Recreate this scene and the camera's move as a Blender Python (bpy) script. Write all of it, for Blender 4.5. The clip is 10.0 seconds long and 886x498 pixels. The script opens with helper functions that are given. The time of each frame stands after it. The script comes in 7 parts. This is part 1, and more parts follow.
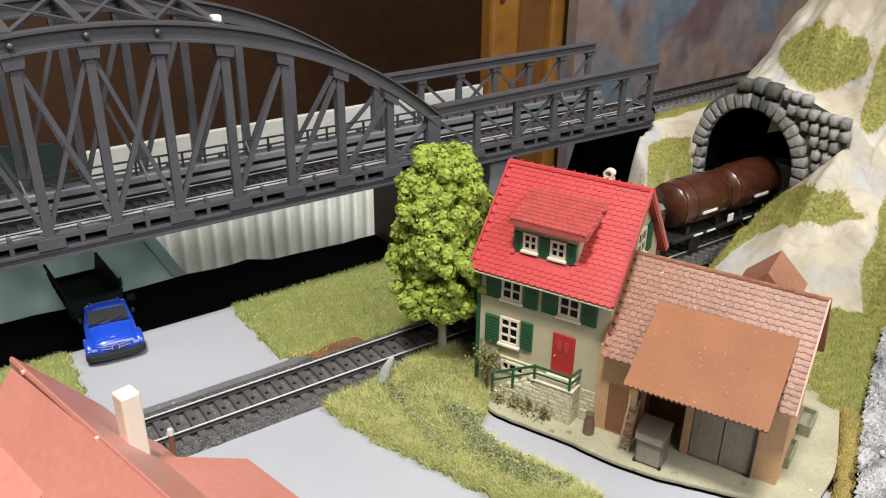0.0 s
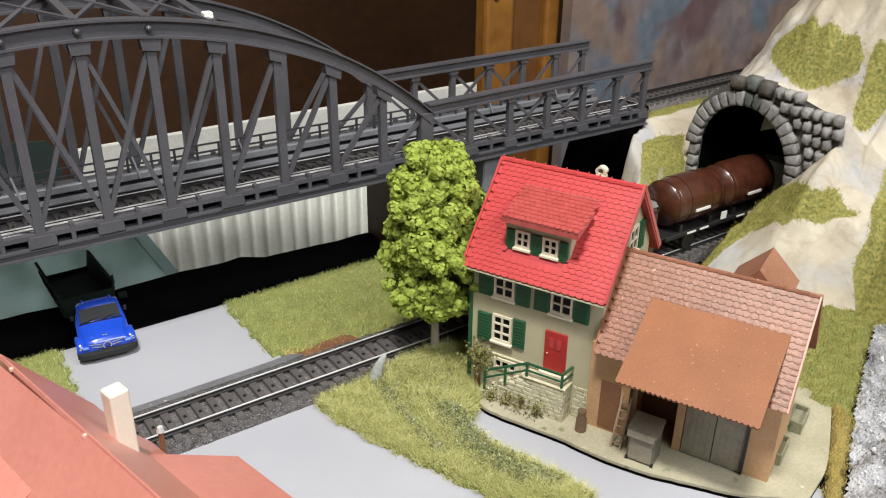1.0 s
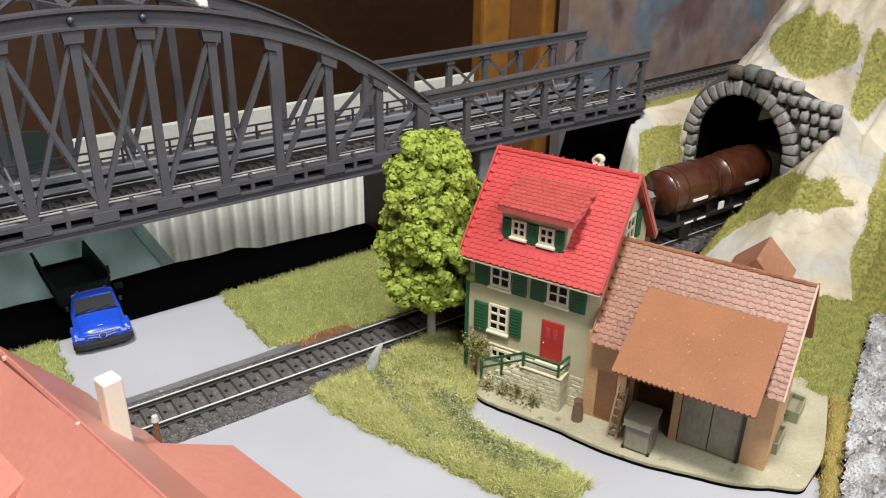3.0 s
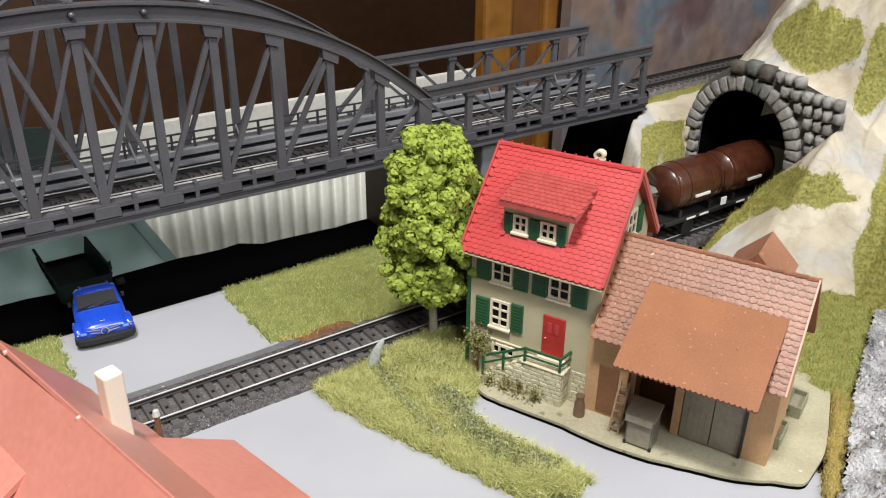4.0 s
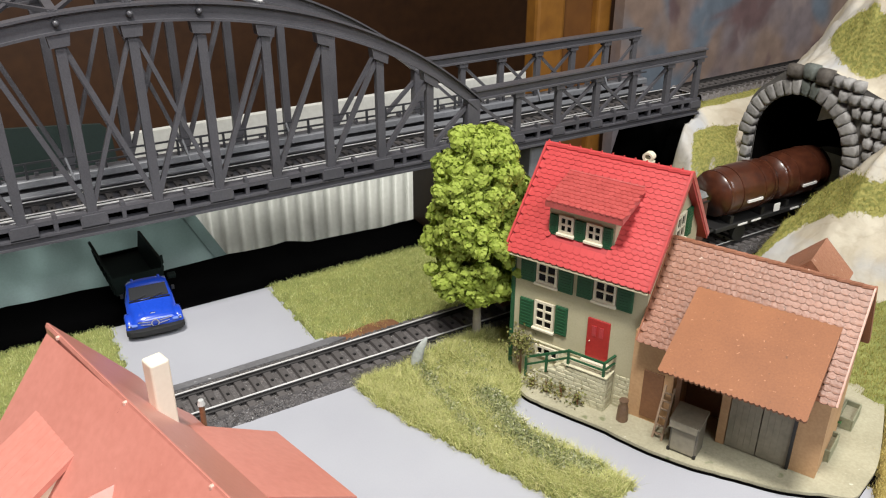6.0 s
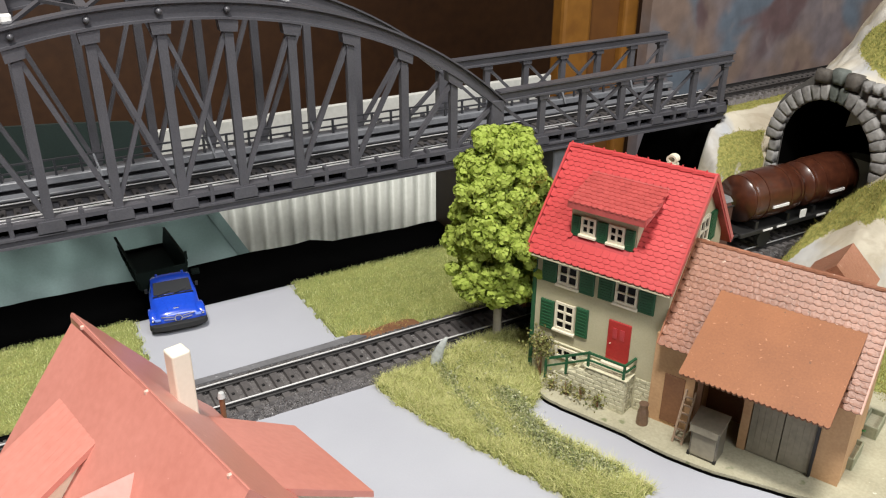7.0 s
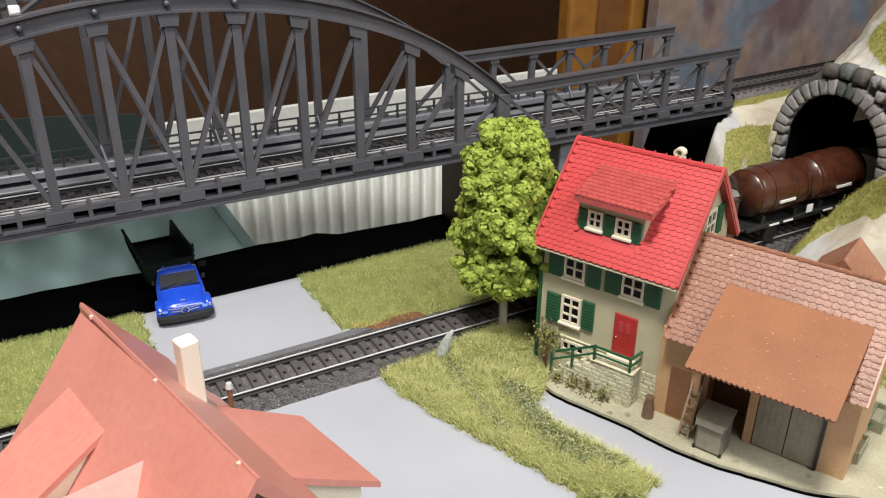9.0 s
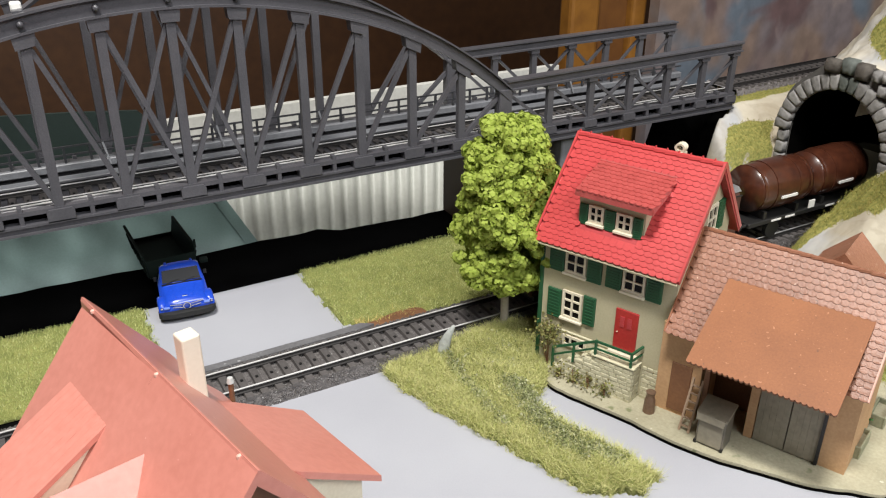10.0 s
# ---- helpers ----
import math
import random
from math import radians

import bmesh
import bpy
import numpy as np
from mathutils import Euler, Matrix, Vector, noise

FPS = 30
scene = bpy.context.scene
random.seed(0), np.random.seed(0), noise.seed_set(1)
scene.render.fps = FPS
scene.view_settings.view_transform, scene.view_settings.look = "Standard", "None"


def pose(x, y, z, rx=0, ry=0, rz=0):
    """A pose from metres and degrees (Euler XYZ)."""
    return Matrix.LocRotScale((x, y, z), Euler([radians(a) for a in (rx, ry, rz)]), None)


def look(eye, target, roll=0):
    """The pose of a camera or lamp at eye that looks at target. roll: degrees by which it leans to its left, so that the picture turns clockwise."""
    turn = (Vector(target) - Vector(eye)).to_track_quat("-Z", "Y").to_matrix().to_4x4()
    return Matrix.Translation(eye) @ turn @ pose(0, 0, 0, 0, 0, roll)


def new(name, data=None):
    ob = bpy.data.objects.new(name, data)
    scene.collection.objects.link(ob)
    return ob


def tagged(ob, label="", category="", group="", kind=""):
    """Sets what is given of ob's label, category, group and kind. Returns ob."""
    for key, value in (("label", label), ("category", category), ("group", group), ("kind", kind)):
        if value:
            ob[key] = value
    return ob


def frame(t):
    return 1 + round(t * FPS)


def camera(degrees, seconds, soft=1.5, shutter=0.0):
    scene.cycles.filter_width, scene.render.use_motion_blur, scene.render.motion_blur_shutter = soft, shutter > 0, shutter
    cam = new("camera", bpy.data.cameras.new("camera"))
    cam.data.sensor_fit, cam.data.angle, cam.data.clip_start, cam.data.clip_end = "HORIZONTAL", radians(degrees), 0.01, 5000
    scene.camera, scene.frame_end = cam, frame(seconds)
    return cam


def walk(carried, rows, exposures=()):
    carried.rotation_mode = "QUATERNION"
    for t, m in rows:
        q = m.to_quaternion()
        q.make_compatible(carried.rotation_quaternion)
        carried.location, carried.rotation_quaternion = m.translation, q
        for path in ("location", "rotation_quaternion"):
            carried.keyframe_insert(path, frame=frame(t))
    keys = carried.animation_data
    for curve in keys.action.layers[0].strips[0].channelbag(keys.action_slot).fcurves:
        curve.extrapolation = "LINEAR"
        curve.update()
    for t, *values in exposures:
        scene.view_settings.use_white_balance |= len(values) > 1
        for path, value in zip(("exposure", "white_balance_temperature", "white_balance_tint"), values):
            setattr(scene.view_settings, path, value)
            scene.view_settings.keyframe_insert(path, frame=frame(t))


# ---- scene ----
import collections
FOV = 56.58
cam = camera(FOV, 10.0, soft=1.15)
walk(cam, [
    (0, pose(-0.0720, -0.3827, 0.2304, 64.54, -0.58, -33.77)),
    (0.5, pose(-0.0711, -0.3830, 0.2299, 64.53, -0.63, -33.92)),
    (1, pose(-0.0705, -0.3834, 0.2297, 64.44, -0.69, -34.03)),
    (1.5, pose(-0.0704, -0.3831, 0.2295, 64.34, -0.74, -34.17)),
    (2, pose(-0.0699, -0.3835, 0.2289, 64.23, -0.70, -34.16)),
    (2.5, pose(-0.0697, -0.3835, 0.2285, 64.06, -0.68, -34.18)),
    (4, pose(-0.0689, -0.3840, 0.2272, 63.71, -0.56, -33.99)),
    (4.5, pose(-0.0686, -0.3843, 0.2269, 63.66, -0.44, -33.58)),
    (5, pose(-0.0681, -0.3845, 0.2265, 63.70, -0.34, -32.77)),
    (5.5, pose(-0.0682, -0.3847, 0.2260, 63.82, -0.26, -31.68)),
    (7, pose(-0.0683, -0.3870, 0.2232, 64.34, -0.29, -28.64)),
    (7.5, pose(-0.0691, -0.3867, 0.2226, 64.36, -0.48, -28.35)),
    (8, pose(-0.0696, -0.3868, 0.2224, 64.27, -0.52, -28.34)),
    (8.5, pose(-0.0699, -0.3871, 0.2228, 64.09, -0.46, -28.33)),
    (9, pose(-0.0696, -0.3874, 0.2223, 64.03, -0.36, -28.27)),
    (9.5, pose(-0.0696, -0.3877, 0.2221, 63.90, -0.31, -28.22)),
    (10, pose(-0.0693, -0.3882, 0.2216, 63.84, -0.22, -28.14)),
], exposures=[(0.0, 0.0), (10.0, 0.0)])

# ---- light: one ceiling lamp over the layout, an added fill lamp, the rest is bounced by the room ----
world = bpy.data.worlds.new("room_air")
scene.world = world
world.use_nodes = True
world.node_tree.nodes["Background"].inputs[0].default_value = (1.0, 0.93, 0.84, 1)
world.node_tree.nodes["Background"].inputs[1].default_value = 0.16

lamp_data = bpy.data.lights.new("ceiling_lamp", "AREA")
lamp_data.shape, lamp_data.size, lamp_data.size_y = "RECTANGLE", 0.20, 0.14
lamp_data.energy, lamp_data.color = 21.8, (1.0, 0.97, 0.915)
lamp = new("ceiling_lamp", lamp_data)
lamp.matrix_world = look((-0.23, -0.43, 1.21), (0.10, -0.06, 0.0))

# unseen soft fill lamp added behind the operator to brighten forward faces
fill_data = bpy.data.lights.new("front_fill", "AREA")
fill_data.shape, fill_data.size, fill_data.size_y = "RECTANGLE", 1.5, 0.6
fill_data.energy, fill_data.color = 23.5, (0.96, 0.98, 1.0)
panel = new("front_fill", fill_data)
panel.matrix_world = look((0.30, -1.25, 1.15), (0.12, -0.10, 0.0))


# ---- materials ----
def material(name, color, color2=None, rough=0.6, metal=0.0, grain=900.0, stain=45.0, bump=0.15, depth=0.0004,
             random_shift=0.0, coat=0.0, stain_mix=0.55, transmission=0.0, fleck=None):
    """Colour that wanders between two tones at a fine and a broad scale, with fine relief."""
    m = bpy.data.materials.new(name)
    m.use_nodes = True
    nt = m.node_tree
    b = nt.nodes["Principled BSDF"]
    c2 = color2 or tuple(c * 0.72 for c in color)
    tc = nt.nodes.new("ShaderNodeTexCoord")
    n1 = nt.nodes.new("ShaderNodeTexNoise")
    n1.inputs["Scale"].default_value, n1.inputs["Detail"].default_value = stain, 6.0
    n2 = nt.nodes.new("ShaderNodeTexNoise")
    n2.inputs["Scale"].default_value, n2.inputs["Detail"].default_value = grain, 4.0
    place = tc.outputs["Object"]
    if random_shift:
        # pieces that share a mesh still take their stains from one sheet
        oi = nt.nodes.new("ShaderNodeObjectInfo")
        va = nt.nodes.new("ShaderNodeVectorMath")
        va.operation = "ADD"
        nt.links.new(tc.outputs["Object"], va.inputs[0])
        nt.links.new(oi.outputs["Location"], va.inputs[1])
        place = va.outputs[0]
    nt.links.new(place, n1.inputs["Vector"])
    nt.links.new(place, n2.inputs["Vector"])
    add = nt.nodes.new("ShaderNodeMix")
    add.data_type = "FLOAT"
    add.inputs[0].default_value = 1.0 - stain_mix
    nt.links.new(n1.outputs["Fac"], add.inputs[2])
    nt.links.new(n2.outputs["Fac"], add.inputs[3])
    fac = add.outputs[0]
    if random_shift:
        info = nt.nodes.new("ShaderNodeObjectInfo")
        mul = nt.nodes.new("ShaderNodeMath")
        mul.operation = "MULTIPLY_ADD"
        mul.inputs[1].default_value = random_shift
        nt.links.new(info.outputs["Random"], mul.inputs[0])
        nt.links.new(fac, mul.inputs[2])
        sub = nt.nodes.new("ShaderNodeMath")
        sub.operation = "SUBTRACT"
        sub.inputs[1].default_value = random_shift * 0.5
        nt.links.new(mul.outputs[0], sub.inputs[0])
        fac = sub.outputs[0]
    ramp = nt.nodes.new("ShaderNodeValToRGB")
    ramp.color_ramp.elements[0].position, ramp.color_ramp.elements[1].position = 0.32, 0.68
    ramp.color_ramp.elements[0].color = (*c2, 1)
    ramp.color_ramp.elements[1].color = (*color, 1)
    nt.links.new(fac, ramp.inputs["Fac"])
    tone = ramp.outputs["Color"]
    for k, (fc, fs, share) in enumerate(fleck or ()):
        # small chips and specks of another colour, some in place of sheen and sparkle
        fn = nt.nodes.new("ShaderNodeTexNoise")
        fn.noise_dimensions = "4D"
        fn.inputs["W"].default_value = 3.7 * k + 1.0
        fn.inputs["Scale"].default_value, fn.inputs["Detail"].default_value = fs, 3.0
        nt.links.new(place, fn.inputs["Vector"])
        fr = nt.nodes.new("ShaderNodeValToRGB")
        fr.color_ramp.elements[0].position, fr.color_ramp.elements[1].position = share, share + 0.05
        nt.links.new(fn.outputs["Fac"], fr.inputs["Fac"])
        fm = nt.nodes.new("ShaderNodeMix")
        fm.data_type = "RGBA"
        nt.links.new(fr.outputs["Color"], fm.inputs[0])
        nt.links.new(tone, fm.inputs[6])
        fm.inputs[7].default_value = (*fc, 1)
        tone = fm.outputs[2]
    nt.links.new(tone, b.inputs["Base Color"])
    b.inputs["Roughness"].default_value, b.inputs["Metallic"].default_value = rough, metal
    b.inputs["Coat Weight"].default_value = coat
    b.inputs["Transmission Weight"].default_value = transmission
    if bump:
        bp = nt.nodes.new("ShaderNodeBump")
        bp.inputs["Strength"].default_value, bp.inputs["Distance"].default_value = bump, depth
        nt.links.new(n2.outputs["Fac"], bp.inputs["Height"])
        nt.links.new(bp.outputs["Normal"], b.inputs["Normal"])
    return m


def island_material(name, colors, rough=0.7, translucent=0.0):
    """A tone of its own for every loose piece of a mesh: blades, leaves, pebbles."""
    m = bpy.data.materials.new(name)
    m.use_nodes = True
    nt = m.node_tree
    b = nt.nodes["Principled BSDF"]
    geo = nt.nodes.new("ShaderNodeNewGeometry")
    ramp = nt.nodes.new("ShaderNodeValToRGB")
    e = ramp.color_ramp.elements
    while len(e) < len(colors):
        e.new(0.5)
    for i, c in enumerate(colors):
        e[i].position = i / (len(colors) - 1)
        e[i].color = (*c, 1)
    nt.links.new(geo.outputs["Random Per Island"], ramp.inputs["Fac"])
    nt.links.new(ramp.outputs["Color"], b.inputs["Base Color"])
    b.inputs["Roughness"].default_value = rough
    b.inputs["Specular IOR Level"].default_value = 0.25
    if translucent:
        # thin leaves let part of the light through
        tb = nt.nodes.new("ShaderNodeBsdfTranslucent")
        ms = nt.nodes.new("ShaderNodeMixShader")
        ms.inputs[0].default_value = translucent
        nt.links.new(ramp.outputs["Color"], tb.inputs["Color"])
        nt.links.new(b.outputs[0], ms.inputs[1])
        nt.links.new(tb.outputs[0], ms.inputs[2])
        nt.links.new(ms.outputs[0], nt.nodes["Material Output"].inputs["Surface"])
    return m


M_CARD = material("grey_card", (0.372, 0.376, 0.408), (0.328, 0.331, 0.364), 0.7, grain=1500, stain=16, bump=0.08, stain_mix=0.7)
# board black that also takes in the deep shade under the bridges
M_BOARD = material("shade_black_board", (0.005, 0.005, 0.005), (0.003, 0.003, 0.003), 1.0, bump=0.0)
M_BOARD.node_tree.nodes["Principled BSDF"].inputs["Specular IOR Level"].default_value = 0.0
M_TURF = material("turf_mat", (0.33, 0.33, 0.10), (0.18, 0.21, 0.055), 0.95, grain=1100, stain=110, bump=0.9, depth=0.002)
M_DRY = material("dry_turf", (0.36, 0.27, 0.075), (0.27, 0.22, 0.06), 0.95, grain=1100, stain=80, bump=0.9, depth=0.002)
M_BLADES = island_material("grass_fibres", [(0.23, 0.29, 0.085), (0.42, 0.47, 0.16), (0.63, 0.62, 0.31), (0.34, 0.40, 0.125), (0.50, 0.51, 0.20), (0.18, 0.23, 0.065)], 0.8)
M_DRYBLADES = island_material("dry_grass_fibres", [(0.46, 0.37, 0.12), (0.56, 0.44, 0.17), (0.36, 0.31, 0.09)], 0.8)
M_LEAF = island_material("tree_leaves", [(0.40, 0.49, 0.090), (0.44, 0.53, 0.105), (0.41, 0.50, 0.095), (0.48, 0.56, 0.13), (0.37, 0.46, 0.08)], 0.75, 0.40)
M_SHRUB = island_material("shrub_leaves", [(0.10, 0.12, 0.03), (0.25, 0.24, 0.08), (0.16, 0.13, 0.06)], 0.7)
M_PLANT = island_material("plant_leaves", [(0.03, 0.12, 0.03), (0.06, 0.20, 0.06), (0.04, 0.09, 0.025)], 0.6)
M_MOSS = island_material("moss_crumbs", [(0.11, 0.13, 0.05), (0.20, 0.23, 0.085), (0.33, 0.34, 0.16), (0.15, 0.18, 0.065), (0.45, 0.45, 0.30), (0.25, 0.27, 0.11)], 0.85)
M_PALEBLADES = island_material("pale_grass_fibres", [(0.30, 0.34, 0.10), (0.50, 0.51, 0.18), (0.68, 0.64, 0.32), (0.40, 0.43, 0.13), (0.60, 0.54, 0.26), (0.24, 0.28, 0.08)], 0.8)
M_TRUNK = material("pale_trunk", (0.42, 0.38, 0.31), (0.30, 0.27, 0.21), 0.7)
M_STEEL = material("bridge_grey", (0.088, 0.086, 0.096), (0.058, 0.057, 0.065), 0.33, grain=1100, stain=60, bump=0.25)
M_RAILING = material("railing_dark_grey", (0.045, 0.046, 0.052), (0.026, 0.027, 0.031), 0.35, bump=0.1)
M_DECK = material("bridge_deck_grey", (0.185, 0.190, 0.204), (0.125, 0.129, 0.142), 0.45, grain=600, stain=50, bump=0.15)
M_RAIL = material("rail_metal", (0.84, 0.83, 0.82), (0.60, 0.59, 0.58), 0.2, 0.15, bump=0.05)
M_RAILSIDE = material("rail_web", (0.034, 0.032, 0.032), (0.020, 0.018, 0.018), 0.45, 0.2)
# pale flecks are light stones and also the sparkle of glossy ones
M_BALLAST = material("ballast_grey", (0.175, 0.160, 0.155), (0.050, 0.045, 0.045), 0.42, fleck=[((0.42, 0.41, 0.40), 1100.0, 0.63)], grain=1500, stain=520, bump=0.9, depth=0.0008)
M_PALEBALLAST = material("ballast_mauve_grey", (0.27, 0.25, 0.255), (0.14, 0.128, 0.130), 0.5, fleck=[((0.55, 0.54, 0.54), 900.0, 0.66)], grain=1500, stain=420, bump=0.7, depth=0.0008)
M_SLEEPER = material("sleeper_plastic", (0.110, 0.100, 0.097), (0.060, 0.054, 0.053), 0.5)
M_STUD = material("stud_black", (0.01, 0.01, 0.01), None, 0.5)
M_REDTILE = material("red_roof_tile", (0.50, 0.062, 0.064), (0.41, 0.046, 0.047), 0.30, grain=900, stain=120, bump=0.15, random_shift=0.08, fleck=[((0.62, 0.24, 0.23), 500.0, 0.70)])
M_REDROOF = material("red_roof_plastic", (0.46, 0.045, 0.05), (0.33, 0.03, 0.035), 0.5)
M_BRNTILE = material("weathered_roof_tile", (0.315, 0.140, 0.086), (0.185, 0.073, 0.038), 0.42, grain=900, stain=34, bump=0.5, random_shift=0.13, stain_mix=0.55, fleck=[((0.56, 0.42, 0.33), 520.0, 0.66), ((0.10, 0.045, 0.025), 420.0, 0.655)])
M_BRNROOF = material("brown_roof_plastic", (0.33, 0.13, 0.06), (0.24, 0.09, 0.045), 0.6)
M_CANOPY = material("canopy_sheet", (0.292, 0.110, 0.041), (0.205, 0.074, 0.028), 0.62, grain=1300, stain=45, bump=0.12, stain_mix=0.6, fleck=[((0.15, 0.065, 0.03), 700.0, 0.67), ((0.40, 0.18, 0.09), 800.0, 0.66)])
M_PLASTERWALL = material("house_render", (0.475, 0.435, 0.292), (0.38, 0.345, 0.228), 0.8, grain=1300, stain=60, bump=0.15)
M_BARNWALL = material("barn_render", (0.57, 0.36, 0.195), (0.43, 0.25, 0.125), 0.8, grain=900, stain=70, bump=0.15)
M_STONE = material("base_stone", (0.60, 0.565, 0.40), (0.42, 0.395, 0.27), 0.85, grain=700, stain=220, bump=0.5, depth=0.0008, random_shift=0.2)
M_GREEN = material("shutter_green", (0.014, 0.098, 0.038), (0.010, 0.065, 0.026), 0.5)
M_CREAM = material("cream_plastic", (0.72, 0.66, 0.52), (0.60, 0.54, 0.41), 0.5, bump=0.06)
M_IVORY = material("ivory_plastic", (0.74, 0.69, 0.58), (0.68, 0.63, 0.52), 0.45, stain=18, bump=0.04)
M_DOOR = material("door_red", (0.42, 0.022, 0.018), (0.30, 0.016, 0.014), 0.45)
M_GREYWOOD = material("grey_wood", (0.28, 0.25, 0.19), (0.19, 0.17, 0.125), 0.7, grain=500, stain=150)
M_BRNWOOD = material("brown_wood", (0.22, 0.10, 0.045), (0.14, 0.06, 0.028), 0.6)
M_BASE = material("base_plate_grey", (0.41, 0.38, 0.27), (0.275, 0.255, 0.172), 0.8, grain=900, stain=60, bump=0.3, fleck=[((0.55, 0.53, 0.42), 300.0, 0.70), ((0.18, 0.19, 0.10), 120.0, 0.66)])
M_HUTCH = material("dark_grey_wood", (0.155, 0.140, 0.110), (0.10, 0.09, 0.07), 0.45, grain=500, stain=150)
M_REDWORN = material("worn_red_tile", (0.46, 0.088, 0.080), (0.33, 0.055, 0.050), 0.38, grain=1100, stain=240, bump=0.3)
M_HILLBLADES = island_material("hill_grass_fibres", [(0.19, 0.20, 0.045), (0.31, 0.31, 0.075), (0.44, 0.40, 0.13), (0.25, 0.26, 0.06), (0.36, 0.30, 0.085), (0.26, 0.19, 0.06)], 0.8)
M_LADDER = material("pale_brown_wood", (0.36, 0.26, 0.18), (0.24, 0.16, 0.105), 0.6)
M_CORRUGATED = material("corrugated_plastic", (0.50, 0.515, 0.475), (0.40, 0.41, 0.375), 0.45, grain=300, stain=30, bump=0.1)
# near black without gloss, stands in for shade in gaps and the bore
M_SHADE = material("gap_shade", (0.004, 0.0037, 0.0035), None, 1.0, bump=0.0)
M_SHADE.node_tree.nodes["Principled BSDF"].inputs["Specular IOR Level"].default_value = 0.0
# pale flecks stand for both dust and sheen on the plastic
M_SALMON = material("salmon_roof", (0.575, 0.232, 0.186), (0.48, 0.18, 0.14), 0.32, grain=420, stain=26, bump=0.12, fleck=[((0.72, 0.42, 0.35), 420.0, 0.72)])
M_PALESALMON = material("pale_salmon", (0.72, 0.44, 0.36), (0.62, 0.34, 0.27), 0.4)
M_PORTAL = material("portal_stone", (0.315, 0.305, 0.295), (0.18, 0.172, 0.166), 0.8, grain=420, stain=200, bump=0.4, depth=0.001, random_shift=0.35)
M_SAND = material("tunnel_floor", (0.40, 0.34, 0.26), (0.30, 0.25, 0.19), 0.9, grain=900, stain=60, bump=0.3)
M_BACKBROWN = material("dark_brown_panel", (0.074, 0.031, 0.011), (0.037, 0.015, 0.006), 0.5, grain=60, stain=7)
M_YELLOWWOOD = material("yellow_wood", (0.285, 0.125, 0.018), (0.145, 0.056, 0.009), 0.5, grain=70, stain=12)
# darker copy of the yellow wood, for the shadow inside the frame
M_SHADEYELLOW = material("shaded_yellow_wood", (0.155, 0.062, 0.013), (0.095, 0.036, 0.009), 0.5, grain=70, stain=12)
M_SHEET = material("white_sheet", (0.62, 0.615, 0.575), (0.48, 0.475, 0.44), 0.55, grain=300, stain=30, bump=0.1)
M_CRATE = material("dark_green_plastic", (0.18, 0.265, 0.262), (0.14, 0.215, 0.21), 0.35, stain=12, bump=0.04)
# darkened copy of the lid's green, for its shaded back
M_CRATESHADE = material("shaded_green_plastic", (0.020, 0.034, 0.031), (0.012, 0.022, 0.020), 0.5, stain=12, bump=0.04)
M_BLUE = material("truck_blue", (0.015, 0.070, 0.54), (0.010, 0.052, 0.44), 0.2, bump=0.0, coat=1.0)
M_TYRE = material("tyre_rubber", (0.014, 0.014, 0.014), None, 0.75)
M_BEDGREEN = material("tipper_dark_green", (0.005, 0.010, 0.008), (0.003, 0.006, 0.005), 0.7)
M_BEDGREEN.node_tree.nodes["Principled BSDF"].inputs["Specular IOR Level"].default_value = 0.15
M_WINGLASS = material("dark_glazing", (0.012, 0.011, 0.011), None, 0.07, bump=0.0)
M_WINGLASS.node_tree.nodes["Principled BSDF"].inputs["Specular IOR Level"].default_value = 0.06
M_SCREEN = material("windscreen_glass", (0.005, 0.005, 0.007), None, 0.3, bump=0.0)
M_SCREEN.node_tree.nodes["Principled BSDF"].inputs["Specular IOR Level"].default_value = 0.12
M_LENS = material("lamp_glass", (0.20, 0.30, 0.70), (0.10, 0.18, 0.62), 0.08, bump=0.0, coat=1.0)
M_CHROME = material("chrome", (0.75, 0.75, 0.75), None, 0.15, 1.0, bump=0.0)
M_LOCO = material("loco_brown", (0.075, 0.026, 0.018), (0.055, 0.02, 0.014), 0.4, bump=0.05)
M_LOCOROOF = material("loco_roof_grey", (0.20, 0.20, 0.20), (0.13, 0.13, 0.13), 0.4)
M_BLACK = material("underframe_black", (0.016, 0.015, 0.015), (0.01, 0.01, 0.01), 0.5)
M_BARRELWOOD = material("barrel_brown", (0.082, 0.025, 0.012), (0.034, 0.010, 0.006), 0.3, grain=300, stain=110, bump=0.05, coat=0.3)
M_WAGON = material("wagon_light_grey", (0.50, 0.51, 0.50), (0.42, 0.43, 0.42), 0.45, bump=0.05)
M_WHITE = material("white_paint", (0.80, 0.79, 0.76), (0.70, 0.69, 0.66), 0.5, bump=0.03)
M_ROOMWALL = material("room_wall_paint", (0.30, 0.27, 0.235), (0.26, 0.235, 0.20), 0.9, grain=80, stain=3)
M_GRAVEL = island_material("gravel_chips", [(0.10, 0.10, 0.11), (0.38, 0.38, 0.39), (0.68, 0.67, 0.66), (0.22, 0.21, 0.21), (0.50, 0.50, 0.51)], 0.5)
M_GRAVELBED = material("gravel_bed", (0.66, 0.66, 0.68), (0.07, 0.07, 0.08), 0.45, grain=900, stain=85, bump=1.0, depth=0.002, stain_mix=0.65)
M_COPPER = material("brown_metal", (0.26, 0.17, 0.12), (0.15, 0.09, 0.06), 0.4, 0.5)


# ---- builders ----
def thing(name, m=None, label="", category="", group="", kind=""):
    ob = new(name)
    ob.empty_display_size = 0.01
    if m is not None:
        ob.matrix_world = m
    return tagged(ob, label, category, group, kind)


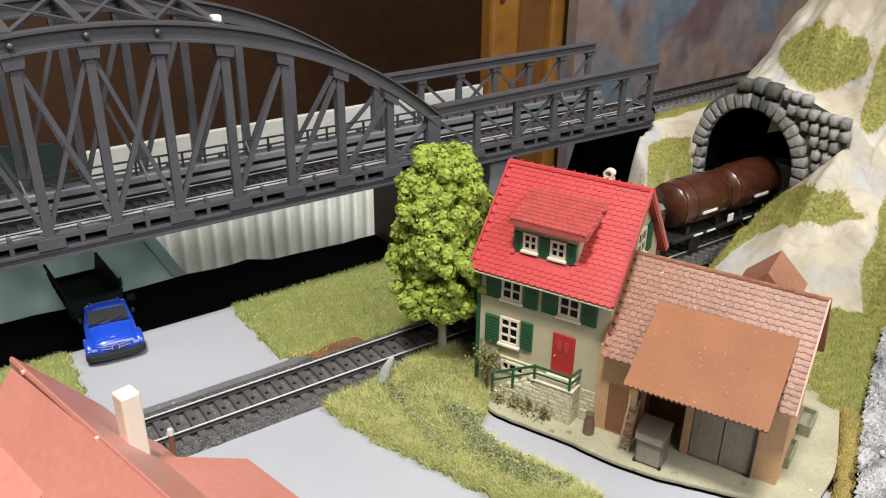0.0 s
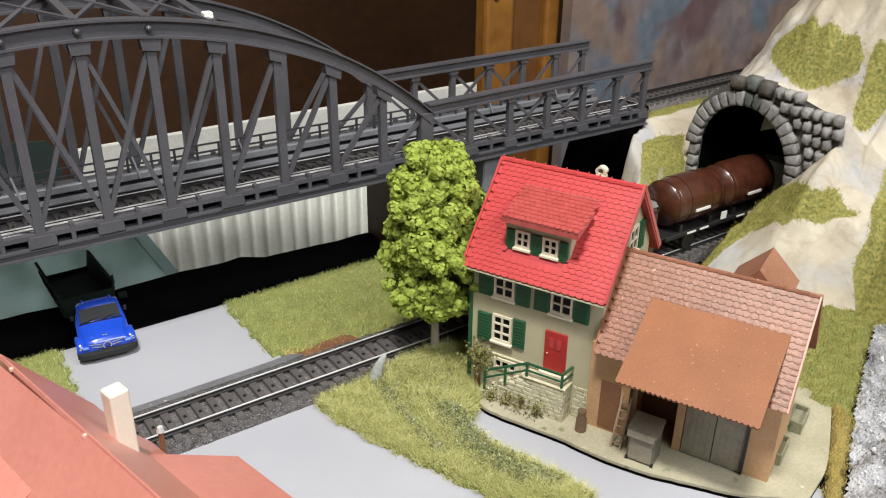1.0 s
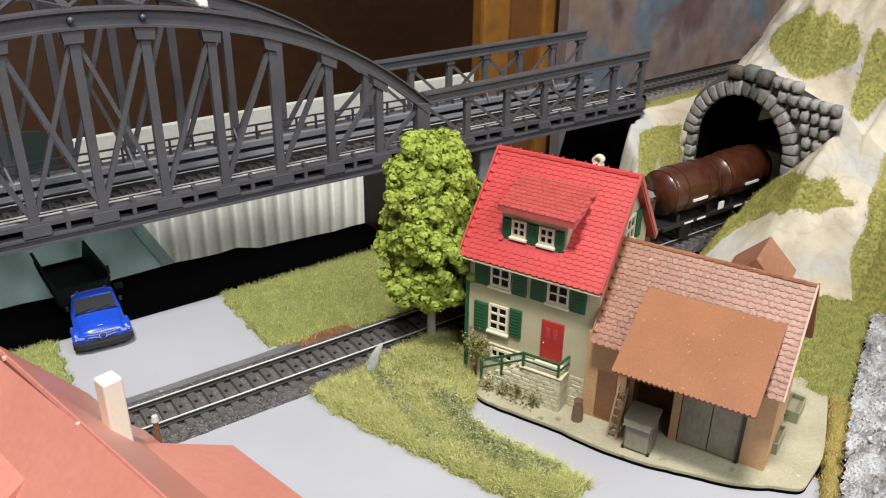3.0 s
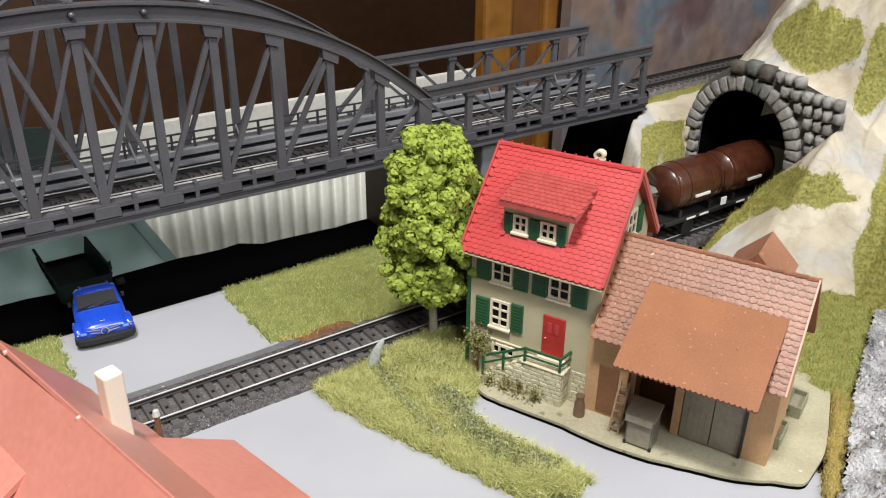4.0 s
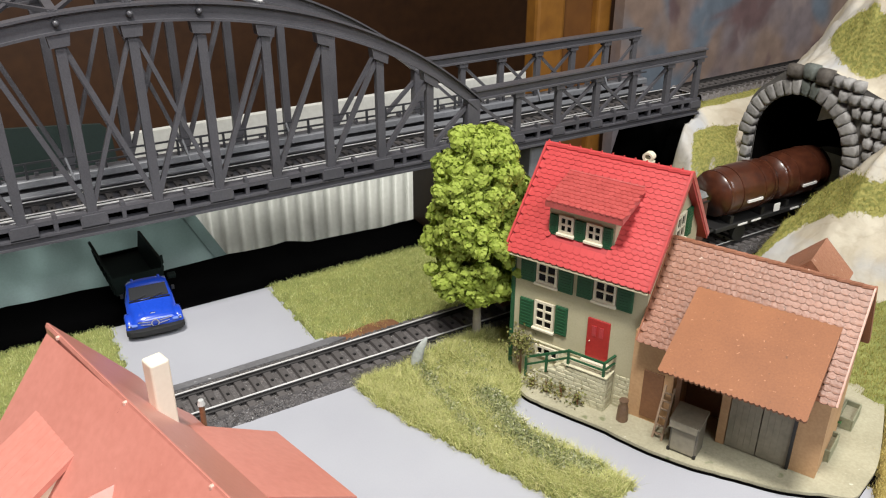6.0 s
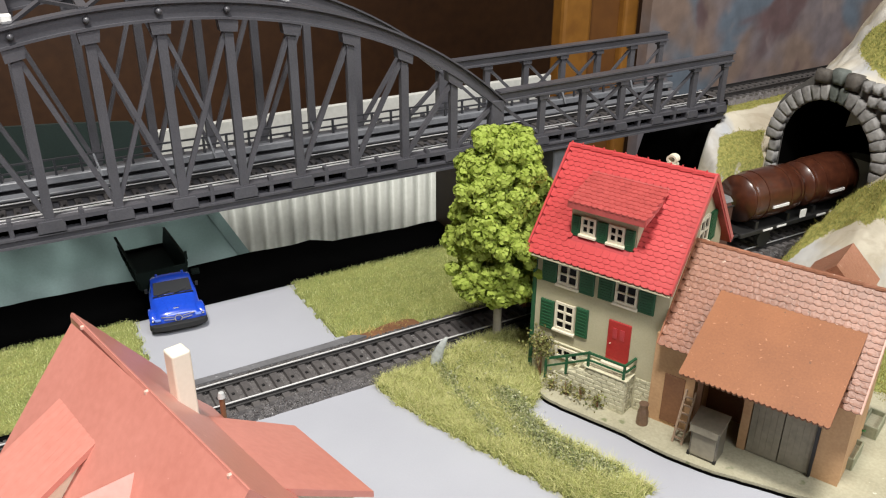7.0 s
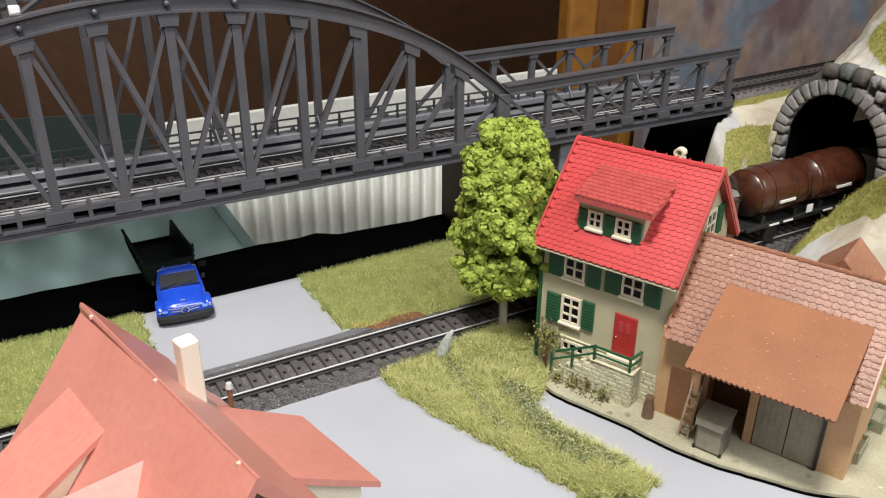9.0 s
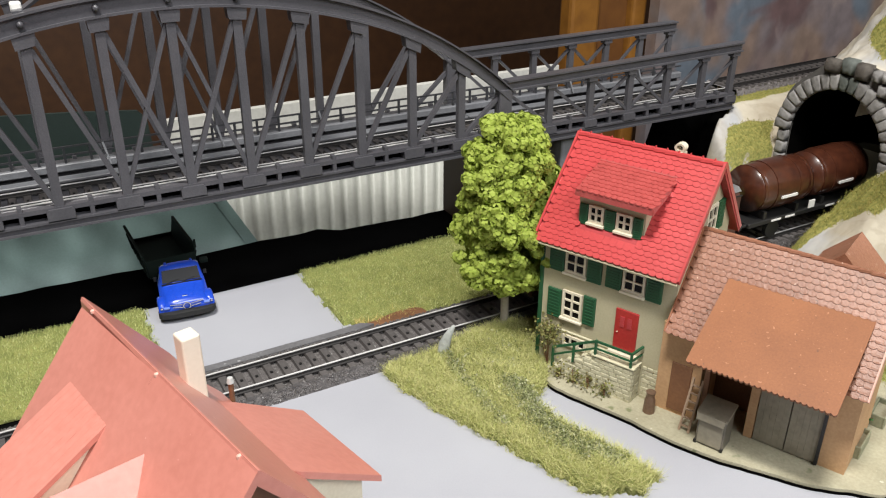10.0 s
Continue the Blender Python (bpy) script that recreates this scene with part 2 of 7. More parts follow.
def mesh_object(name, verts, faces, mats, parent=None, label="", smooth=False, indices=None):
    me = bpy.data.meshes.new(name)
    me.from_pydata([tuple(v) for v in verts], [], [tuple(int(i) for i in f) for f in faces])
    for m in (mats if isinstance(mats, (list, tuple)) else [mats]):
        me.materials.append(m)
    if indices is not None:
        me.polygons.foreach_set("material_index", np.asarray(indices, dtype=np.int32))
    if smooth:
        me.polygons.foreach_set("use_smooth", np.ones(len(me.polygons), dtype=bool))
    me.update()
    ob = new(name, me)
    if parent is not None:
        ob.parent = parent
    if label:
        ob["label"] = label
    return ob


def part(name, bm, mat, parent, label="", smooth=False):
    """Link a bmesh as one mesh object under a thing or a part."""
    me = bpy.data.meshes.new(name)
    bmesh.ops.recalc_face_normals(bm, faces=bm.faces[:])
    bm.to_mesh(me)
    bm.free()
    for m in (mat if isinstance(mat, (list, tuple)) else [mat]):
        me.materials.append(m)
    if smooth:
        me.polygons.foreach_set("use_smooth", np.ones(len(me.polygons), dtype=bool))
    ob = new(name, me)
    if parent is not None:
        ob.parent = parent
    if label:
        ob["label"] = label
    return ob


def add_poly(bm, pts, faces):
    vs = [bm.verts.new(p) for p in pts]
    for f in faces:
        bm.faces.new([vs[i] for i in f])
    return vs


BOXF = ((0, 3, 2, 1), (4, 5, 6, 7), (0, 1, 5, 4), (1, 2, 6, 5), (2, 3, 7, 6), (3, 0, 4, 7))


def add_box(bm, x0, x1, y0, y1, z0, z1, m=None):
    pts = [(x0, y0, z0), (x1, y0, z0), (x1, y1, z0), (x0, y1, z0), (x0, y0, z1), (x1, y0, z1), (x1, y1, z1), (x0, y1, z1)]
    if m is not None:
        pts = [m @ Vector(p) for p in pts]
    return add_poly(bm, pts, BOXF)


def box_bm(x0, x1, y0, y1, z0, z1, bevel=0.0, segments=1):
    bm = bmesh.new()
    add_box(bm, x0, x1, y0, y1, z0, z1)
    if bevel:
        bmesh.ops.bevel(bm, geom=bm.edges[:], offset=bevel, segments=segments, affect="EDGES", profile=0.5)
    return bm


def add_beam(bm, p, q, w, h, side=(0, 1, 0)):
    """A square bar from p to q: w along side, h across it."""
    p, q = Vector(p), Vector(q)
    d = (q - p).normalized()
    s = Vector(side)
    s = (s - d * s.dot(d)).normalized()
    t = d.cross(s)
    pts = [c + s * a * w / 2 + t * b * h / 2 for c in (p, q) for a, b in ((-1, -1), (1, -1), (1, 1), (-1, 1))]
    add_poly(bm, pts, BOXF)


def beam_bm(p, q, w, h, side=(0, 1, 0)):
    bm = bmesh.new()
    add_beam(bm, p, q, w, h, side)
    return bm


def add_tube(bm, p, q, r0, r1=None, n=10, cap=True):
    p, q = Vector(p), Vector(q)
    r1 = r0 if r1 is None else r1
    d = (q - p).normalized()
    a = d.orthogonal().normalized()
    b = d.cross(a)
    ring = lambda c, r: [bm.verts.new(c + (a * math.cos(k * 2 * math.pi / n) + b * math.sin(k * 2 * math.pi / n)) * r) for k in range(n)]
    u, v = ring(p, r0), ring(q, r1)
    for k in range(n):
        bm.faces.new((u[k], u[(k + 1) % n], v[(k + 1) % n], v[k]))
    if cap:
        bm.faces.new(u[::-1])
        bm.faces.new(v)


def tube_bm(p, q, r0, r1=None, n=12):
    bm = bmesh.new()
    add_tube(bm, p, q, r0, r1, n)
    return bm


def add_prism(bm, outline, axis_from, axis_to, to3):
    """Sweep a flat outline (list of 2D points) between two offsets; to3(a, b, s) gives the place."""
    n = len(outline)
    pts = [to3(a, b, s) for s in (axis_from, axis_to) for a, b in outline]
    faces = [tuple(range(n))[::-1], tuple(range(n, 2 * n))] + [(k, (k + 1) % n, n + (k + 1) % n, n + k) for k in range(n)]
    add_poly(bm, pts, faces)


def prism_bm(outline, f, t, to3):
    bm = bmesh.new()
    add_prism(bm, outline, f, t, to3)
    return bm


def fbm(x, y, s, seed=0.0, octaves=4):
    v, a = 0.0, 1.0
    for k in range(octaves):
        v += a * noise.noise(Vector((x * s, y * s, seed + 7.3 * k)))
        s *= 2.0
        a *= 0.5
    return v


def inside(poly, x, y):
    """Even-odd test on arrays."""
    x, y = np.asarray(x), np.asarray(y)
    r = np.zeros(x.shape, dtype=bool)
    n = len(poly)
    for i in range(n):
        (x0, y0), (x1, y1) = poly[i], poly[(i + 1) % n]
        c = ((y0 > y) != (y1 > y)) & (x < (x1 - x0) * (y - y0) / ((y1 - y0) if y1 != y0 else 1e-12) + x0)
        r ^= c
    return r


def blades(name, xs, ys, zs, mats, height, width, lean, label, seed=1, parent=None):
    """Short fibres that stand on the given places, one thin triangle each."""
    rng = np.random.default_rng(seed)
    n = len(xs)
    a = rng.uniform(0, 2 * np.pi, n)
    h = height * rng.uniform(0.45, 1.2, n)
    w = width * rng.uniform(0.7, 1.3, n)
    la, ll = rng.uniform(0, 2 * np.pi, n), lean * rng.uniform(0.1, 1.0, n) * h
    base = np.stack([xs, ys, zs], 1)
    side = np.stack([np.cos(a) * w, np.sin(a) * w, np.zeros(n)], 1)
    tip = base + np.stack([np.cos(la) * ll, np.sin(la) * ll, h], 1)
    v = np.stack([base - side, base + side, tip], 1).reshape(-1, 3)
    f = np.arange(3 * n).reshape(-1, 3)
    ob = mesh_object(name, v.tolist(), f.tolist(), mats, parent)
    return tagged(ob, label, "grass", "", "stuff")


def edge_distance(poly, x, y):
    """On arrays: distance to the nearest side of an outline."""
    best = np.full(np.shape(x), 1.0)
    for (x0, y0), (x1, y1) in zip(poly, poly[1:] + poly[:1]):
        ex, ey = x1 - x0, y1 - y0
        t = np.clip(((x - x0) * ex + (y - y0) * ey) / (ex * ex + ey * ey), 0.0, 1.0)
        best = np.minimum(best, np.hypot(x - x0 - t * ex, y - y0 - t * ey))
    return best


def world_part(name, bm, mat, parent, label="", smooth=False):
    """As part(), for a bmesh given in the place's own coordinates."""
    ob = part(name, bm, mat, parent, label, smooth)
    if parent.parent is None:
        ob.matrix_parent_inverse = parent.matrix_basis.inverted()
    return ob


def slab(name, poly, z0, z1, mat, label, category, kind="structure"):
    """A flat sheet with an outline and a thickness."""
    ob = part(name, prism_bm(poly, z0, z1, lambda a, b, s: (a, b, s)), mat, None)
    return tagged(ob, label, category, "", kind)


# ---- the room round the layout ----
def plain(name, x0, x1, y0, y1, z0, z1, mat, label, category):
    return tagged(part(name, box_bm(x0, x1, y0, y1, z0, z1), mat, None), label, category, "", "structure")


plain("floor", -1.7, 2.0, -1.9, 0.95, -0.82, -0.80, M_BACKBROWN, "dark brown floor of the room under the layout", "floor")
plain("ceiling", -1.7, 2.0, -1.9, 0.95, 1.60, 1.62, M_WHITE, "plain white painted ceiling of the room", "ceiling")
plain("wall_south", -1.7, 2.0, -1.92, -1.90, -0.80, 1.60, M_ROOMWALL, "plain beige painted wall behind the layout's operator", "wall")
plain("wall_west", -1.72, -1.70, -1.9, 0.95, -0.80, 1.60, M_ROOMWALL, "plain beige painted wall of the room", "wall")
plain("wall_east", 2.00, 2.02, -1.9, 0.95, -0.80, 1.60, M_ROOMWALL, "plain beige painted wall of the room", "wall")
plain("wall_north", -1.7, 2.0, 0.95, 0.97, -0.80, 1.60, M_BACKBROWN, "dark brown wooden wall at the back of the layout", "wall")

# ---- baseboard ----
random.seed(4)
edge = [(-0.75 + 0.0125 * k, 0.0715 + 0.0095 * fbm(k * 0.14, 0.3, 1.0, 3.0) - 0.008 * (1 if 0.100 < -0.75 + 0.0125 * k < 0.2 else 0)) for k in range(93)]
# the board's black includes the shadow below the bridge deck
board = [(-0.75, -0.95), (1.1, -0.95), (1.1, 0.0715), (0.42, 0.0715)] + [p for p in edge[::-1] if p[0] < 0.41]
slab("ground", board, -0.02, -0.0012, M_BOARD, "matt black layout baseboard with the bridge's shade in its black and a ragged far edge", "baseboard")

PAD = [(-0.0360, -0.058), (-0.0350, 0.0178), (0.0600, 0.0196), (0.0620, -0.058)]
ROADN = [(-0.36, -0.0915), (-0.36, -0.36), (0.16, -0.36), (0.30, -0.33), (0.205, -0.262), (0.19, -0.21), (0.15, -0.14), (0.145, -0.0890), (0.06, -0.0905)]
slab("pavement", PAD, -0.0011, 0.0, M_CARD, "smooth light grey card yard where the truck stands", "paved yard")
slab("road", ROADN, -0.0011, 0.0, M_CARD, "smooth light grey card road in front of the house", "road")


def turf(name, poly, label, step, height, density, seed, mat, bmat, bump=0.0008, mound=None, blade=0.0016, lean=0.7, fibre=0.00014, thin=None):
    """A thin grass mat with an uneven top, and the fibres on it."""
    xs = [p[0] for p in poly]
    ys = [p[1] for p in poly]
    gx = np.arange(min(xs), max(xs) + step, step)
    gy = np.arange(min(ys), max(ys) + step, step)
    def heights(x, y):
        """Thins out to nothing at the border of the mat."""
        d = edge_distance(poly, x, y)
        full = np.array([0.0014 + bump * (0.6 + fbm(a, b, 160.0, seed)) + (mound(a, b) if mound else 0.0) for a, b in zip(x.ravel(), y.ravel())]).reshape(x.shape)
        return full * np.clip(d / 0.0028, 0.0, 1.0) ** 0.6 + 0.0003
    X, Y = np.meshgrid(gx, gy, indexing="ij")
    H = heights(X, Y)
    wob = lambda x, y: (x + 0.0008 * np.sin(y * 430 + 1.3 * np.sin(x * 310)) + 0.0006 * np.sin(y * 1270 + 2 * np.sin(x * 740)), y + 0.0008 * np.sin(x * 510 + 1.7 * np.sin(y * 290)) + 0.0006 * np.sin(x * 1390 + 2 * np.sin(y * 830)))
    cx, cy = np.meshgrid(gx[:-1] + step / 2, gy[:-1] + step / 2, indexing="ij")
    ok = inside(poly, *wob(cx, cy))
    ids, verts, faces = {}, [], []
    def vid(i, j):
        if (i, j) not in ids:
            ids[(i, j)] = len(verts)
            verts.append((gx[i], gy[j], H[i, j]))
        return ids[(i, j)]
    for i in range(len(gx) - 1):
        for j in range(len(gy) - 1):
            if ok[i, j]:
                faces.append((vid(i, j), vid(i + 1, j), vid(i + 1, j + 1), vid(i, j + 1)))
    held = collections.Counter(i for f in faces for i in f)
    verts = [(x, y, z if held[i] == 4 else -0.0004) for i, (x, y, z) in enumerate(verts)]
    ob = mesh_object(name, verts, faces, mat, smooth=True)
    tagged(ob, label, "grass mat", "", "structure")
    mod = ob.modifiers.new("thickness", "SOLIDIFY")
    mod.thickness, mod.offset = 0.0008, -1.0
    rng = np.random.default_rng(seed)
    n = int((max(xs) - min(xs)) * (max(ys) - min(ys)) * density)
    px, py = rng.uniform(min(xs) - 0.001, max(xs) + 0.001, n), rng.uniform(min(ys) - 0.001, max(ys) + 0.001, n)
    qx, qy = wob(px, py)
    inn = inside(poly, qx, qy)
    d = edge_distance(poly, qx, qy)
    k = inn | (d < 0.0009 * rng.uniform(0, 1, n))
    if thin:
        k &= rng.uniform(0, 1, n) > thin(px, py)
    px, py = px[k], py[k]
    i, j = np.clip(np.round((px - gx[0]) / step).astype(int), 0, len(gx) - 1), np.clip(np.round((py - gy[0]) / step).astype(int), 0, len(gy) - 1)
    pz = np.where(inn[k], H[i, j] - 0.0002, 0.0001)
    blades("grass", px, py, pz, bmat, blade, fibre, lean, "short yellow-green static grass fibres on the mat", seed)
    return ob


GRASS_L = [(-0.36, -0.052), (-0.0318, -0.052), (-0.031, -0.02), (-0.0303, 0.006), (-0.0294, 0.0182), (-0.36, 0.026)]
GRASS_R = [(0.0562, -0.046), (0.066, -0.050), (0.108, -0.0555), (0.15, -0.0562), (0.34, -0.0530), (0.345, -0.02), (0.335, 0.012), (0.24, 0.026), (0.161, 0.0222), (0.1334, 0.0228), (0.088, 0.0215), (0.0545, 0.0195), (0.0552, -0.010)]
turf("ground_turf", GRASS_L, "yellow-green grass mat beside the yard", 0.002, 0.002, 2.4e6, 11, M_TURF, M_BLADES, 0.0010, None, 0.0018, 1.0, 0.00013)
turf("ground_turf", GRASS_R, "yellow-green grass mat between track and bridge", 0.002, 0.002, 2.4e6, 12, M_TURF, M_BLADES, 0.0010, None, 0.0018, 1.0, 0.00013)

BANK = [(0.0585, -0.0905), (0.0575, -0.100), (0.0595, -0.110), (0.067, -0.1335), (0.0765, -0.158), (0.083, -0.176), (0.0885, -0.190), (0.093, -0.204),
        (0.112, -0.214), (0.1235, -0.2085), (0.1195, -0.194), (0.1085, -0.171), (0.1045, -0.152), (0.1070, -0.1440), (0.1145, -0.1415),
        (0.1240, -0.1350), (0.1310, -0.1240), (0.136, -0.112), (0.150, -0.099), (0.152, -0.093), (0.12, -0.0915), (0.09, -0.0915)]


def bank_mound(x, y):
    """The verge swells under the tree and along a rough ridge by the road."""
    a = 0.0085 * math.exp(-(((x - 0.117) / 0.022) ** 2 + ((y + 0.100) / 0.012) ** 2))
    c = 0.102 + 0.16 * (-0.145 - y) * 0.4
    b = 0.0035 * math.exp(-((x - c) / 0.011) ** 2) * (1 if y < -0.12 else 0.5)
    return a + b + 0.0012 * abs(fbm(x, y, 110.0, 5.0))


MOSS_A = [(0.1011, -0.1353), (0.1021, -0.1423), (0.0985, -0.1569), (0.0985, -0.1717), (0.1030, -0.1862), (0.1125, -0.1985)]
MOSS_B = [(0.0868, -0.0990), (0.0865, -0.1137), (0.0855, -0.1294), (0.0850, -0.1437), (0.0860, -0.1584)]


def worn(x, y):
    """How far the grass has given way to moss, along two lines and in blotches."""
    a = 0.93 * np.exp(-(edge_distance(MOSS_A + MOSS_A[-2:0:-1], x, y) / 0.0036) ** 2)
    b = 0.75 * np.exp(-(edge_distance(MOSS_B + MOSS_B[-2:0:-1], x, y) / 0.0022) ** 2)
    c = 0.45 * (np.sin(x * 620 + 2 * np.sin(y * 410)) * np.sin(y * 560 + 2 * np.sin(x * 380)) > 0.35)
    return np.maximum(np.maximum(a, b), c)


turf("ground_verge", BANK, "rough grassy verge with taller tufts beside the road", 0.0010, 0.002, 9.0e6, 13, M_TURF, M_PALEBLADES, 0.0018, bank_mound, 0.0034, 1.9, 0.00010, worn)
YARD_R = [(0.2372, -0.2475), (0.2621, -0.2343), (0.2853, -0.2230), (0.318, -0.2078), (0.345, -0.1950), (0.352, -0.176), (0.335, -0.160), (0.31, -0.12),
          (0.300, -0.0955), (0.235, -0.0955), (0.20, -0.098), (0.19, -0.11), (0.215, -0.16), (0.25, -0.205), (0.2500, -0.2290)]
turf("ground_turf", YARD_R, "grass mat between the barn and the rocks", 0.002, 0.002, 2.2e6, 14, M_TURF, M_HILLBLADES, 0.0018, None, 0.0024)
DRYSTRIP = [(0.190, -0.2735), (0.2094, -0.2630), (0.2372, -0.2475), (0.258, -0.2370), (0.2609, -0.2230), (0.2376, -0.2370), (0.2191, -0.2474), (0.1965, -0.2609), (0.186, -0.268)]
turf("ground_turf", DRYSTRIP, "dry ochre grass strip beside the gravel", 0.0015, 0.002, 2.8e6, 15, M_DRY, M_DRYBLADES, 0.0022)

# dark moss and leaf litter along the top of the verge
def moss(path, width, n, label, seed):
    rg = np.random.default_rng(seed)
    vs, fs = [], []
    for _ in range(n):
        t = rg.uniform(0, len(path) - 1.001)
        k = int(t)
        f = t - k
        x = path[k][0] * (1 - f) + path[k + 1][0] * f + rg.normal() * width
        y = path[k][1] * (1 - f) + path[k + 1][1] * f + rg.normal() * width
        c = np.array([x, y, bank_mound(x, y) + 0.0026 + abs(rg.normal()) * 0.0011])
        a, b = rg.normal(size=3), rg.normal(size=3)
        a *= rg.uniform(0.0003, 0.0007) / np.linalg.norm(a)
        b *= rg.uniform(0.0003, 0.0008) / np.linalg.norm(b)
        i = len(vs)
        vs += [tuple(c - a), tuple(c - b), tuple(c + a), tuple(c + b)]
        fs.append((i, i + 1, i + 2, i + 3))
    tagged(mesh_object("moss", vs, fs, M_MOSS), label, "moss", "", "stuff")


moss(MOSS_A, 0.0026, 9000, "dark moss and leaf litter on the verge", 41)
moss(MOSS_B, 0.0015, 2200, "dark moss in the dip of the verge", 42)
moss([(0.092, -0.108), (0.100, -0.120), (0.110, -0.112), (0.118, -0.120)], 0.006, 700, "scattered dry litter between the grass tufts", 43)

# torn white plaster crumbs on the card beside the verge
cr = np.random.default_rng(52)
cv, cf = [], []
for _ in range(90):
    c = np.array([0.1085 + 0.0035 * cr.normal(), -0.1540 + 0.0065 * cr.normal(), 0.0004])
    if not inside(BANK, [c[0]], [c[1]])[0]:
        q = np.stack([np.array([math.cos(a), math.sin(a), 0.0]) for a in np.sort(cr.uniform(0, 2 * math.pi, 5))]) * cr.uniform(0.0003, 0.0009)
        i = len(cv)
        cv += [tuple(c + p) for p in q] + [tuple(c + np.array([0, 0, 0.0005]))]
        cf += [(i + k, i + (k + 1) % 5, i + 5) for k in range(5)]
tagged(mesh_object("plaster_crumbs", cv, cf, M_SHEET), "torn white plaster crumbs beside the grassy verge", "crumbs", "", "stuff")

# dry brown grass roots at the foot of the mat beside the rails
rng = np.random.default_rng(21)
n = 260
px = rng.uniform(0.062, 0.098, n)
py = -0.0515 + 0.0022 * rng.normal(size=n) + 0.002 * np.sin(px * 400)
blades("dry_grass", px, py, np.full(n, 0.001), M_DRYBLADES, 0.003, 0.0003, 1.6, "dry orange-brown turf edge beside the track", 22)


# ---- track ----
TRACK_Y0, TRACK_M = -0.0789, 0.0166


def track(name, x0, x1, m, label, bed=True, head=None, stones=None):
    """Straight track along its own x: ballast bed, sleepers, studs and two rails; z is 0 at the bed's foot."""
    t = thing(name, m, label, "railway track")
    z = 0.0058 if bed else 0.0
    if bed:
        nb = int((x1 - x0) / 0.0032)
        vs, fs = [], []
        prof = [(-0.0148, -0.0009), (-0.0143, 0.0014), (-0.0130, 0.0062), (-0.0112, 0.0058), (-0.0100, 0.0052), (0.0100, 0.0052), (0.0112, 0.0058), (0.0150, 0.0058), (0.0198, 0.0012), (0.0205, -0.0009)]
        for i in range(nb + 1):
            for k, (y, zz) in enumerate(prof):
                j = 0.0008 * noise.noise(Vector((i * 0.9, k * 2.1, 1.0))) if k not in (0, 9) else 0.0004 * noise.noise(Vector((i * 0.7, k, 4.0)))
                vs.append((x0 + (x1 - x0) * i / nb, y + j, zz + 0.5 * j))
        for i in range(nb):
            for k in range(9):
                a = i * 10 + k
                fs.append((a, a + 10, a + 11, a + 1))
        mesh_object("ballast_bed", vs, fs, stones or M_BALLAST, t)
        rg = np.random.default_rng(5)
        for sgn in (-1, 1):
            cnt = int((x1 - x0) * 3600)
            bm = bmesh.new()
            for _ in range(cnt):
                u = rg.uniform(0.0, 1.0)
                c = Vector((rg.uniform(x0, x1), sgn * (0.0120 + (0.0083 if sgn > 0 else 0.0027) * u), 0.0061 - 0.0050 * max(0.0, (u - 0.4) / 0.6)))
                s = rg.uniform(0.00018, 0.00045)
                add_box(bm, -s, s, -s, s, -s * 0.7, s * 0.7, Matrix.Translation(c) @ Euler(tuple(rg.uniform(0, 3, 3))).to_matrix().to_4x4())
            ob = part("ballast_gravel", bm, stones or M_BALLAST, t)
            ob["kind"] = "stuff"
    pitch = 0.0069
    cnt = int((x1 - x0) / pitch)
    sl = bmesh.new()
    add_poly(sl, [(-0.0021, -0.0135, 0), (0.0021, -0.0135, 0), (0.0021, 0.0135, 0), (-0.0021, 0.0135, 0),
                  (-0.0017, -0.0133, 0.0016), (0.0017, -0.0133, 0.0016), (0.0017, 0.0133, 0.0016), (-0.0017, 0.0133, 0.0016)], BOXF)
    first = part("sleeper", sl, M_SLEEPER, t)
    first.location = (x0 + pitch / 2, 0, z - 0.0006)
    st = bmesh.new()
    add_box(st, -0.0006, 0.0006, -0.0006, 0.0006, 0, 0.0009)
    stud = part("stud", st, M_STUD, first)
    stud.location = (0, 0, 0.0013)
    for i in range(1, cnt):
        ob = new("sleeper", first.data)
        ob.parent, ob.location = t, (x0 + pitch * (i + 0.5), 0, z - 0.0006)
        so = new("stud", stud.data)
        so.parent, so.location = ob, (0, 0, 0.0013)
    for sgn in (-1, 1):
        y = sgn * 0.0086
        bm = prism_bm([(-0.0010, 0.0), (0.0010, 0.0), (0.0010, 0.0004), (0.0003, 0.0007), (0.0003, 0.0017), (0.00045, 0.0020), (-0.00045, 0.0020), (-0.0003, 0.0017), (-0.0003, 0.0007), (-0.0010, 0.0004)],
                      x0, x1, lambda a, b, s: (s, y + a, z + 0.0010 + b))
        r = part("rail", bm, M_RAILSIDE, t)
        h = bmesh.new()
        add_box(h, x0, x1, y - 0.00030, y + 0.00030, z + 0.0029, z + 0.0034)
        part("rail_head", h, head or M_RAIL, r, "dull dark rail head" if head else "shiny worn rail head")
    return t


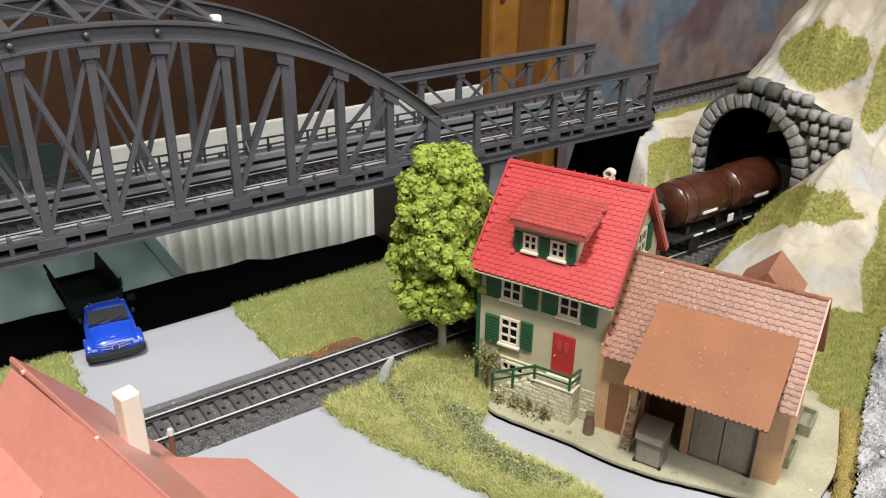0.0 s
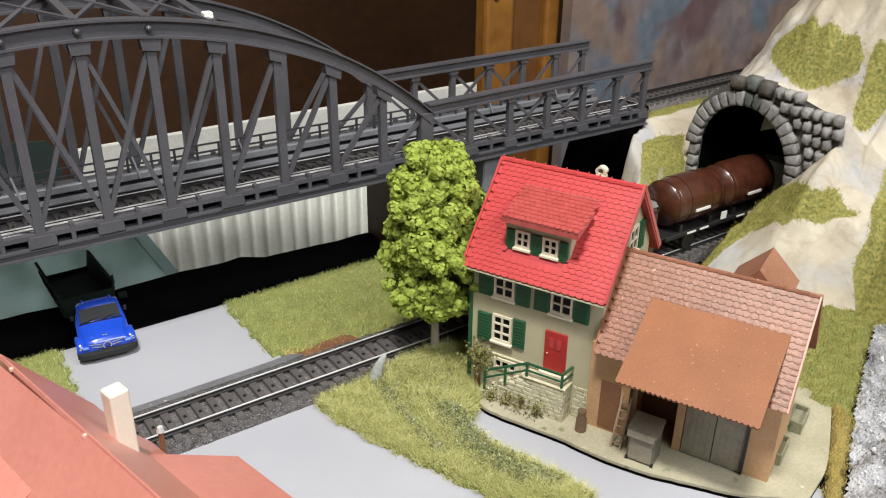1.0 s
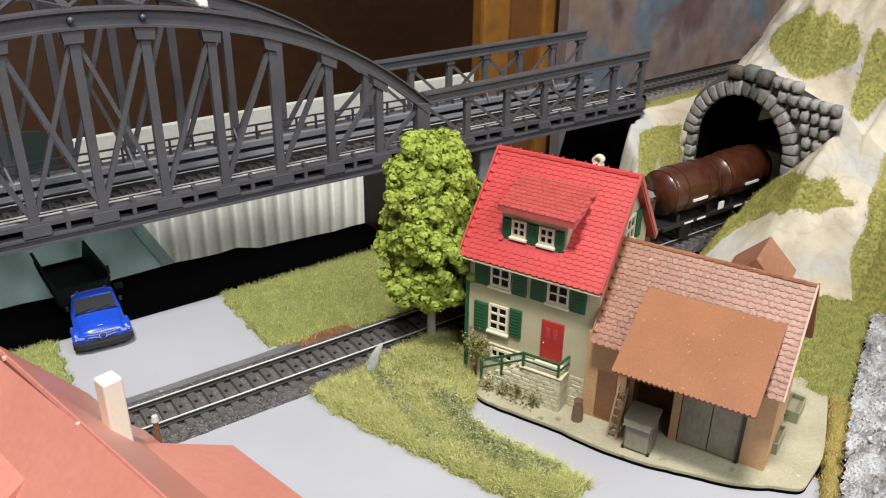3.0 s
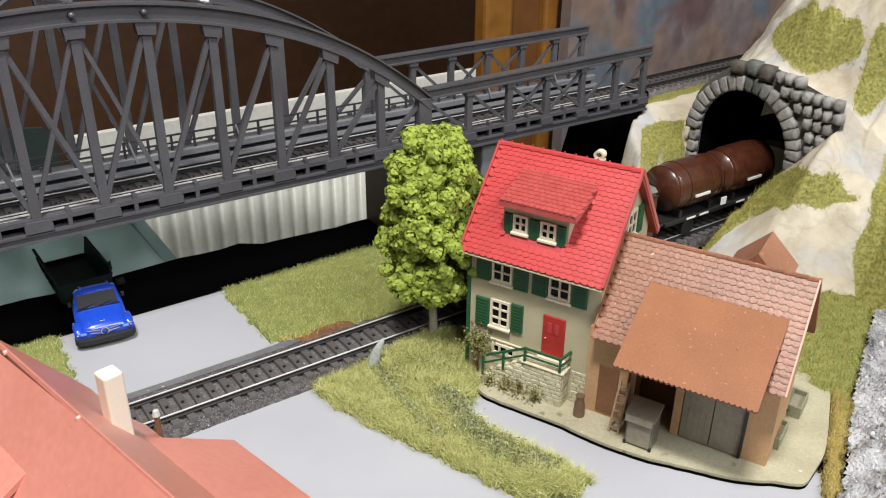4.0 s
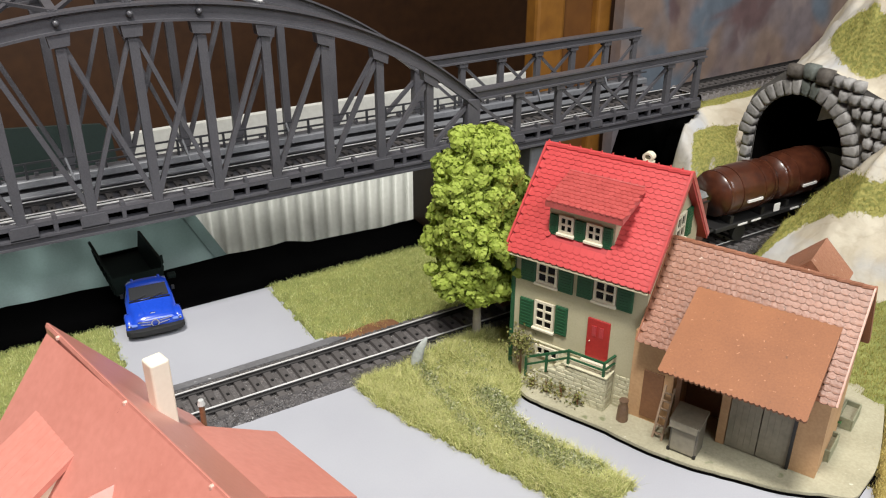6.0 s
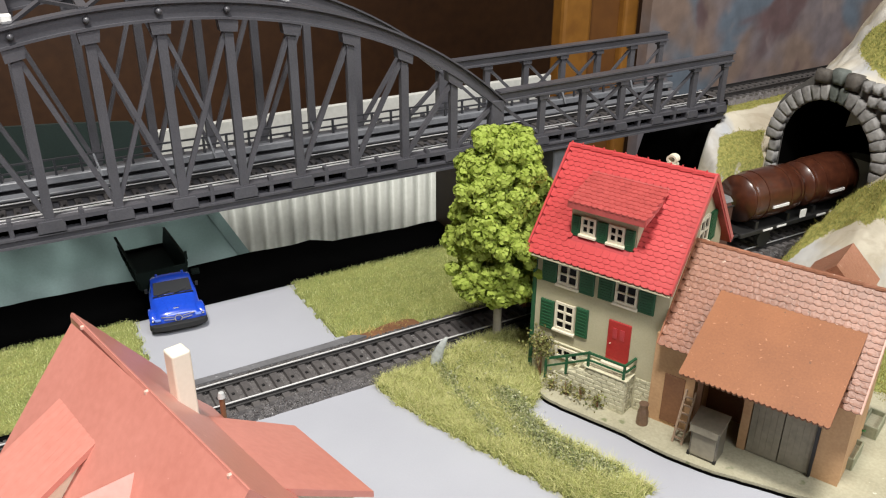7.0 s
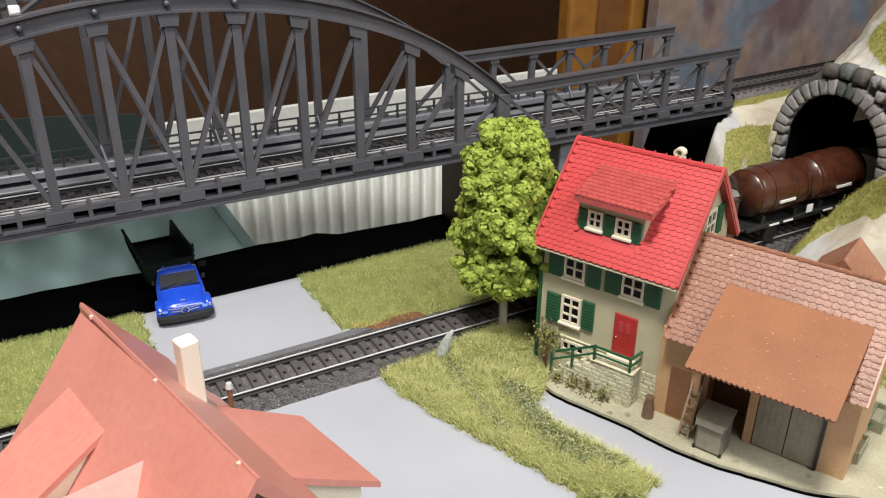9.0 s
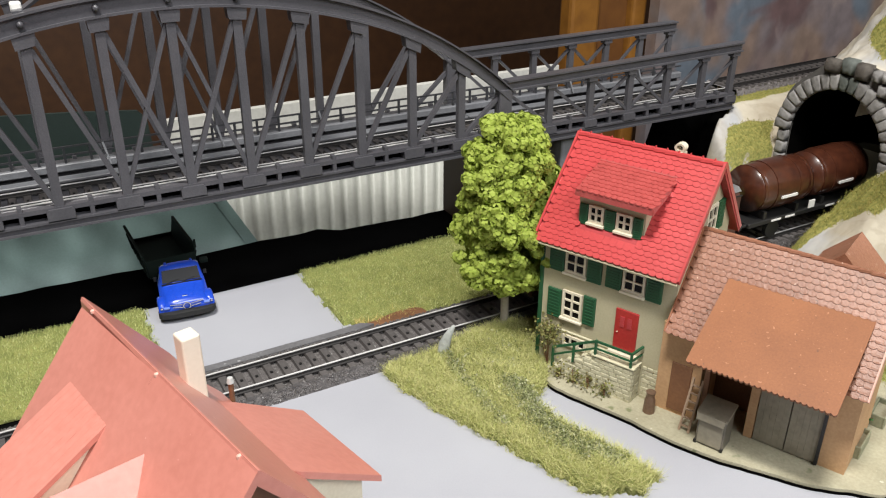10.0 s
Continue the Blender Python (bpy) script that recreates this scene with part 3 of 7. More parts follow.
track("railway_track", -0.36, 0.60, pose(0, TRACK_Y0, 0, 0, 0, math.degrees(math.atan(TRACK_M))), "dark ballasted model railway track with two bright rails")
M_SHOULDER = material("painted_shoulder", (0.175, 0.172, 0.178), (0.105, 0.103, 0.108), 0.36, grain=500, stain=70, bump=0.5, fleck=[((0.44, 0.44, 0.45), 300.0, 0.66), ((0.06, 0.06, 0.06), 260.0, 0.68)])
M_BARE = material("bare_brown_edge", (0.23, 0.105, 0.045), (0.11, 0.050, 0.022), 0.7, grain=500, stain=120, bump=0.4)
slab("ground_edge", [(0.0640, -0.0590), (0.1000, -0.0574), (0.0985, -0.0518), (0.0955, -0.0497), (0.0904, -0.0490), (0.0819, -0.0498), (0.0727, -0.0523), (0.0660, -0.0530)], -0.001, 0.0026, M_BARE, "bare orange-brown board edge beside the rails", "board edge")
# bevelled grey board crossing along the yard side of the rails
slab("road_edge", [(-0.05, -0.0605), (0.0600, -0.0590), (0.0690, -0.0575), (0.0632, -0.0536), (0.0467, -0.0547), (0.0247, -0.0550), (0.0038, -0.0556), (-0.0149, -0.0557), (-0.05, -0.0557)], -0.001, 0.0042, M_SHOULDER, "smooth dark grey shoulder along the yard side of the rails", "track shoulder")


# ---- steel truss bridges ----
def sweep(path, profile, frame_of):
    """Sweep a closed outline along a list of places."""
    bm = bmesh.new()
    rings = [[bm.verts.new(frame_of(p, a, b)) for a, b in profile] for p in path]
    n = len(profile)
    for u, v in zip(rings[:-1], rings[1:]):
        for k in range(n):
            bm.faces.new((u[k], u[(k + 1) % n], v[(k + 1) % n], v[k]))
    bm.faces.new(rings[0][::-1])
    bm.faces.new(rings[-1])
    return bm


def channel(w, h, lip, web):
    """An I outline: width w, height h, flange thickness lip, web thickness web."""
    a, b, c = w / 2, h / 2, web / 2
    return [(-a, -b), (a, -b), (a, -b + lip), (c, -b + lip), (c, b - lip), (a, b - lip), (a, b), (-a, b), (-a, b - lip), (-c, b - lip), (-c, -b + lip), (-a, -b + lip)]


def arch_z(x):
    return 0.1603 - 1.55 * x * x - 13.9 * x ** 4


def arch_slope(x):
    return -3.10 * x - 55.6 * x ** 3


def arch_taper(x):
    """The chord grows shallower towards its feet."""
    return 1.0 - 0.30 * max(0.0, min(1.0, (abs(x) - 0.08) / 0.10))


Y_NEAR, Y_FAR = 0.0, 0.0625
# the far arch stands a little higher than the near one
LIFT = {Y_NEAR: 0.0, Y_FAR: 0.0042}
Z_LOW, Z_GUS = 0.0644, 0.0695


def gusset(bm, x, y, w0, w1, z0, z1):
    add_prism(bm, [(x - w0, z0), (x + w0, z0), (x + w0, z0 + 0.72 * (z1 - z0)), (x + w1, z1), (x - w1, z1), (x - w0, z0 + 0.72 * (z1 - z0))],
              y - 0.0031, y + 0.0031, lambda a, b, s: (a, s, b))


def lower_chord(t, x0, x1, y):
    ch = world_part("bottom_chord", sweep([x0, x1], channel(0.0062, 0.0048, 0.0011, 0.0030), lambda p, a, b: (p, y + a, Z_LOW + b)), M_STEEL, t)
    bm = bmesh.new()
    add_box(bm, x0, x1, y - 0.0019, y + 0.0019, 0.0708, 0.0730)
    world_part("deck_edge_beam", bm, M_STEEL, t)
    k = x0 + 0.015
    while k < x1 - 0.001:
        world_part("stub_post", box_bm(k - 0.0010, k + 0.0010, y - 0.0018, y + 0.0018, 0.0667, 0.0752), M_STEEL, t)
        k += 0.030


def deck(t, x0, x1):
    bm = bmesh.new()
    add_box(bm, x0, x1, 0.0195, 0.0575, 0.0630, 0.0652)
    world_part("deck_plate", bm, M_STEEL, t)
    # black strip added behind the slots in place of the shade inside them
    world_part("slot_shade", box_bm(x0, x1, 0.0034, 0.0042, 0.0655, 0.0709), M_SHADE, t, "black strip standing for the shade in the deck edge slots")
    for y, w in ((0.0060, 0.0030), (0.0100, 0.0030)):
        world_part("walkway_plank", box_bm(x0, x1, y - w / 2, y + w / 2, 0.0692, 0.0706, 0.0003), M_STEEL, t)
    for y in (0.0140, 0.0172):
        world_part("guard_rail", box_bm(x0, x1, y - 0.0003, y + 0.0003, 0.0652, 0.0690), M_RAIL, t, "thin bright guard rail on the deck")
    world_part("cable_duct", box_bm(x0, x1, 0.0492, 0.0562, 0.0712, 0.0752, 0.0005), M_DECK, t, "plain light grey duct along the walkway")
    world_part("duct_bearer", box_bm(x0, x1, 0.0535, 0.0560, 0.0652, 0.0713), M_STEEL, t)
    k = x0 + 0.0075
    while k < x1:
        world_part("floor_beam", box_bm(k - 0.0012, k + 0.0012, 0.0025, 0.0580, 0.0600, 0.0631), M_STEEL, t)
        world_part("plank_bearer", box_bm(k - 0.0010, k + 0.0010, 0.0050, 0.0118, 0.0631, 0.0693), M_STEEL, t)
        k += 0.030
    world_part("walkway_plank", box_bm(x0, x1, 0.0420, 0.0488, 0.0684, 0.0696, 0.0003), M_DECK, t, "light grey plank beside the duct")
    rail = world_part("railing", box_bm(x0, x1, 0.0507, 0.0517, 0.0832, 0.0841), M_RAILING, t, "thin dark handrail on the walkway")
    world_part("railing_bar", box_bm(x0, x1, 0.0507, 0.0517, 0.0789, 0.0798), M_RAILING, rail)
    k = x0 + 0.005
    while k < x1:
        world_part("railing_post", box_bm(k - 0.0006, k + 0.0006, 0.0506, 0.0518, 0.0750, 0.0836), M_RAILING, rail)
        k += 0.0125
    k = math.ceil((x0 + 0.0326) / 0.0588) * 0.0588 - 0.0326
    while k < x1:
        world_part("railing_stay", beam_bm((k, 0.0512, 0.0838), (k + 0.0022, 0.0478, 0.0722), 0.0010, 0.0010), M_DECK, rail)
        k += 0.0588


def arch_bridge():
    t = thing("arch_bridge", pose(0, 0.03, 0.06), "dark grey riveted truss arch railway bridge on piers", "bridge")
    for y in (Y_NEAR, Y_FAR):
        up = LIFT[y]
        lower_chord(t, -0.1815, 0.1795, y)
        xs = [-0.1820 + 0.364 * k / 60 for k in range(61)]
        def fr(p, a, b, y=y):
            s = arch_slope(p)
            l = math.hypot(1, s)
            b *= arch_taper(p)
            return (p - b * s / l, y + a, arch_z(p) + LIFT[y] + b / l)
        world_part("arch_chord", sweep(xs, channel(0.0070, 0.0086, 0.0011, 0.0030), fr), M_STEEL, t, smooth=False)
        for k in range(-5, 6):
            x = 0.03 * k
            top = arch_z(x) + up - 0.0030
            world_part("post", box_bm(x - 0.0021, x + 0.0021, y - 0.0017, y + 0.0017, Z_GUS, top), M_STEEL, t)
            bm = bmesh.new()
            gusset(bm, x, y, 0.0060, 0.0050, 0.0662, 0.0722)
            world_part("gusset_plate", bm, M_STEEL, t)
            bm = bmesh.new()
            s = arch_slope(x)
            head = arch_z(x) + up - 0.0043 * arch_taper(x)
            add_prism(bm, [(x - 0.0040, head - 0.0056 - 0.0040 * s), (x + 0.0040, head - 0.0056 + 0.0040 * s), (x + 0.0048, head + 0.0002 + 0.0048 * s), (x - 0.0048, head + 0.0002 - 0.0048 * s)],
                      y - 0.0028, y + 0.0028, lambda a, b, q: (a, q, b))
            world_part("head_plate", bm, M_STEEL, t)
            if k:
                i = k - 1 if k > 0 else k + 1
                world_part("diagonal", beam_bm((x, y, top - 0.003), (0.03 * i, y, 0.0725), 0.0022, 0.0023), M_STEEL, t)
            if abs(k) == 1:
                world_part("diagonal", beam_bm((0, y + 0.0002, arch_z(0) + up - 0.006), (x, y + 0.0002, 0.0725), 0.0018, 0.0020), M_STEEL, t)
            if -4 < k < 2:
                bolt = bmesh.new()
                zb = arch_z(x) + up
                add_tube(bolt, (x, y - 0.0018, zb), (x, y - 0.0040, zb), 0.0015, 0.0012, 10)
                world_part("bolt", bolt, M_STEEL, t, "round rivet head", True)
        for sgn in (-1, 1):
            world_part("end_post", box_bm(sgn * 0.178 - 0.0042, sgn * 0.178 + 0.0042, y - 0.0030, y + 0.0030, 0.0665, 0.0975 + up, 0.0004), M_STEEL, t)
            world_part("diagonal", beam_bm((sgn * 0.175, y, 0.094), (sgn * 0.151, y, 0.0725), 0.0022, 0.0022), M_STEEL, t)
    # wind bracing between the two arches: broad struts, thinner crossed diagonals
    for k in range(-2, 3):
        x, z0 = 0.03 * k, 0.0042
        world_part("cross_strut", beam_bm((x, Y_NEAR, arch_z(x) + z0), (x, Y_FAR, arch_z(x) + LIFT[Y_FAR] + z0), 0.0040, 0.0016, (1, 0, 0)), M_STEEL, t)
        if k < 2:
            a, b = 0.03 * k, 0.03 * (k + 1)
            world_part("wind_brace", beam_bm((a, Y_NEAR, arch_z(a) + z0), (b, Y_FAR, arch_z(b) + LIFT[Y_FAR] + z0), 0.0022, 0.0015, (1, 0, 0)), M_STEEL, t)
            world_part("wind_brace", beam_bm((b, Y_NEAR, arch_z(b) + z0 + 0.0004), (a, Y_FAR, arch_z(a) + LIFT[Y_FAR] + z0 + 0.0004), 0.0018, 0.0015, (1, 0, 0)), M_STEEL, t)
    deck(t, -0.1815, 0.1795)
    return t


def truss_bridge():
    t = thing("truss_bridge", pose(0.27, 0.03, 0.06), "dark grey low parallel truss railway bridge", "bridge")
    for y, z0, z1 in ((Y_NEAR, 0.0994, 0.1034), (Y_FAR, 0.1038, 0.1060)):
        lower_chord(t, 0.1805, 0.3605, y)
        # the top chord rises a little towards the bank
        zt = lambda x: z0 + (z1 - z0) * (x - 0.18) / 0.18
        world_part("top_chord", sweep([0.1790, 0.3612], channel(0.0062, 0.0062, 0.0010, 0.0026), lambda p, a, b: (p, y + a, zt(p) + b)), M_STEEL, t)
        for k in range(1, 7):
            x = 0.18 + 0.03 * k - (0.0035 if k == 6 else 0)
            world_part("post", box_bm(x - 0.0019, x + 0.0019, y - 0.0016, y + 0.0016, Z_GUS - 0.002, zt(x) - 0.002), M_STEEL, t)
            bm = bmesh.new()
            gusset(bm, x, y, 0.0046, 0.0036, 0.0662, 0.0714)
            world_part("gusset_plate", bm, M_STEEL, t)
            world_part("head_plate", box_bm(x - 0.0032, x + 0.0032, y - 0.0024, y + 0.0024, zt(x) - 0.0058, zt(x) - 0.0030), M_STEEL, t)
        for a, b in ((0, 1), (1, 2), (2, 3), (3, 4), (3, 2), (4, 3), (5, 4), (6, 5)):
            world_part("diagonal", beam_bm((0.18 + 0.03 * a, y, zt(0.18 + 0.03 * a) - 0.0045), (0.18 + 0.03 * b, y + (0.0003 if a > b else 0), 0.0725), 0.0016, 0.0017), M_STEEL, t)
    deck(t, 0.1805, 0.3605)
    return t


arch_bridge()
truss_bridge()
track("bridge_track", -0.20, 0.385, pose(0, 0.030, 0.0652), "dark model railway track on the bridge deck", bed=False)

# white clip on the wind bracing, and pier under the joint of the two spans
for clip_x, clip_z in ((0.0600, 0.1606), (-0.0600, 0.1606)):
    tagged(part("white_clip", box_bm(clip_x - 0.0022, clip_x + 0.0022, 0.0035, 0.0085, clip_z - 0.0020, clip_z + 0.0018, 0.0005), M_WHITE, None), "small white plastic clip on the bridge bracing", "clip", "clips on the bracing")
pier = thing("bridge_pier", pose(0.187, 0.033, 0), "dark brown wooden bridge pier with a grey column", "bridge pier")
world_part("pier_block", box_bm(0.1745, 0.2040, 0.002, 0.066, -0.002, 0.0600, 0.0006), M_BACKBROWN, pier)
world_part("column", box_bm(0.2230, 0.2440, 0.002, 0.050, -0.002, 0.0600, 0.0008), M_DECK, pier, "plain grey column under the span")


# ---- what stands behind the baseboard ----
def corrugated_sheet():
    t = thing("corrugated_sheet", pose(0.2, 0.16, -0.3), "white corrugated plastic sheet standing behind the bridge", "plastic sheet")
    vs, fs = [], []
    n = 420
    for i in range(n + 1):
        x = 0.0 + 0.317 * i / n
        w = math.sin(2 * math.pi * x / 0.0112)
        y = 0.150 + 0.0022 * max(-0.9, min(0.9, w))
        vs += [(x, y, -0.30), (x, y, 0.0330)]
    for i in range(n):
        fs.append((2 * i, 2 * i + 2, 2 * i + 3, 2 * i + 1))
    ob = mesh_object("sheet", vs, fs, M_CORRUGATED, t, smooth=True)
    ob.matrix_parent_inverse = t.matrix_basis.inverted()
    md = ob.modifiers.new("thickness", "SOLIDIFY")
    md.thickness = 0.0012


corrugated_sheet()
tagged(part("white_shelf_board", prism_bm([(0.0155, 0.028), (0.318, 0.028), (0.318, 0.0655), (0.0145, 0.0632)], 0.140, 0.1455, lambda a, b, s: (a, s, b)), M_SHEET, None), "plain white board standing level behind the bridge", "board")


def leaning_board():
    """A green plastic lid behind the bridge: a sloping face with a raised rim, and an upright back."""
    t = thing("green_board", pose(-0.1, 0.112, -0.3), "dark green plastic lid with a raised rim leaning behind the bridge", "plastic lid")
    at = lambda a, b, s: (a, 0.100 + 0.55 * (b + 0.03) + 0.88 * s, b - 0.48 * s)
    out = [(-0.40, -0.10), (0.0950, -0.10), (0.0560, -0.0205), (0.0385, 0.0130), (0.0250, 0.0410), (-0.40, 0.0410)]
    world_part("panel", prism_bm(out, 0.0, 0.003, at), M_CRATE, t, "sloping dark green face")
    rim = bmesh.new()
    for p, q in (((0.0930, -0.10), (0.0540, -0.0205)), ((0.0540, -0.0205), (0.0365, 0.0130)), ((0.0365, 0.0130), (0.0235, 0.0400))):
        add_beam(rim, at(p[0], p[1], -0.0012), at(q[0], q[1], -0.0012), 0.0030, 0.0070)
    world_part("rim", rim, M_CRATE, t)
    # the back's shade is put into its colour
    world_part("back", prism_bm([(-0.40, 0.030), (0.006, 0.030), (0.004, 0.0650), (-0.001, 0.0705), (-0.04, 0.0745), (-0.40, 0.1015)], 0.1465, 0.1490, lambda a, b, s: (a, s, b)), M_CRATESHADE, t, "upright green back with shade put into its colour")


leaning_board()
plank = part("yellow_plank", box_bm(0.4125, 0.4470, 0.255, 0.275, -0.80, 0.42, 0.004, 2), M_YELLOWWOOD, None)
tagged(plank, "tall yellow-stained wooden frame with a dark knot", "wooden frame")
# the recess is darkened by colour as well as by depth
part("panel", box_bm(0.4472, 0.4868, 0.264, 0.274, -0.80, 0.42), M_SHADEYELLOW, plank, "recessed board with the inner shadow put into its colour")
part("stile", box_bm(0.4870, 0.5050, 0.255, 0.275, -0.80, 0.42, 0.003, 2), M_YELLOWWOOD, plank)
knot = bmesh.new()
add_tube(knot, (0.4235, 0.2552, 0.1085), (0.4235, 0.2540, 0.1085), 0.0035, 0.0030, 10)
part("knot", knot, M_BACKBROWN, plank)


def mural_material():
    """Broad brushed blotches of grey blue, mauve, beige and brown, wiped into each other."""
    m = bpy.data.materials.new("painted_backdrop")
    m.use_nodes = True
    nt = m.node_tree
    b = nt.nodes["Principled BSDF"]
    b.inputs["Roughness"].default_value = 0.85
    tc = nt.nodes.new("ShaderNodeTexCoord")
    mp = nt.nodes.new("ShaderNodeMapping")
    mp.inputs["Scale"].default_value = (1.0, 1.0, 0.85)
    mp.inputs["Rotation"].default_value = (0.0, 0.35, 0.0)
    mp.inputs["Location"].default_value = (0.251, 0.0, 0.055)
    nt.links.new(tc.outputs["Object"], mp.inputs["Vector"])

    def blotches(scale, detail, distortion, low, high, w):
        n = nt.nodes.new("ShaderNodeTexNoise")
        n.noise_dimensions = "4D"
        n.inputs["W"].default_value = w
        n.inputs["Scale"].default_value, n.inputs["Detail"].default_value, n.inputs["Distortion"].default_value = scale, detail, distortion
        nt.links.new(mp.outputs["Vector"], n.inputs["Vector"])
        r = nt.nodes.new("ShaderNodeValToRGB")
        r.color_ramp.interpolation = "EASE"
        r.color_ramp.elements[0].position, r.color_ramp.elements[1].position = low, high
        nt.links.new(n.outputs["Fac"], r.inputs["Fac"])
        return r.outputs["Color"]

    tone = None
    for scale, detail, distortion, low, high, w, paint in (
            (12.0, 2.0, 0.3, 0.44, 0.60, 1.0, (0.185, 0.128, 0.100)),
            (9.0, 2.0, 0.5, 0.49, 0.56, 5.3, (0.105, 0.128, 0.158)),
            (13.0, 3.0, 0.6, 0.52, 0.64, 7.7, (0.105, 0.062, 0.062)),
            (18.0, 3.0, 0.4, 0.57, 0.70, 2.9, (0.205, 0.160, 0.150))):
        mx = nt.nodes.new("ShaderNodeMix")
        mx.data_type = "RGBA"
        nt.links.new(blotches(scale, detail, distortion, low, high, w), mx.inputs[0])
        if tone is None:
            mx.inputs[6].default_value = (0.150, 0.122, 0.126, 1)
        else:
            nt.links.new(tone, mx.inputs[6])
        mx.inputs[7].default_value = (*paint, 1)
        tone = mx.outputs[2]
    grain = nt.nodes.new("ShaderNodeMix")
    grain.data_type, grain.blend_type = "RGBA", "OVERLAY"
    grain.inputs[0].default_value = 0.18
    nt.links.new(tone, grain.inputs[6])
    nt.links.new(blotches(70.0, 5.0, 0.0, 0.25, 0.75, 9.1), grain.inputs[7])
    nt.links.new(grain.outputs[2], b.inputs["Base Color"])
    return m


M_MURAL = mural_material()
tagged(part("backdrop", box_bm(0.50, 1.25, 0.232, 0.246, -0.30, 0.62), M_MURAL, None), "painted backdrop board of blue-grey and purple hills", "backdrop", "", "structure")


# ---- hill with the tunnel ----
PX = 0.375
PYC, PR, PSPR = -0.0722, 0.0342, 0.0555


def smooth_step(a, b, v):
    t = max(0.0, min(1.0, (v - a) / (b - a)))
    return t * t * (3 - 2 * t)


def interp(table, v):
    if v <= table[0][0]:
        return table[0][1]
    for (a, p), (b, q) in zip(table[:-1], table[1:]):
        if v <= b:
            return p + (q - p) * (v - a) / (b - a)
    return table[-1][1]


FOOT = [(-0.46, 0.300), (-0.30, 0.300), (-0.235, 0.318), (-0.20, 0.343), (-0.182, 0.347), (-0.165, 0.328), (-0.13, 0.312), (-0.107, 0.308), (-0.094, 0.318)]
SHOULDER = [(-0.46, 0.110), (-0.24, 0.080), (-0.20, 0.066), (-0.175, 0.060), (-0.155, 0.064), (-0.135, 0.084), (-0.120, 0.064), (-0.107, 0.048), (-0.094, 0.037)]
RIDGE = [(-0.46, 0.28), (-0.20, 0.245), (-0.13, 0.215), (-0.085, 0.196), (-0.062, 0.156), (-0.048, 0.128), (-0.034, 0.102), (-0.020, 0.086), (-0.010, 0.0655), (0.12, 0.0655)]


CREST = [(-0.150, 0.083), (-0.137, 0.0932), (-0.118, 0.0980), (-0.102, 0.1022), (-0.0875, 0.1058), (-0.071, 0.1072), (-0.057, 0.1026), (-0.0495, 0.0950), (-0.0398, 0.0866), (-0.0305, 0.069)]


# where the bank of the upper track ends under the bridge, by depth
BANK_END = [(-0.0305, 0.322), (-0.010, 0.331), (-0.004, 0.337), (0.0, 0.352), (0.004, 0.360), (0.012, 0.366), (0.020, 0.376), (0.030, 0.390), (0.06, 0.394)]


def hill_z(x, y):
    rough = 0.0052 * fbm(x, y, 34.0, 9.0, 3) + 0.0006 * fbm(x, y, 160.0, 2.0, 2)
    if y > -0.0305:
        # embankment that carries the upper track
        x0 = interp(BANK_END, y) + 0.003 * fbm(y, 0.0, 60.0, 1.0)
        w = smooth_step(x0 - 0.005, x0 + 0.009, x)
        up = max(0.0, RIDGE_at(y) - 0.0655) * smooth_step(0.372, 0.445, x)
        flat = 0.15 if y > 0.004 else 0.6
        top = 0.0640 - 0.72 * max(0.0, 0.003 - y) * (1 - smooth_step(-0.004, 0.008, y))
        return w * top + up + rough * w * 0.6 * flat - 0.002
    if x < PX + 0.003:
        if y > -0.094:
            return -0.004
        f = interp(FOOT, y)
        s = interp(SHOULDER, y)
        a = smooth_step(f - 0.004, PX + 0.004, x)
        # terraced crags and a scooped bowl in the bare rock
        crag = 0.010 * math.sin((x - f) * 110.0 + 3 * fbm(x, y, 14.0, 6.0)) * a * (1 - 0.7 * a)
        crag += 0.0110 * (abs(fbm(x, y, 40.0, 31.0, 2)) - 0.35) * a * (1 - 0.7 * math.exp(-(((x - 0.345) / 0.013) ** 2 + ((y + 0.163) / 0.014) ** 2)))
        q = ((x - 0.3450) / 0.0095) ** 2 + ((y + 0.1630) / 0.0105) ** 2
        bowl = -0.0110 * math.exp(-q * q) + 0.0042 * math.exp(-((q - 1.9) / 0.6) ** 2) * (1 if x > 0.343 else 0)
        return s * a ** 0.85 + crag + bowl * a + rough * min(1.0, 2.2 * a) - 0.002 * (1 - a)
    base = interp(CREST, y) if y > -0.150 else interp(SHOULDER, y) + 0.019 * smooth_step(-0.20, -0.15, y)
    rise = max(0.0, RIDGE_at(y) - base)
    t = smooth_step(PX + 0.002, 0.437, x)
    return base + rise * t + (rough + 0.014 * (abs(fbm(x, y, 36.0, 12.0, 3)) - 0.3)) * smooth_step(PX, 0.40, x) + 0.006 * math.sin(x * 160.0 + 4 * fbm(x, y, 18.0, 3.0)) * t * (1 - t) * 2


def RIDGE_at(y):
    return interp(RIDGE, y)


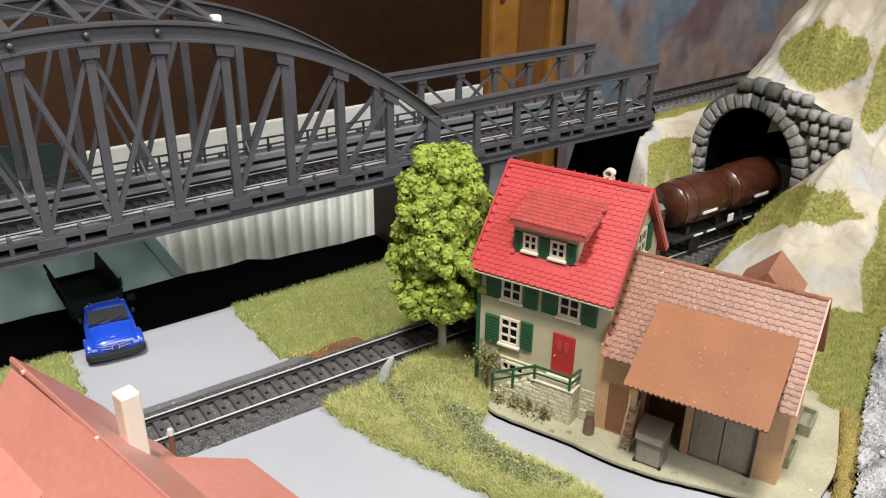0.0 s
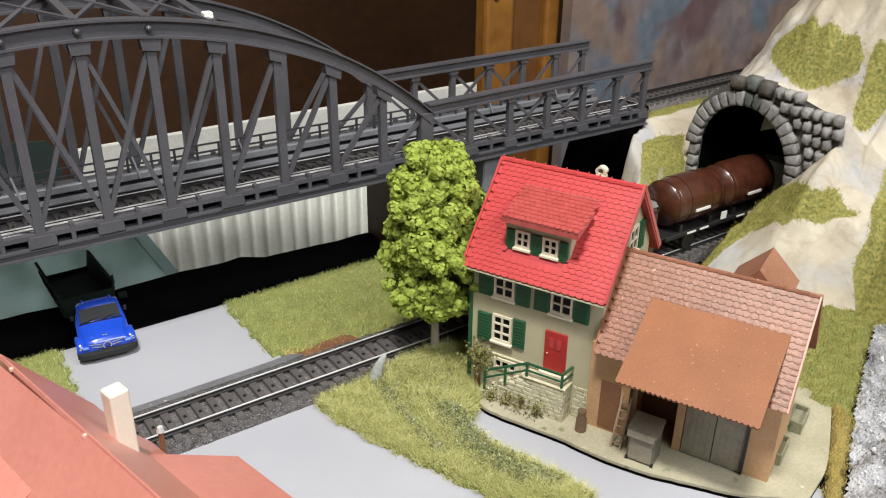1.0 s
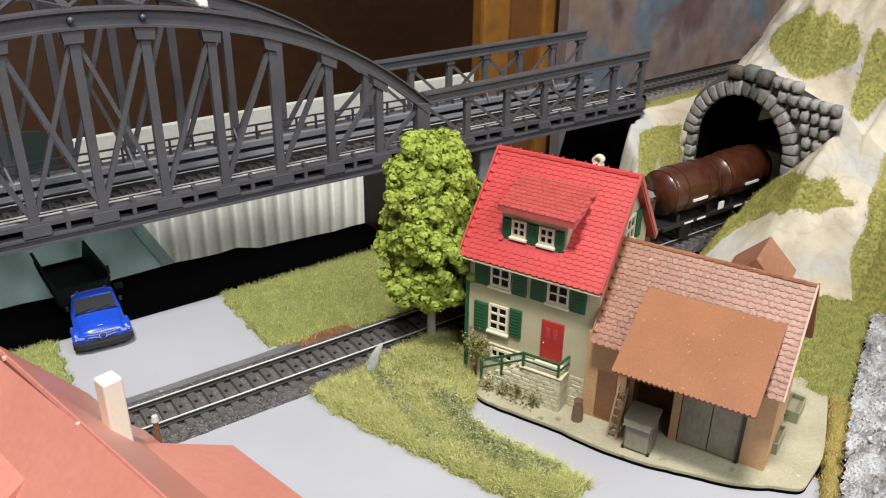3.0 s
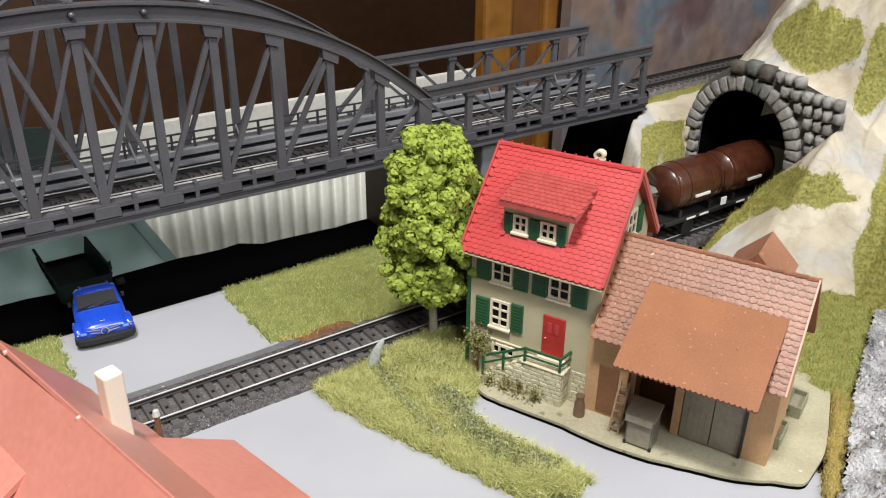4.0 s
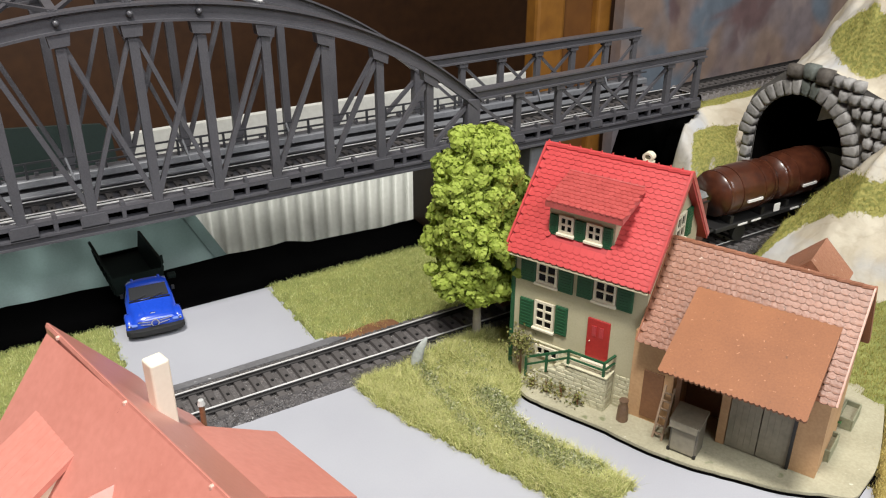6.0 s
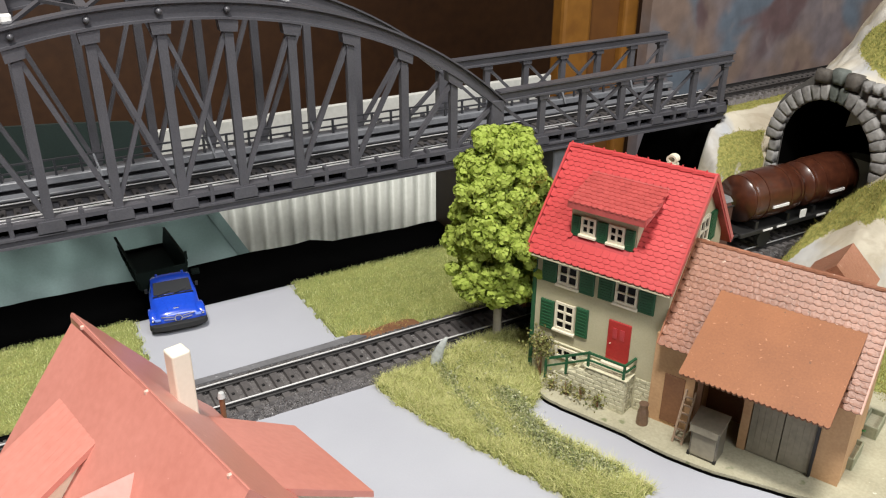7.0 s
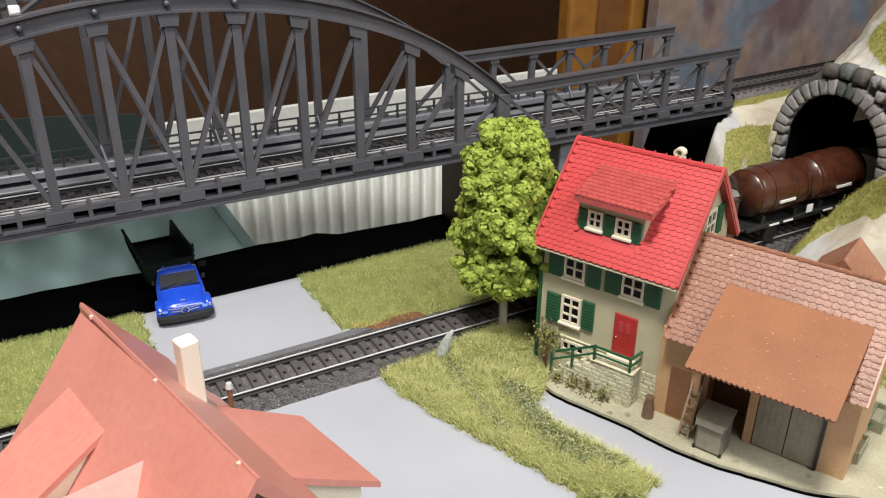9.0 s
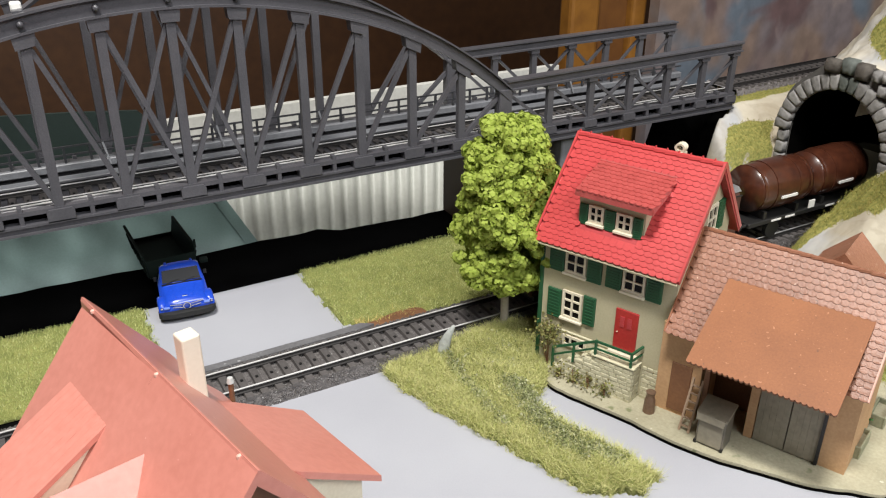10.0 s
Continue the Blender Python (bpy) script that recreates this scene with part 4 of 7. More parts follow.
# outlines of the turf patches in plan
GREEN = [
    [(0.3980, -0.0660), (0.3940, -0.0690), (0.3905, -0.0720), (0.3839, -0.0857), (0.3847, -0.0980), (0.3877, -0.1111), (0.3913, -0.1186), (0.3941, -0.1258), (0.3975, -0.1262), (0.3985, -0.1215), (0.4004, -0.1121), (0.4000, -0.1042), (0.4010, -0.0883), (0.4050, -0.0740)],
    [(0.4020, -0.1300), (0.3976, -0.1286), (0.3929, -0.1304), (0.3866, -0.1334), (0.3792, -0.1380), (0.3817, -0.1418), (0.3884, -0.1469), (0.3980, -0.1500)],
    [(0.3745, -0.0880), (0.3745, -0.1050), (0.3696, -0.1102), (0.3600, -0.1260), (0.3533, -0.1343), (0.3629, -0.1498), (0.3646, -0.1603), (0.3621, -0.1618), (0.3551, -0.1504), (0.3484, -0.1433), (0.3415, -0.1323), (0.3425, -0.1212), (0.3455, -0.1102), (0.3398, -0.1057),
     (0.3318, -0.1027), (0.3247, -0.1010), (0.3150, -0.1000), (0.3150, -0.0880)],
    [(0.3779, -0.1629), (0.3700, -0.1655), (0.3591, -0.1734), (0.3530, -0.1734), (0.3499, -0.1769), (0.3414, -0.1897), (0.3300, -0.2000), (0.3000, -0.2100), (0.3000, -0.3000), (0.3700, -0.3000), (0.3900, -0.2000)],
    [(0.3720, 0.0160), (0.3660, 0.0045), (0.3950, 0.0055), (0.4310, 0.0105), (0.4800, 0.0160), (0.4800, 0.0260), (0.4570, 0.0235), (0.4200, 0.0195), (0.3850, 0.0165)],
    [(0.3505, -0.0105), (0.3720, -0.0090), (0.3920, -0.0115), (0.3800, -0.0220), (0.3735, -0.0300), (0.3300, -0.0300), (0.3400, -0.0200)],
]


def turf_mask(x, y, z):
    """On arrays: above 0.5 where turf lies, falling off softly across its border."""
    dx = np.array([0.0018 * fbm(a, b, 75.0, 17.0) for a, b in zip(x, y)])
    dy = np.array([0.0018 * fbm(a, b, 75.0, 27.0) for a, b in zip(x, y)])
    best = np.full(len(x), -1.0)
    for p in GREEN:
        d = edge_distance(p, x + dx, y + dy)
        best = np.maximum(best, np.where(inside(p, x + dx, y + dy), d, -d))
    return np.clip(0.5 + best / 0.0034, 0.0, 1.0)


def hill_material():
    """Plaster rock that gives way to turf where the mesh says so; the border is broken by grain."""
    m = material("plaster_rock_and_turf", (0.57, 0.525, 0.425), (0.42, 0.36, 0.27), 0.85, grain=210, stain=34, bump=0.22, depth=0.0022, stain_mix=0.8)
    nt = m.node_tree
    b = nt.nodes["Principled BSDF"]
    rock_color = b.inputs["Base Color"].links[0].from_socket
    tc = nt.nodes.new("ShaderNodeTexCoord")
    # grey shading of the rock's hollows, put into the plaster colour as random blotches
    wn = nt.nodes.new("ShaderNodeTexNoise")
    wn.inputs["Scale"].default_value, wn.inputs["Detail"].default_value, wn.inputs["Distortion"].default_value = 24.0, 5.0, 0.6
    nt.links.new(tc.outputs["Object"], wn.inputs["Vector"])
    wr = nt.nodes.new("ShaderNodeValToRGB")
    wr.color_ramp.elements[0].position, wr.color_ramp.elements[1].position = 0.50, 0.72
    nt.links.new(wn.outputs["Fac"], wr.inputs["Fac"])
    grey_shade = nt.nodes.new("ShaderNodeMix")
    grey_shade.data_type = "RGBA"
    nt.links.new(wr.outputs["Color"], grey_shade.inputs[0])
    nt.links.new(rock_color, grey_shade.inputs[6])
    grey_shade.inputs[7].default_value = (0.40, 0.405, 0.415, 1)
    # brown dirt settled in the cracks of the rock
    cn = nt.nodes.new("ShaderNodeTexNoise")
    cn.inputs["Scale"].default_value, cn.inputs["Detail"].default_value, cn.inputs["Distortion"].default_value = 38.0, 4.0, 0.8
    nt.links.new(tc.outputs["Object"], cn.inputs["Vector"])
    cs = nt.nodes.new("ShaderNodeMath")
    cs.operation = "SUBTRACT"
    cs.inputs[1].default_value = 0.5
    nt.links.new(cn.outputs["Fac"], cs.inputs[0])
    ca = nt.nodes.new("ShaderNodeMath")
    ca.operation = "ABSOLUTE"
    nt.links.new(cs.outputs[0], ca.inputs[0])
    cr = nt.nodes.new("ShaderNodeValToRGB")
    cr.color_ramp.elements[0].position, cr.color_ramp.elements[1].position = 0.0, 0.055
    cr.color_ramp.elements[0].color, cr.color_ramp.elements[1].color = (0.22, 0.22, 0.22, 1), (0, 0, 0, 1)
    nt.links.new(ca.outputs[0], cr.inputs["Fac"])
    crack = nt.nodes.new("ShaderNodeMix")
    crack.data_type = "RGBA"
    nt.links.new(cr.outputs["Color"], crack.inputs[0])
    nt.links.new(grey_shade.outputs[2], crack.inputs[6])
    crack.inputs[7].default_value = (0.24, 0.185, 0.12, 1)
    at = nt.nodes.new("ShaderNodeAttribute")
    at.attribute_name = "turf"
    gn = nt.nodes.new("ShaderNodeTexNoise")
    gn.inputs["Scale"].default_value, gn.inputs["Detail"].default_value = 520.0, 3.0
    nt.links.new(tc.outputs["Object"], gn.inputs["Vector"])
    ma = nt.nodes.new("ShaderNodeMath")
    ma.operation = "MULTIPLY_ADD"
    ma.inputs[1].default_value = 0.9
    nt.links.new(gn.outputs["Fac"], ma.inputs[0])
    nt.links.new(at.outputs["Fac"], ma.inputs[2])
    sr = nt.nodes.new("ShaderNodeValToRGB")
    sr.color_ramp.elements[0].position, sr.color_ramp.elements[1].position = 0.80, 1.0
    nt.links.new(ma.outputs[0], sr.inputs["Fac"])
    gr = nt.nodes.new("ShaderNodeValToRGB")
    gr.color_ramp.elements[0].position, gr.color_ramp.elements[1].position = 0.35, 0.65
    gr.color_ramp.elements[0].color, gr.color_ramp.elements[1].color = (0.16, 0.17, 0.04, 1), (0.33, 0.30, 0.085, 1)
    nt.links.new(gn.outputs["Fac"], gr.inputs["Fac"])
    mix = nt.nodes.new("ShaderNodeMix")
    mix.data_type = "RGBA"
    nt.links.new(sr.outputs["Color"], mix.inputs[0])
    nt.links.new(crack.outputs[2], mix.inputs[6])
    nt.links.new(gr.outputs["Color"], mix.inputs[7])
    nt.links.new(mix.outputs[2], b.inputs["Base Color"])
    return m


M_HILL = hill_material()


def hill():
    fx, st = PX + 0.0029, 0.0018
    gx = np.concatenate([np.arange(0.285, fx - 0.0004, st), [fx, fx + 0.0002], np.arange(fx + st, 0.470, st), np.arange(0.475, 0.71, 0.008)])
    gy = np.concatenate([np.arange(-0.46, -0.255, 0.006), np.arange(-0.2540, 0.0570, st)])
    zs = np.array([[hill_z(float(a), float(b)) for b in gy] for a in gx])
    nx, ny = len(gx), len(gy)
    X, Y = np.meshgrid(gx, gy, indexing="ij")
    mask = turf_mask(X.ravel(), Y.ravel(), zs.ravel())
    # turf swells a little over the plaster
    verts = np.stack([X.ravel(), Y.ravel(), zs.ravel() + 0.0008 * mask], 1)
    faces, ids = [], []
    for i in range(nx - 1):
        for j in range(ny - 1):
            q = zs[i:i + 2, j:j + 2]
            ym = float(gy[j] + gy[j + 1]) / 2
            if q.max() < -0.0012:
                continue
            if -0.1285 < ym < -0.0305 and abs(gx[i] - fx) < 1e-6:
                continue
            faces.append((i * ny + j, (i + 1) * ny + j, (i + 1) * ny + j + 1, i * ny + j + 1))
            # the bank's end below the bridge is coloured black for the darkness there
            ids.append(1 if ym > 0.0165 + 0.09 * (gx[i] - 0.384) and q.min() > 0.0565 else 2 if ym > 0.0085 and q.min() < 0.054 and gx[i] < 0.41 else 0)
    ob = mesh_object("hill", verts.tolist(), faces, [M_HILL, M_PALEBALLAST, M_BOARD], smooth=True, indices=ids)
    at = ob.data.attributes.new("turf", "FLOAT", "POINT")
    at.data.foreach_set("value", mask.astype(np.float32))
    tagged(ob, "cream plaster rock hill with patches of turf round the tunnel", "rocky hill", "", "structure")
    rg = np.random.default_rng(8)
    m2 = mask.reshape(nx, ny)
    bx, by, bz = [], [], []
    for i in range(nx - 1):
        if gx[i] > 0.465 or abs(gx[i] - fx) < 1e-6:
            continue
        for j in range(ny - 1):
            w = m2[i:i + 2, j:j + 2].mean()
            if w < 0.3 or gy[j] < -0.254 or (gy[j] > 0.0150 + 0.09 * (gx[i] - 0.384) and zs[i, j] > 0.057) or zs[i:i + 2, j:j + 2].max() < -0.001:
                continue
            steep = 1.0 + abs(zs[i + 1, j] - zs[i, j]) / st + abs(zs[i, j + 1] - zs[i, j]) / st
            for _ in range(int(rg.poisson(5.5 * w * min(4.0, steep)))):
                u, v = rg.uniform(-0.1, 1.1, 2)
                bx.append(gx[i] + u * (gx[i + 1] - gx[i]))
                by.append(gy[j] + v * (gy[j + 1] - gy[j]))
                bz.append((1 - u) * ((1 - v) * zs[i, j] + v * zs[i, j + 1]) + u * ((1 - v) * zs[i + 1, j] + v * zs[i + 1, j + 1]) + 0.0003)
    blades("hill_grass", np.array(bx), np.array(by), np.array(bz), M_HILLBLADES, 0.0018, 0.00016, 1.3, "short static grass fibres on the rocky hill", 9)


hill()


def tunnel():
    """The dark bore behind the portal and its sandy floor."""
    arc = [(PYC + (PR + 0.002) * math.cos(a), PSPR + (PR + 0.002) * math.sin(a)) for a in [math.pi * k / 16 for k in range(17)]]
    ring = [(PYC + PR + 0.002, -0.001)] + arc + [(PYC - PR - 0.002, -0.001)]
    vs, fs = [], []
    xs = [PX + 0.0025, 0.45, 0.55, 0.70]
    for x in xs:
        vs += [(x, y, z) for y, z in ring]
    n = len(ring)
    for i in range(len(xs) - 1):
        for k in range(n - 1):
            fs.append((i * n + k, i * n + k + 1, (i + 1) * n + k + 1, (i + 1) * n + k))
    fs.append(tuple((len(xs) - 1) * n + k for k in range(n)))
    # the lining's black puts the darkness of the bore into its colour
    ob = mesh_object("wall_tunnel", vs, fs, M_SHADE)
    tagged(ob, "tunnel lining coloured black for the darkness of the bore", "tunnel", "", "structure")
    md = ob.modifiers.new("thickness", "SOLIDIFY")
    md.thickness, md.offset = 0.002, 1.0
    slab("tunnel_floor", [(0.338, -0.0520), (0.344, -0.036), (0.60, -0.036), (0.60, -0.0495)], -0.001, 0.0014, M_SAND, "sandy grey-brown ground inside the tunnel mouth", "ground")
    w = prism_bm([(-0.0793, 0.0858), (-0.0776, 0.0733), (-0.0886, 0.0784), (-0.0835, 0.0843)], 0.3830, 0.3845, lambda a, b, s: (s, a, b))
    tagged(part("card_wedge", w, M_PORTAL, None), "plain grey wedge inside the tunnel mouth", "card piece")


tunnel()


M_UMBER = material("umber_portal_stone", (0.115, 0.100, 0.085), (0.050, 0.043, 0.038), 0.8, grain=600, stain=200, bump=0.4, depth=0.001)
M_JOINT = material("portal_joints", (0.13, 0.122, 0.115), (0.07, 0.066, 0.062), 0.9, grain=600, stain=200, bump=0.3)
M_MOSSSTONE = material("mossy_portal_stone", (0.13, 0.145, 0.13), (0.075, 0.082, 0.075), 0.8, grain=600, stain=200, bump=0.4, depth=0.001)


def portal():
    t = thing("tunnel_portal", pose(PX, PYC, 0), "grey cast stone tunnel portal with rough ashlar blocks", "tunnel portal")
    outline = [(-0.0305, -0.001), (-0.0305, 0.070), (-0.0335, 0.0815), (-0.0398, 0.0880), (-0.0495, 0.0965), (-0.057, 0.1040), (-0.0688, 0.1080), (-0.081, 0.1085), (-0.0875, 0.1070), (-0.102, 0.1035), (-0.118, 0.0992),
               (-0.135, 0.0942), (-0.137, 0.05), (-0.137, -0.001)]
    arc = [(PYC - PR * math.cos(math.pi * k / 20), PSPR + PR * math.sin(math.pi * k / 20)) for k in range(21)]
    hole = [(PYC - PR, -0.001)] + arc + [(PYC + PR, -0.001)]
    bm = bmesh.new()
    # the wall is split along the arch into quads between hole and outline; its blocks stand above its edge
    low = [(a, b - (0.0010 if a < -0.05 and b > 0.08 else 0.0)) for a, b in outline]
    outer = []
    for y, z in hole:
        d = Vector((y - PYC, max(z, 0.0) - 0.045))
        best = None
        for (a, b), (c, e) in zip(low, low[1:] + low[:1]):
            den = d.x * (e - b) - d.y * (c - a)
            if abs(den) < 1e-12:
                continue
            s = ((a - PYC) * (e - b) - (b - 0.045) * (c - a)) / den
            u = ((a - PYC) * d.y - (b - 0.045) * d.x) / den
            if s > 0 and -1e-6 <= u <= 1 + 1e-6 and (best is None or s < best):
                best = s
        outer.append((PYC + d.x * best, 0.045 + d.y * best) if z > 0 else ((-0.137 if y < PYC else -0.0305), -0.001))
    for x in (PX, PX + 0.003):
        vh = [bm.verts.new((x, a, b)) for a, b in hole]
        vo = [bm.verts.new((x, a, b)) for a, b in outer]
        for k in range(len(hole) - 1):
            bm.faces.new((vh[k], vh[k + 1], vo[k + 1], vo[k]))
    world_part("wall", bm, M_JOINT, t, "dark recessed joints")
    rg = random.Random(6)

    def stone(name, corners, x0, x1, mat=None, full=0.62):
        """A rough cushion-shaped block: corners on the wall, a rounded rim and an uneven worn face."""
        b2 = bmesh.new()
        n = len(corners)
        ring0 = []
        for (a, b), (c, d) in zip(corners, corners[1:] + corners[:1]):
            ring0 += [(a, b), ((a + c) / 2, (b + d) / 2)]
        cy, cz = sum(c[0] for c in corners) / n, sum(c[1] for c in corners) / n
        rise = x1 - x0
        pts = []
        flat = full > 0.8
        for f, h, j in ((1.0, 0.0, 0.0), (0.985 if flat else 0.97, 0.7 if flat else 0.55, 0.0002), (0.93 if flat else 0.84, 0.92 if flat else 0.88, 0.0003 if flat else 0.0005), (full * 0.7, 1.0, 0.0004 if flat else 0.0006)):
            for k, (a, b) in enumerate(ring0):
                g = f if k % 2 else f * (0.97 if f > 0.9 else 0.92)
                pts.append((x1 - rise * h + rg.uniform(-j, j), cy + (a - cy) * g + rg.uniform(-j, j), cz + (b - cz) * g + rg.uniform(-j, j)))
        m = len(ring0)
        fs = []
        for r in (0, m, 2 * m):
            fs += [(r + k, r + (k + 1) % m, r + m + (k + 1) % m, r + m + k) for k in range(m)]
        fs.append(tuple(range(3 * m, 4 * m)))
        add_poly(b2, pts, fs)
        return world_part(name, b2, mat or M_PORTAL, t, "", True)

    # arch ring of smooth blocks
    nv, ring = 19, 0.0092
    for k in range(nv):
        a0, a1 = math.pi * k / nv + 0.004, math.pi * (k + 1) / nv - 0.004
        c = [(PYC + r * math.cos(a), PSPR + r * math.sin(a)) for r, a in ((PR - 0.0006, a0), (PR + ring, a0), (PR + ring, a1), (PR - 0.0006, a1))]
        stone("voussoir", c, PX - 0.0030 - rg.uniform(0, 0.0008), PX + 0.001, M_MOSSSTONE if k in (9, 10) else None, 0.85)
    for sgn in (-1, 1):
        for k in range(7):
            z0 = 0.00785 * k
            y0, y1 = PYC + sgn * (PR - 0.0006), PYC + sgn * (PR + (ring if sgn < 0 else 0.0060))
            stone("jamb_stone", [(y0, z0 + 0.0002), (y1, z0 + 0.0002), (y1, z0 + 0.0076), (y0, z0 + 0.0076)], PX - 0.0026 - rg.uniform(0, 0.0008), PX + 0.001, None, 0.85)
    # dark rounded stones on the crown of the arch
    for y0, y1, z0, z1, mat in ((-0.0570, -0.0685, 0.0982, 0.1064, M_UMBER), (-0.0692, -0.0780, 0.0992, 0.1088, M_MOSSSTONE), (-0.0786, -0.0880, 0.0978, 0.1078, M_UMBER)):
        stone("crown_stone", [(y0, z0), (y1, z0), (y1, z1), (y0, z1)], PX - 0.0052, PX + 0.002, mat)
    # rough ashlar courses
    h = 0.0076
    for r in range(15):
        z0 = h * r
        y = -0.0305 - (0.0035 if r % 2 else 0.0)
        while y > -0.137:
            l = 0.0070 * rg.uniform(0.88, 1.12)
            y0, y1 = y, y - l
            cy, cz = (y0 + y1) / 2, z0 + h / 2
            out = inside(outline, [cy], [z0 + 0.35 * h]).all()
            dist = math.hypot(cy - PYC, max(0.0, cz - PSPR))
            crown = -0.089 < cy < -0.055 and cz > 0.097
            if out and not crown and cy < PYC and dist > PR + ring + 0.0022 and (cz > PSPR or abs(cy - PYC) > PR + ring + 0.0022):
                stone("ashlar_block", [(y0 - 0.0006, z0 + 0.0005), (y1 + 0.0006, z0 + 0.0005), (y1 + 0.0006, z0 + h - 0.0005), (y0 - 0.0006, z0 + h - 0.0005)], PX - 0.0036 - rg.uniform(0, 0.0016), PX + 0.001)
            y -= l


portal()
# upper track from the bridge end into the distance, on its grey bed
track("upper_track", 0.0, 0.34, pose(0.382, 0.0300, 0.0612, 0, 0, 3.5), "dark ballasted railway track curving away past the rocks", head=M_RAILSIDE, stones=M_PALEBALLAST)
# black panel standing for the dark hollow below the bridge end and upper track
tagged(part("hollow_shade_panel", prism_bm([(0.247, -0.30), (0.47, -0.30), (0.47, 0.0575), (0.3545, 0.0575)], 0.0570, 0.0600, lambda a, b, s: (a, s, b)), M_BOARD, None), "black panel standing for the dark hollow under the upper track", "board", "", "structure")


# ---- farmhouse with barn ----
HOUSE = pose(0.1272, -0.117, 0.0, 0, 0, -66.09)


def tile_outline(w, l):
    out = [(-w / 2, l), (-w / 2, l * 0.22)]
    for k in range(1, 6):
        a = math.pi * k / 6
        out.append((-w / 2 * math.cos(a), l * 0.22 - l * 0.22 * math.sin(a)))
    return out + [(w / 2, l * 0.22), (w / 2, l)]


def add_tile(bm, w, l, th, m=None):
    """A flat roof tile with a rounded lower end; local y runs up the slope, z off it."""
    out = tile_outline(w, l)
    n = len(out)
    pts = [Vector((x, y, 0.0)) for x, y in out] + [Vector((x * 0.992, y + 0.00008, th * (1.0 if y < l * 0.5 else 0.35))) for x, y in out]
    if m is not None:
        pts = [m @ p for p in pts]
    add_poly(bm, pts, [tuple(range(n)), tuple(range(n, 2 * n))] + [(k, (k + 1) % n, n + (k + 1) % n, n + k) for k in range(n)])


def tile_slope(parent, size, mat, u0, u1, low, high, cols, rows, skip=None, seed=3, singles=300):
    """Lay tiles row by row on the slope between two lines (w, z): the lowest rows tile by tile, the rest as one mesh."""
    rg = random.Random(seed)
    w, l, th = size
    one = bmesh.new()
    add_tile(one, w, l, th)
    me = bpy.data.meshes.new("roof_tile")
    bmesh.ops.recalc_face_normals(one, faces=one.faces[:])
    one.to_mesh(me)
    one.free()
    me.materials.append(mat)
    rest = bmesh.new()
    d = Vector((0, high[0] - low[0], high[1] - low[1]))
    length, up = d.length, d.normalized()
    nrm = Vector((1, 0, 0)).cross(up)
    count = 0
    for r in range(rows):
        for c in range(cols):
            u = u0 + (u1 - u0) * (c + (0.5 if r % 2 == 0 else 1.0)) / cols
            u = min(u, u1 - w / 2 + 0.0002)
            p = Vector((u, low[0], low[1])) + up * (length * r / rows - 0.0005) + nrm * 0.0005
            if skip and skip(u, p.y, p.z):
                continue
            tilt = Matrix.Rotation(radians(-3.7 + rg.uniform(-0.35, 0.35)), 4, "X") @ Matrix.Rotation(radians(rg.uniform(-0.7, 0.7)), 4, "Z")
            m = Matrix(((1, up.x, nrm.x, p.x), (0, up.y, nrm.y, p.y), (0, up.z, nrm.z, p.z), (0, 0, 0, 1))) @ tilt
            count += 1
            if count <= singles:
                ob = new("roof_tile", me)
                ob.parent, ob.matrix_basis = parent, m
            else:
                add_tile(rest, w, l, th, m)
    if count > singles:
        o = part("upper_tiling", rest, mat, parent)
        o["kind"] = "stuff"
    else:
        rest.free()


def lattice(us, zs, solid, y0, y1):
    """One connected frame: the solid cells of a grid, with thickness."""
    bm = bmesh.new()
    v = {(i, j, k): bm.verts.new((us[i], (y0, y1)[k], zs[j])) for i in range(len(us)) for j in range(len(zs)) for k in (0, 1)}
    nu, nz = len(us) - 1, len(zs) - 1
    on = lambda i, j: 0 <= i < nu and 0 <= j < nz and solid(i, j)
    for i in range(nu):
        for j in range(nz):
            if not on(i, j):
                continue
            for k in (0, 1):
                bm.faces.new((v[i, j, k], v[i + 1, j, k], v[i + 1, j + 1, k], v[i, j + 1, k]))
            for di, dj, a, b in ((-1, 0, (i, j), (i, j + 1)), (1, 0, (i + 1, j), (i + 1, j + 1)), (0, -1, (i, j), (i + 1, j)), (0, 1, (i, j + 1), (i + 1, j + 1))):
                if not on(i + di, j + dj):
                    bm.faces.new((v[(*a, 0)], v[(*b, 0)], v[(*b, 1)], v[(*a, 1)]))
    for q in [q for q in bm.verts if not q.link_faces]:
        bm.verts.remove(q)
    return bm


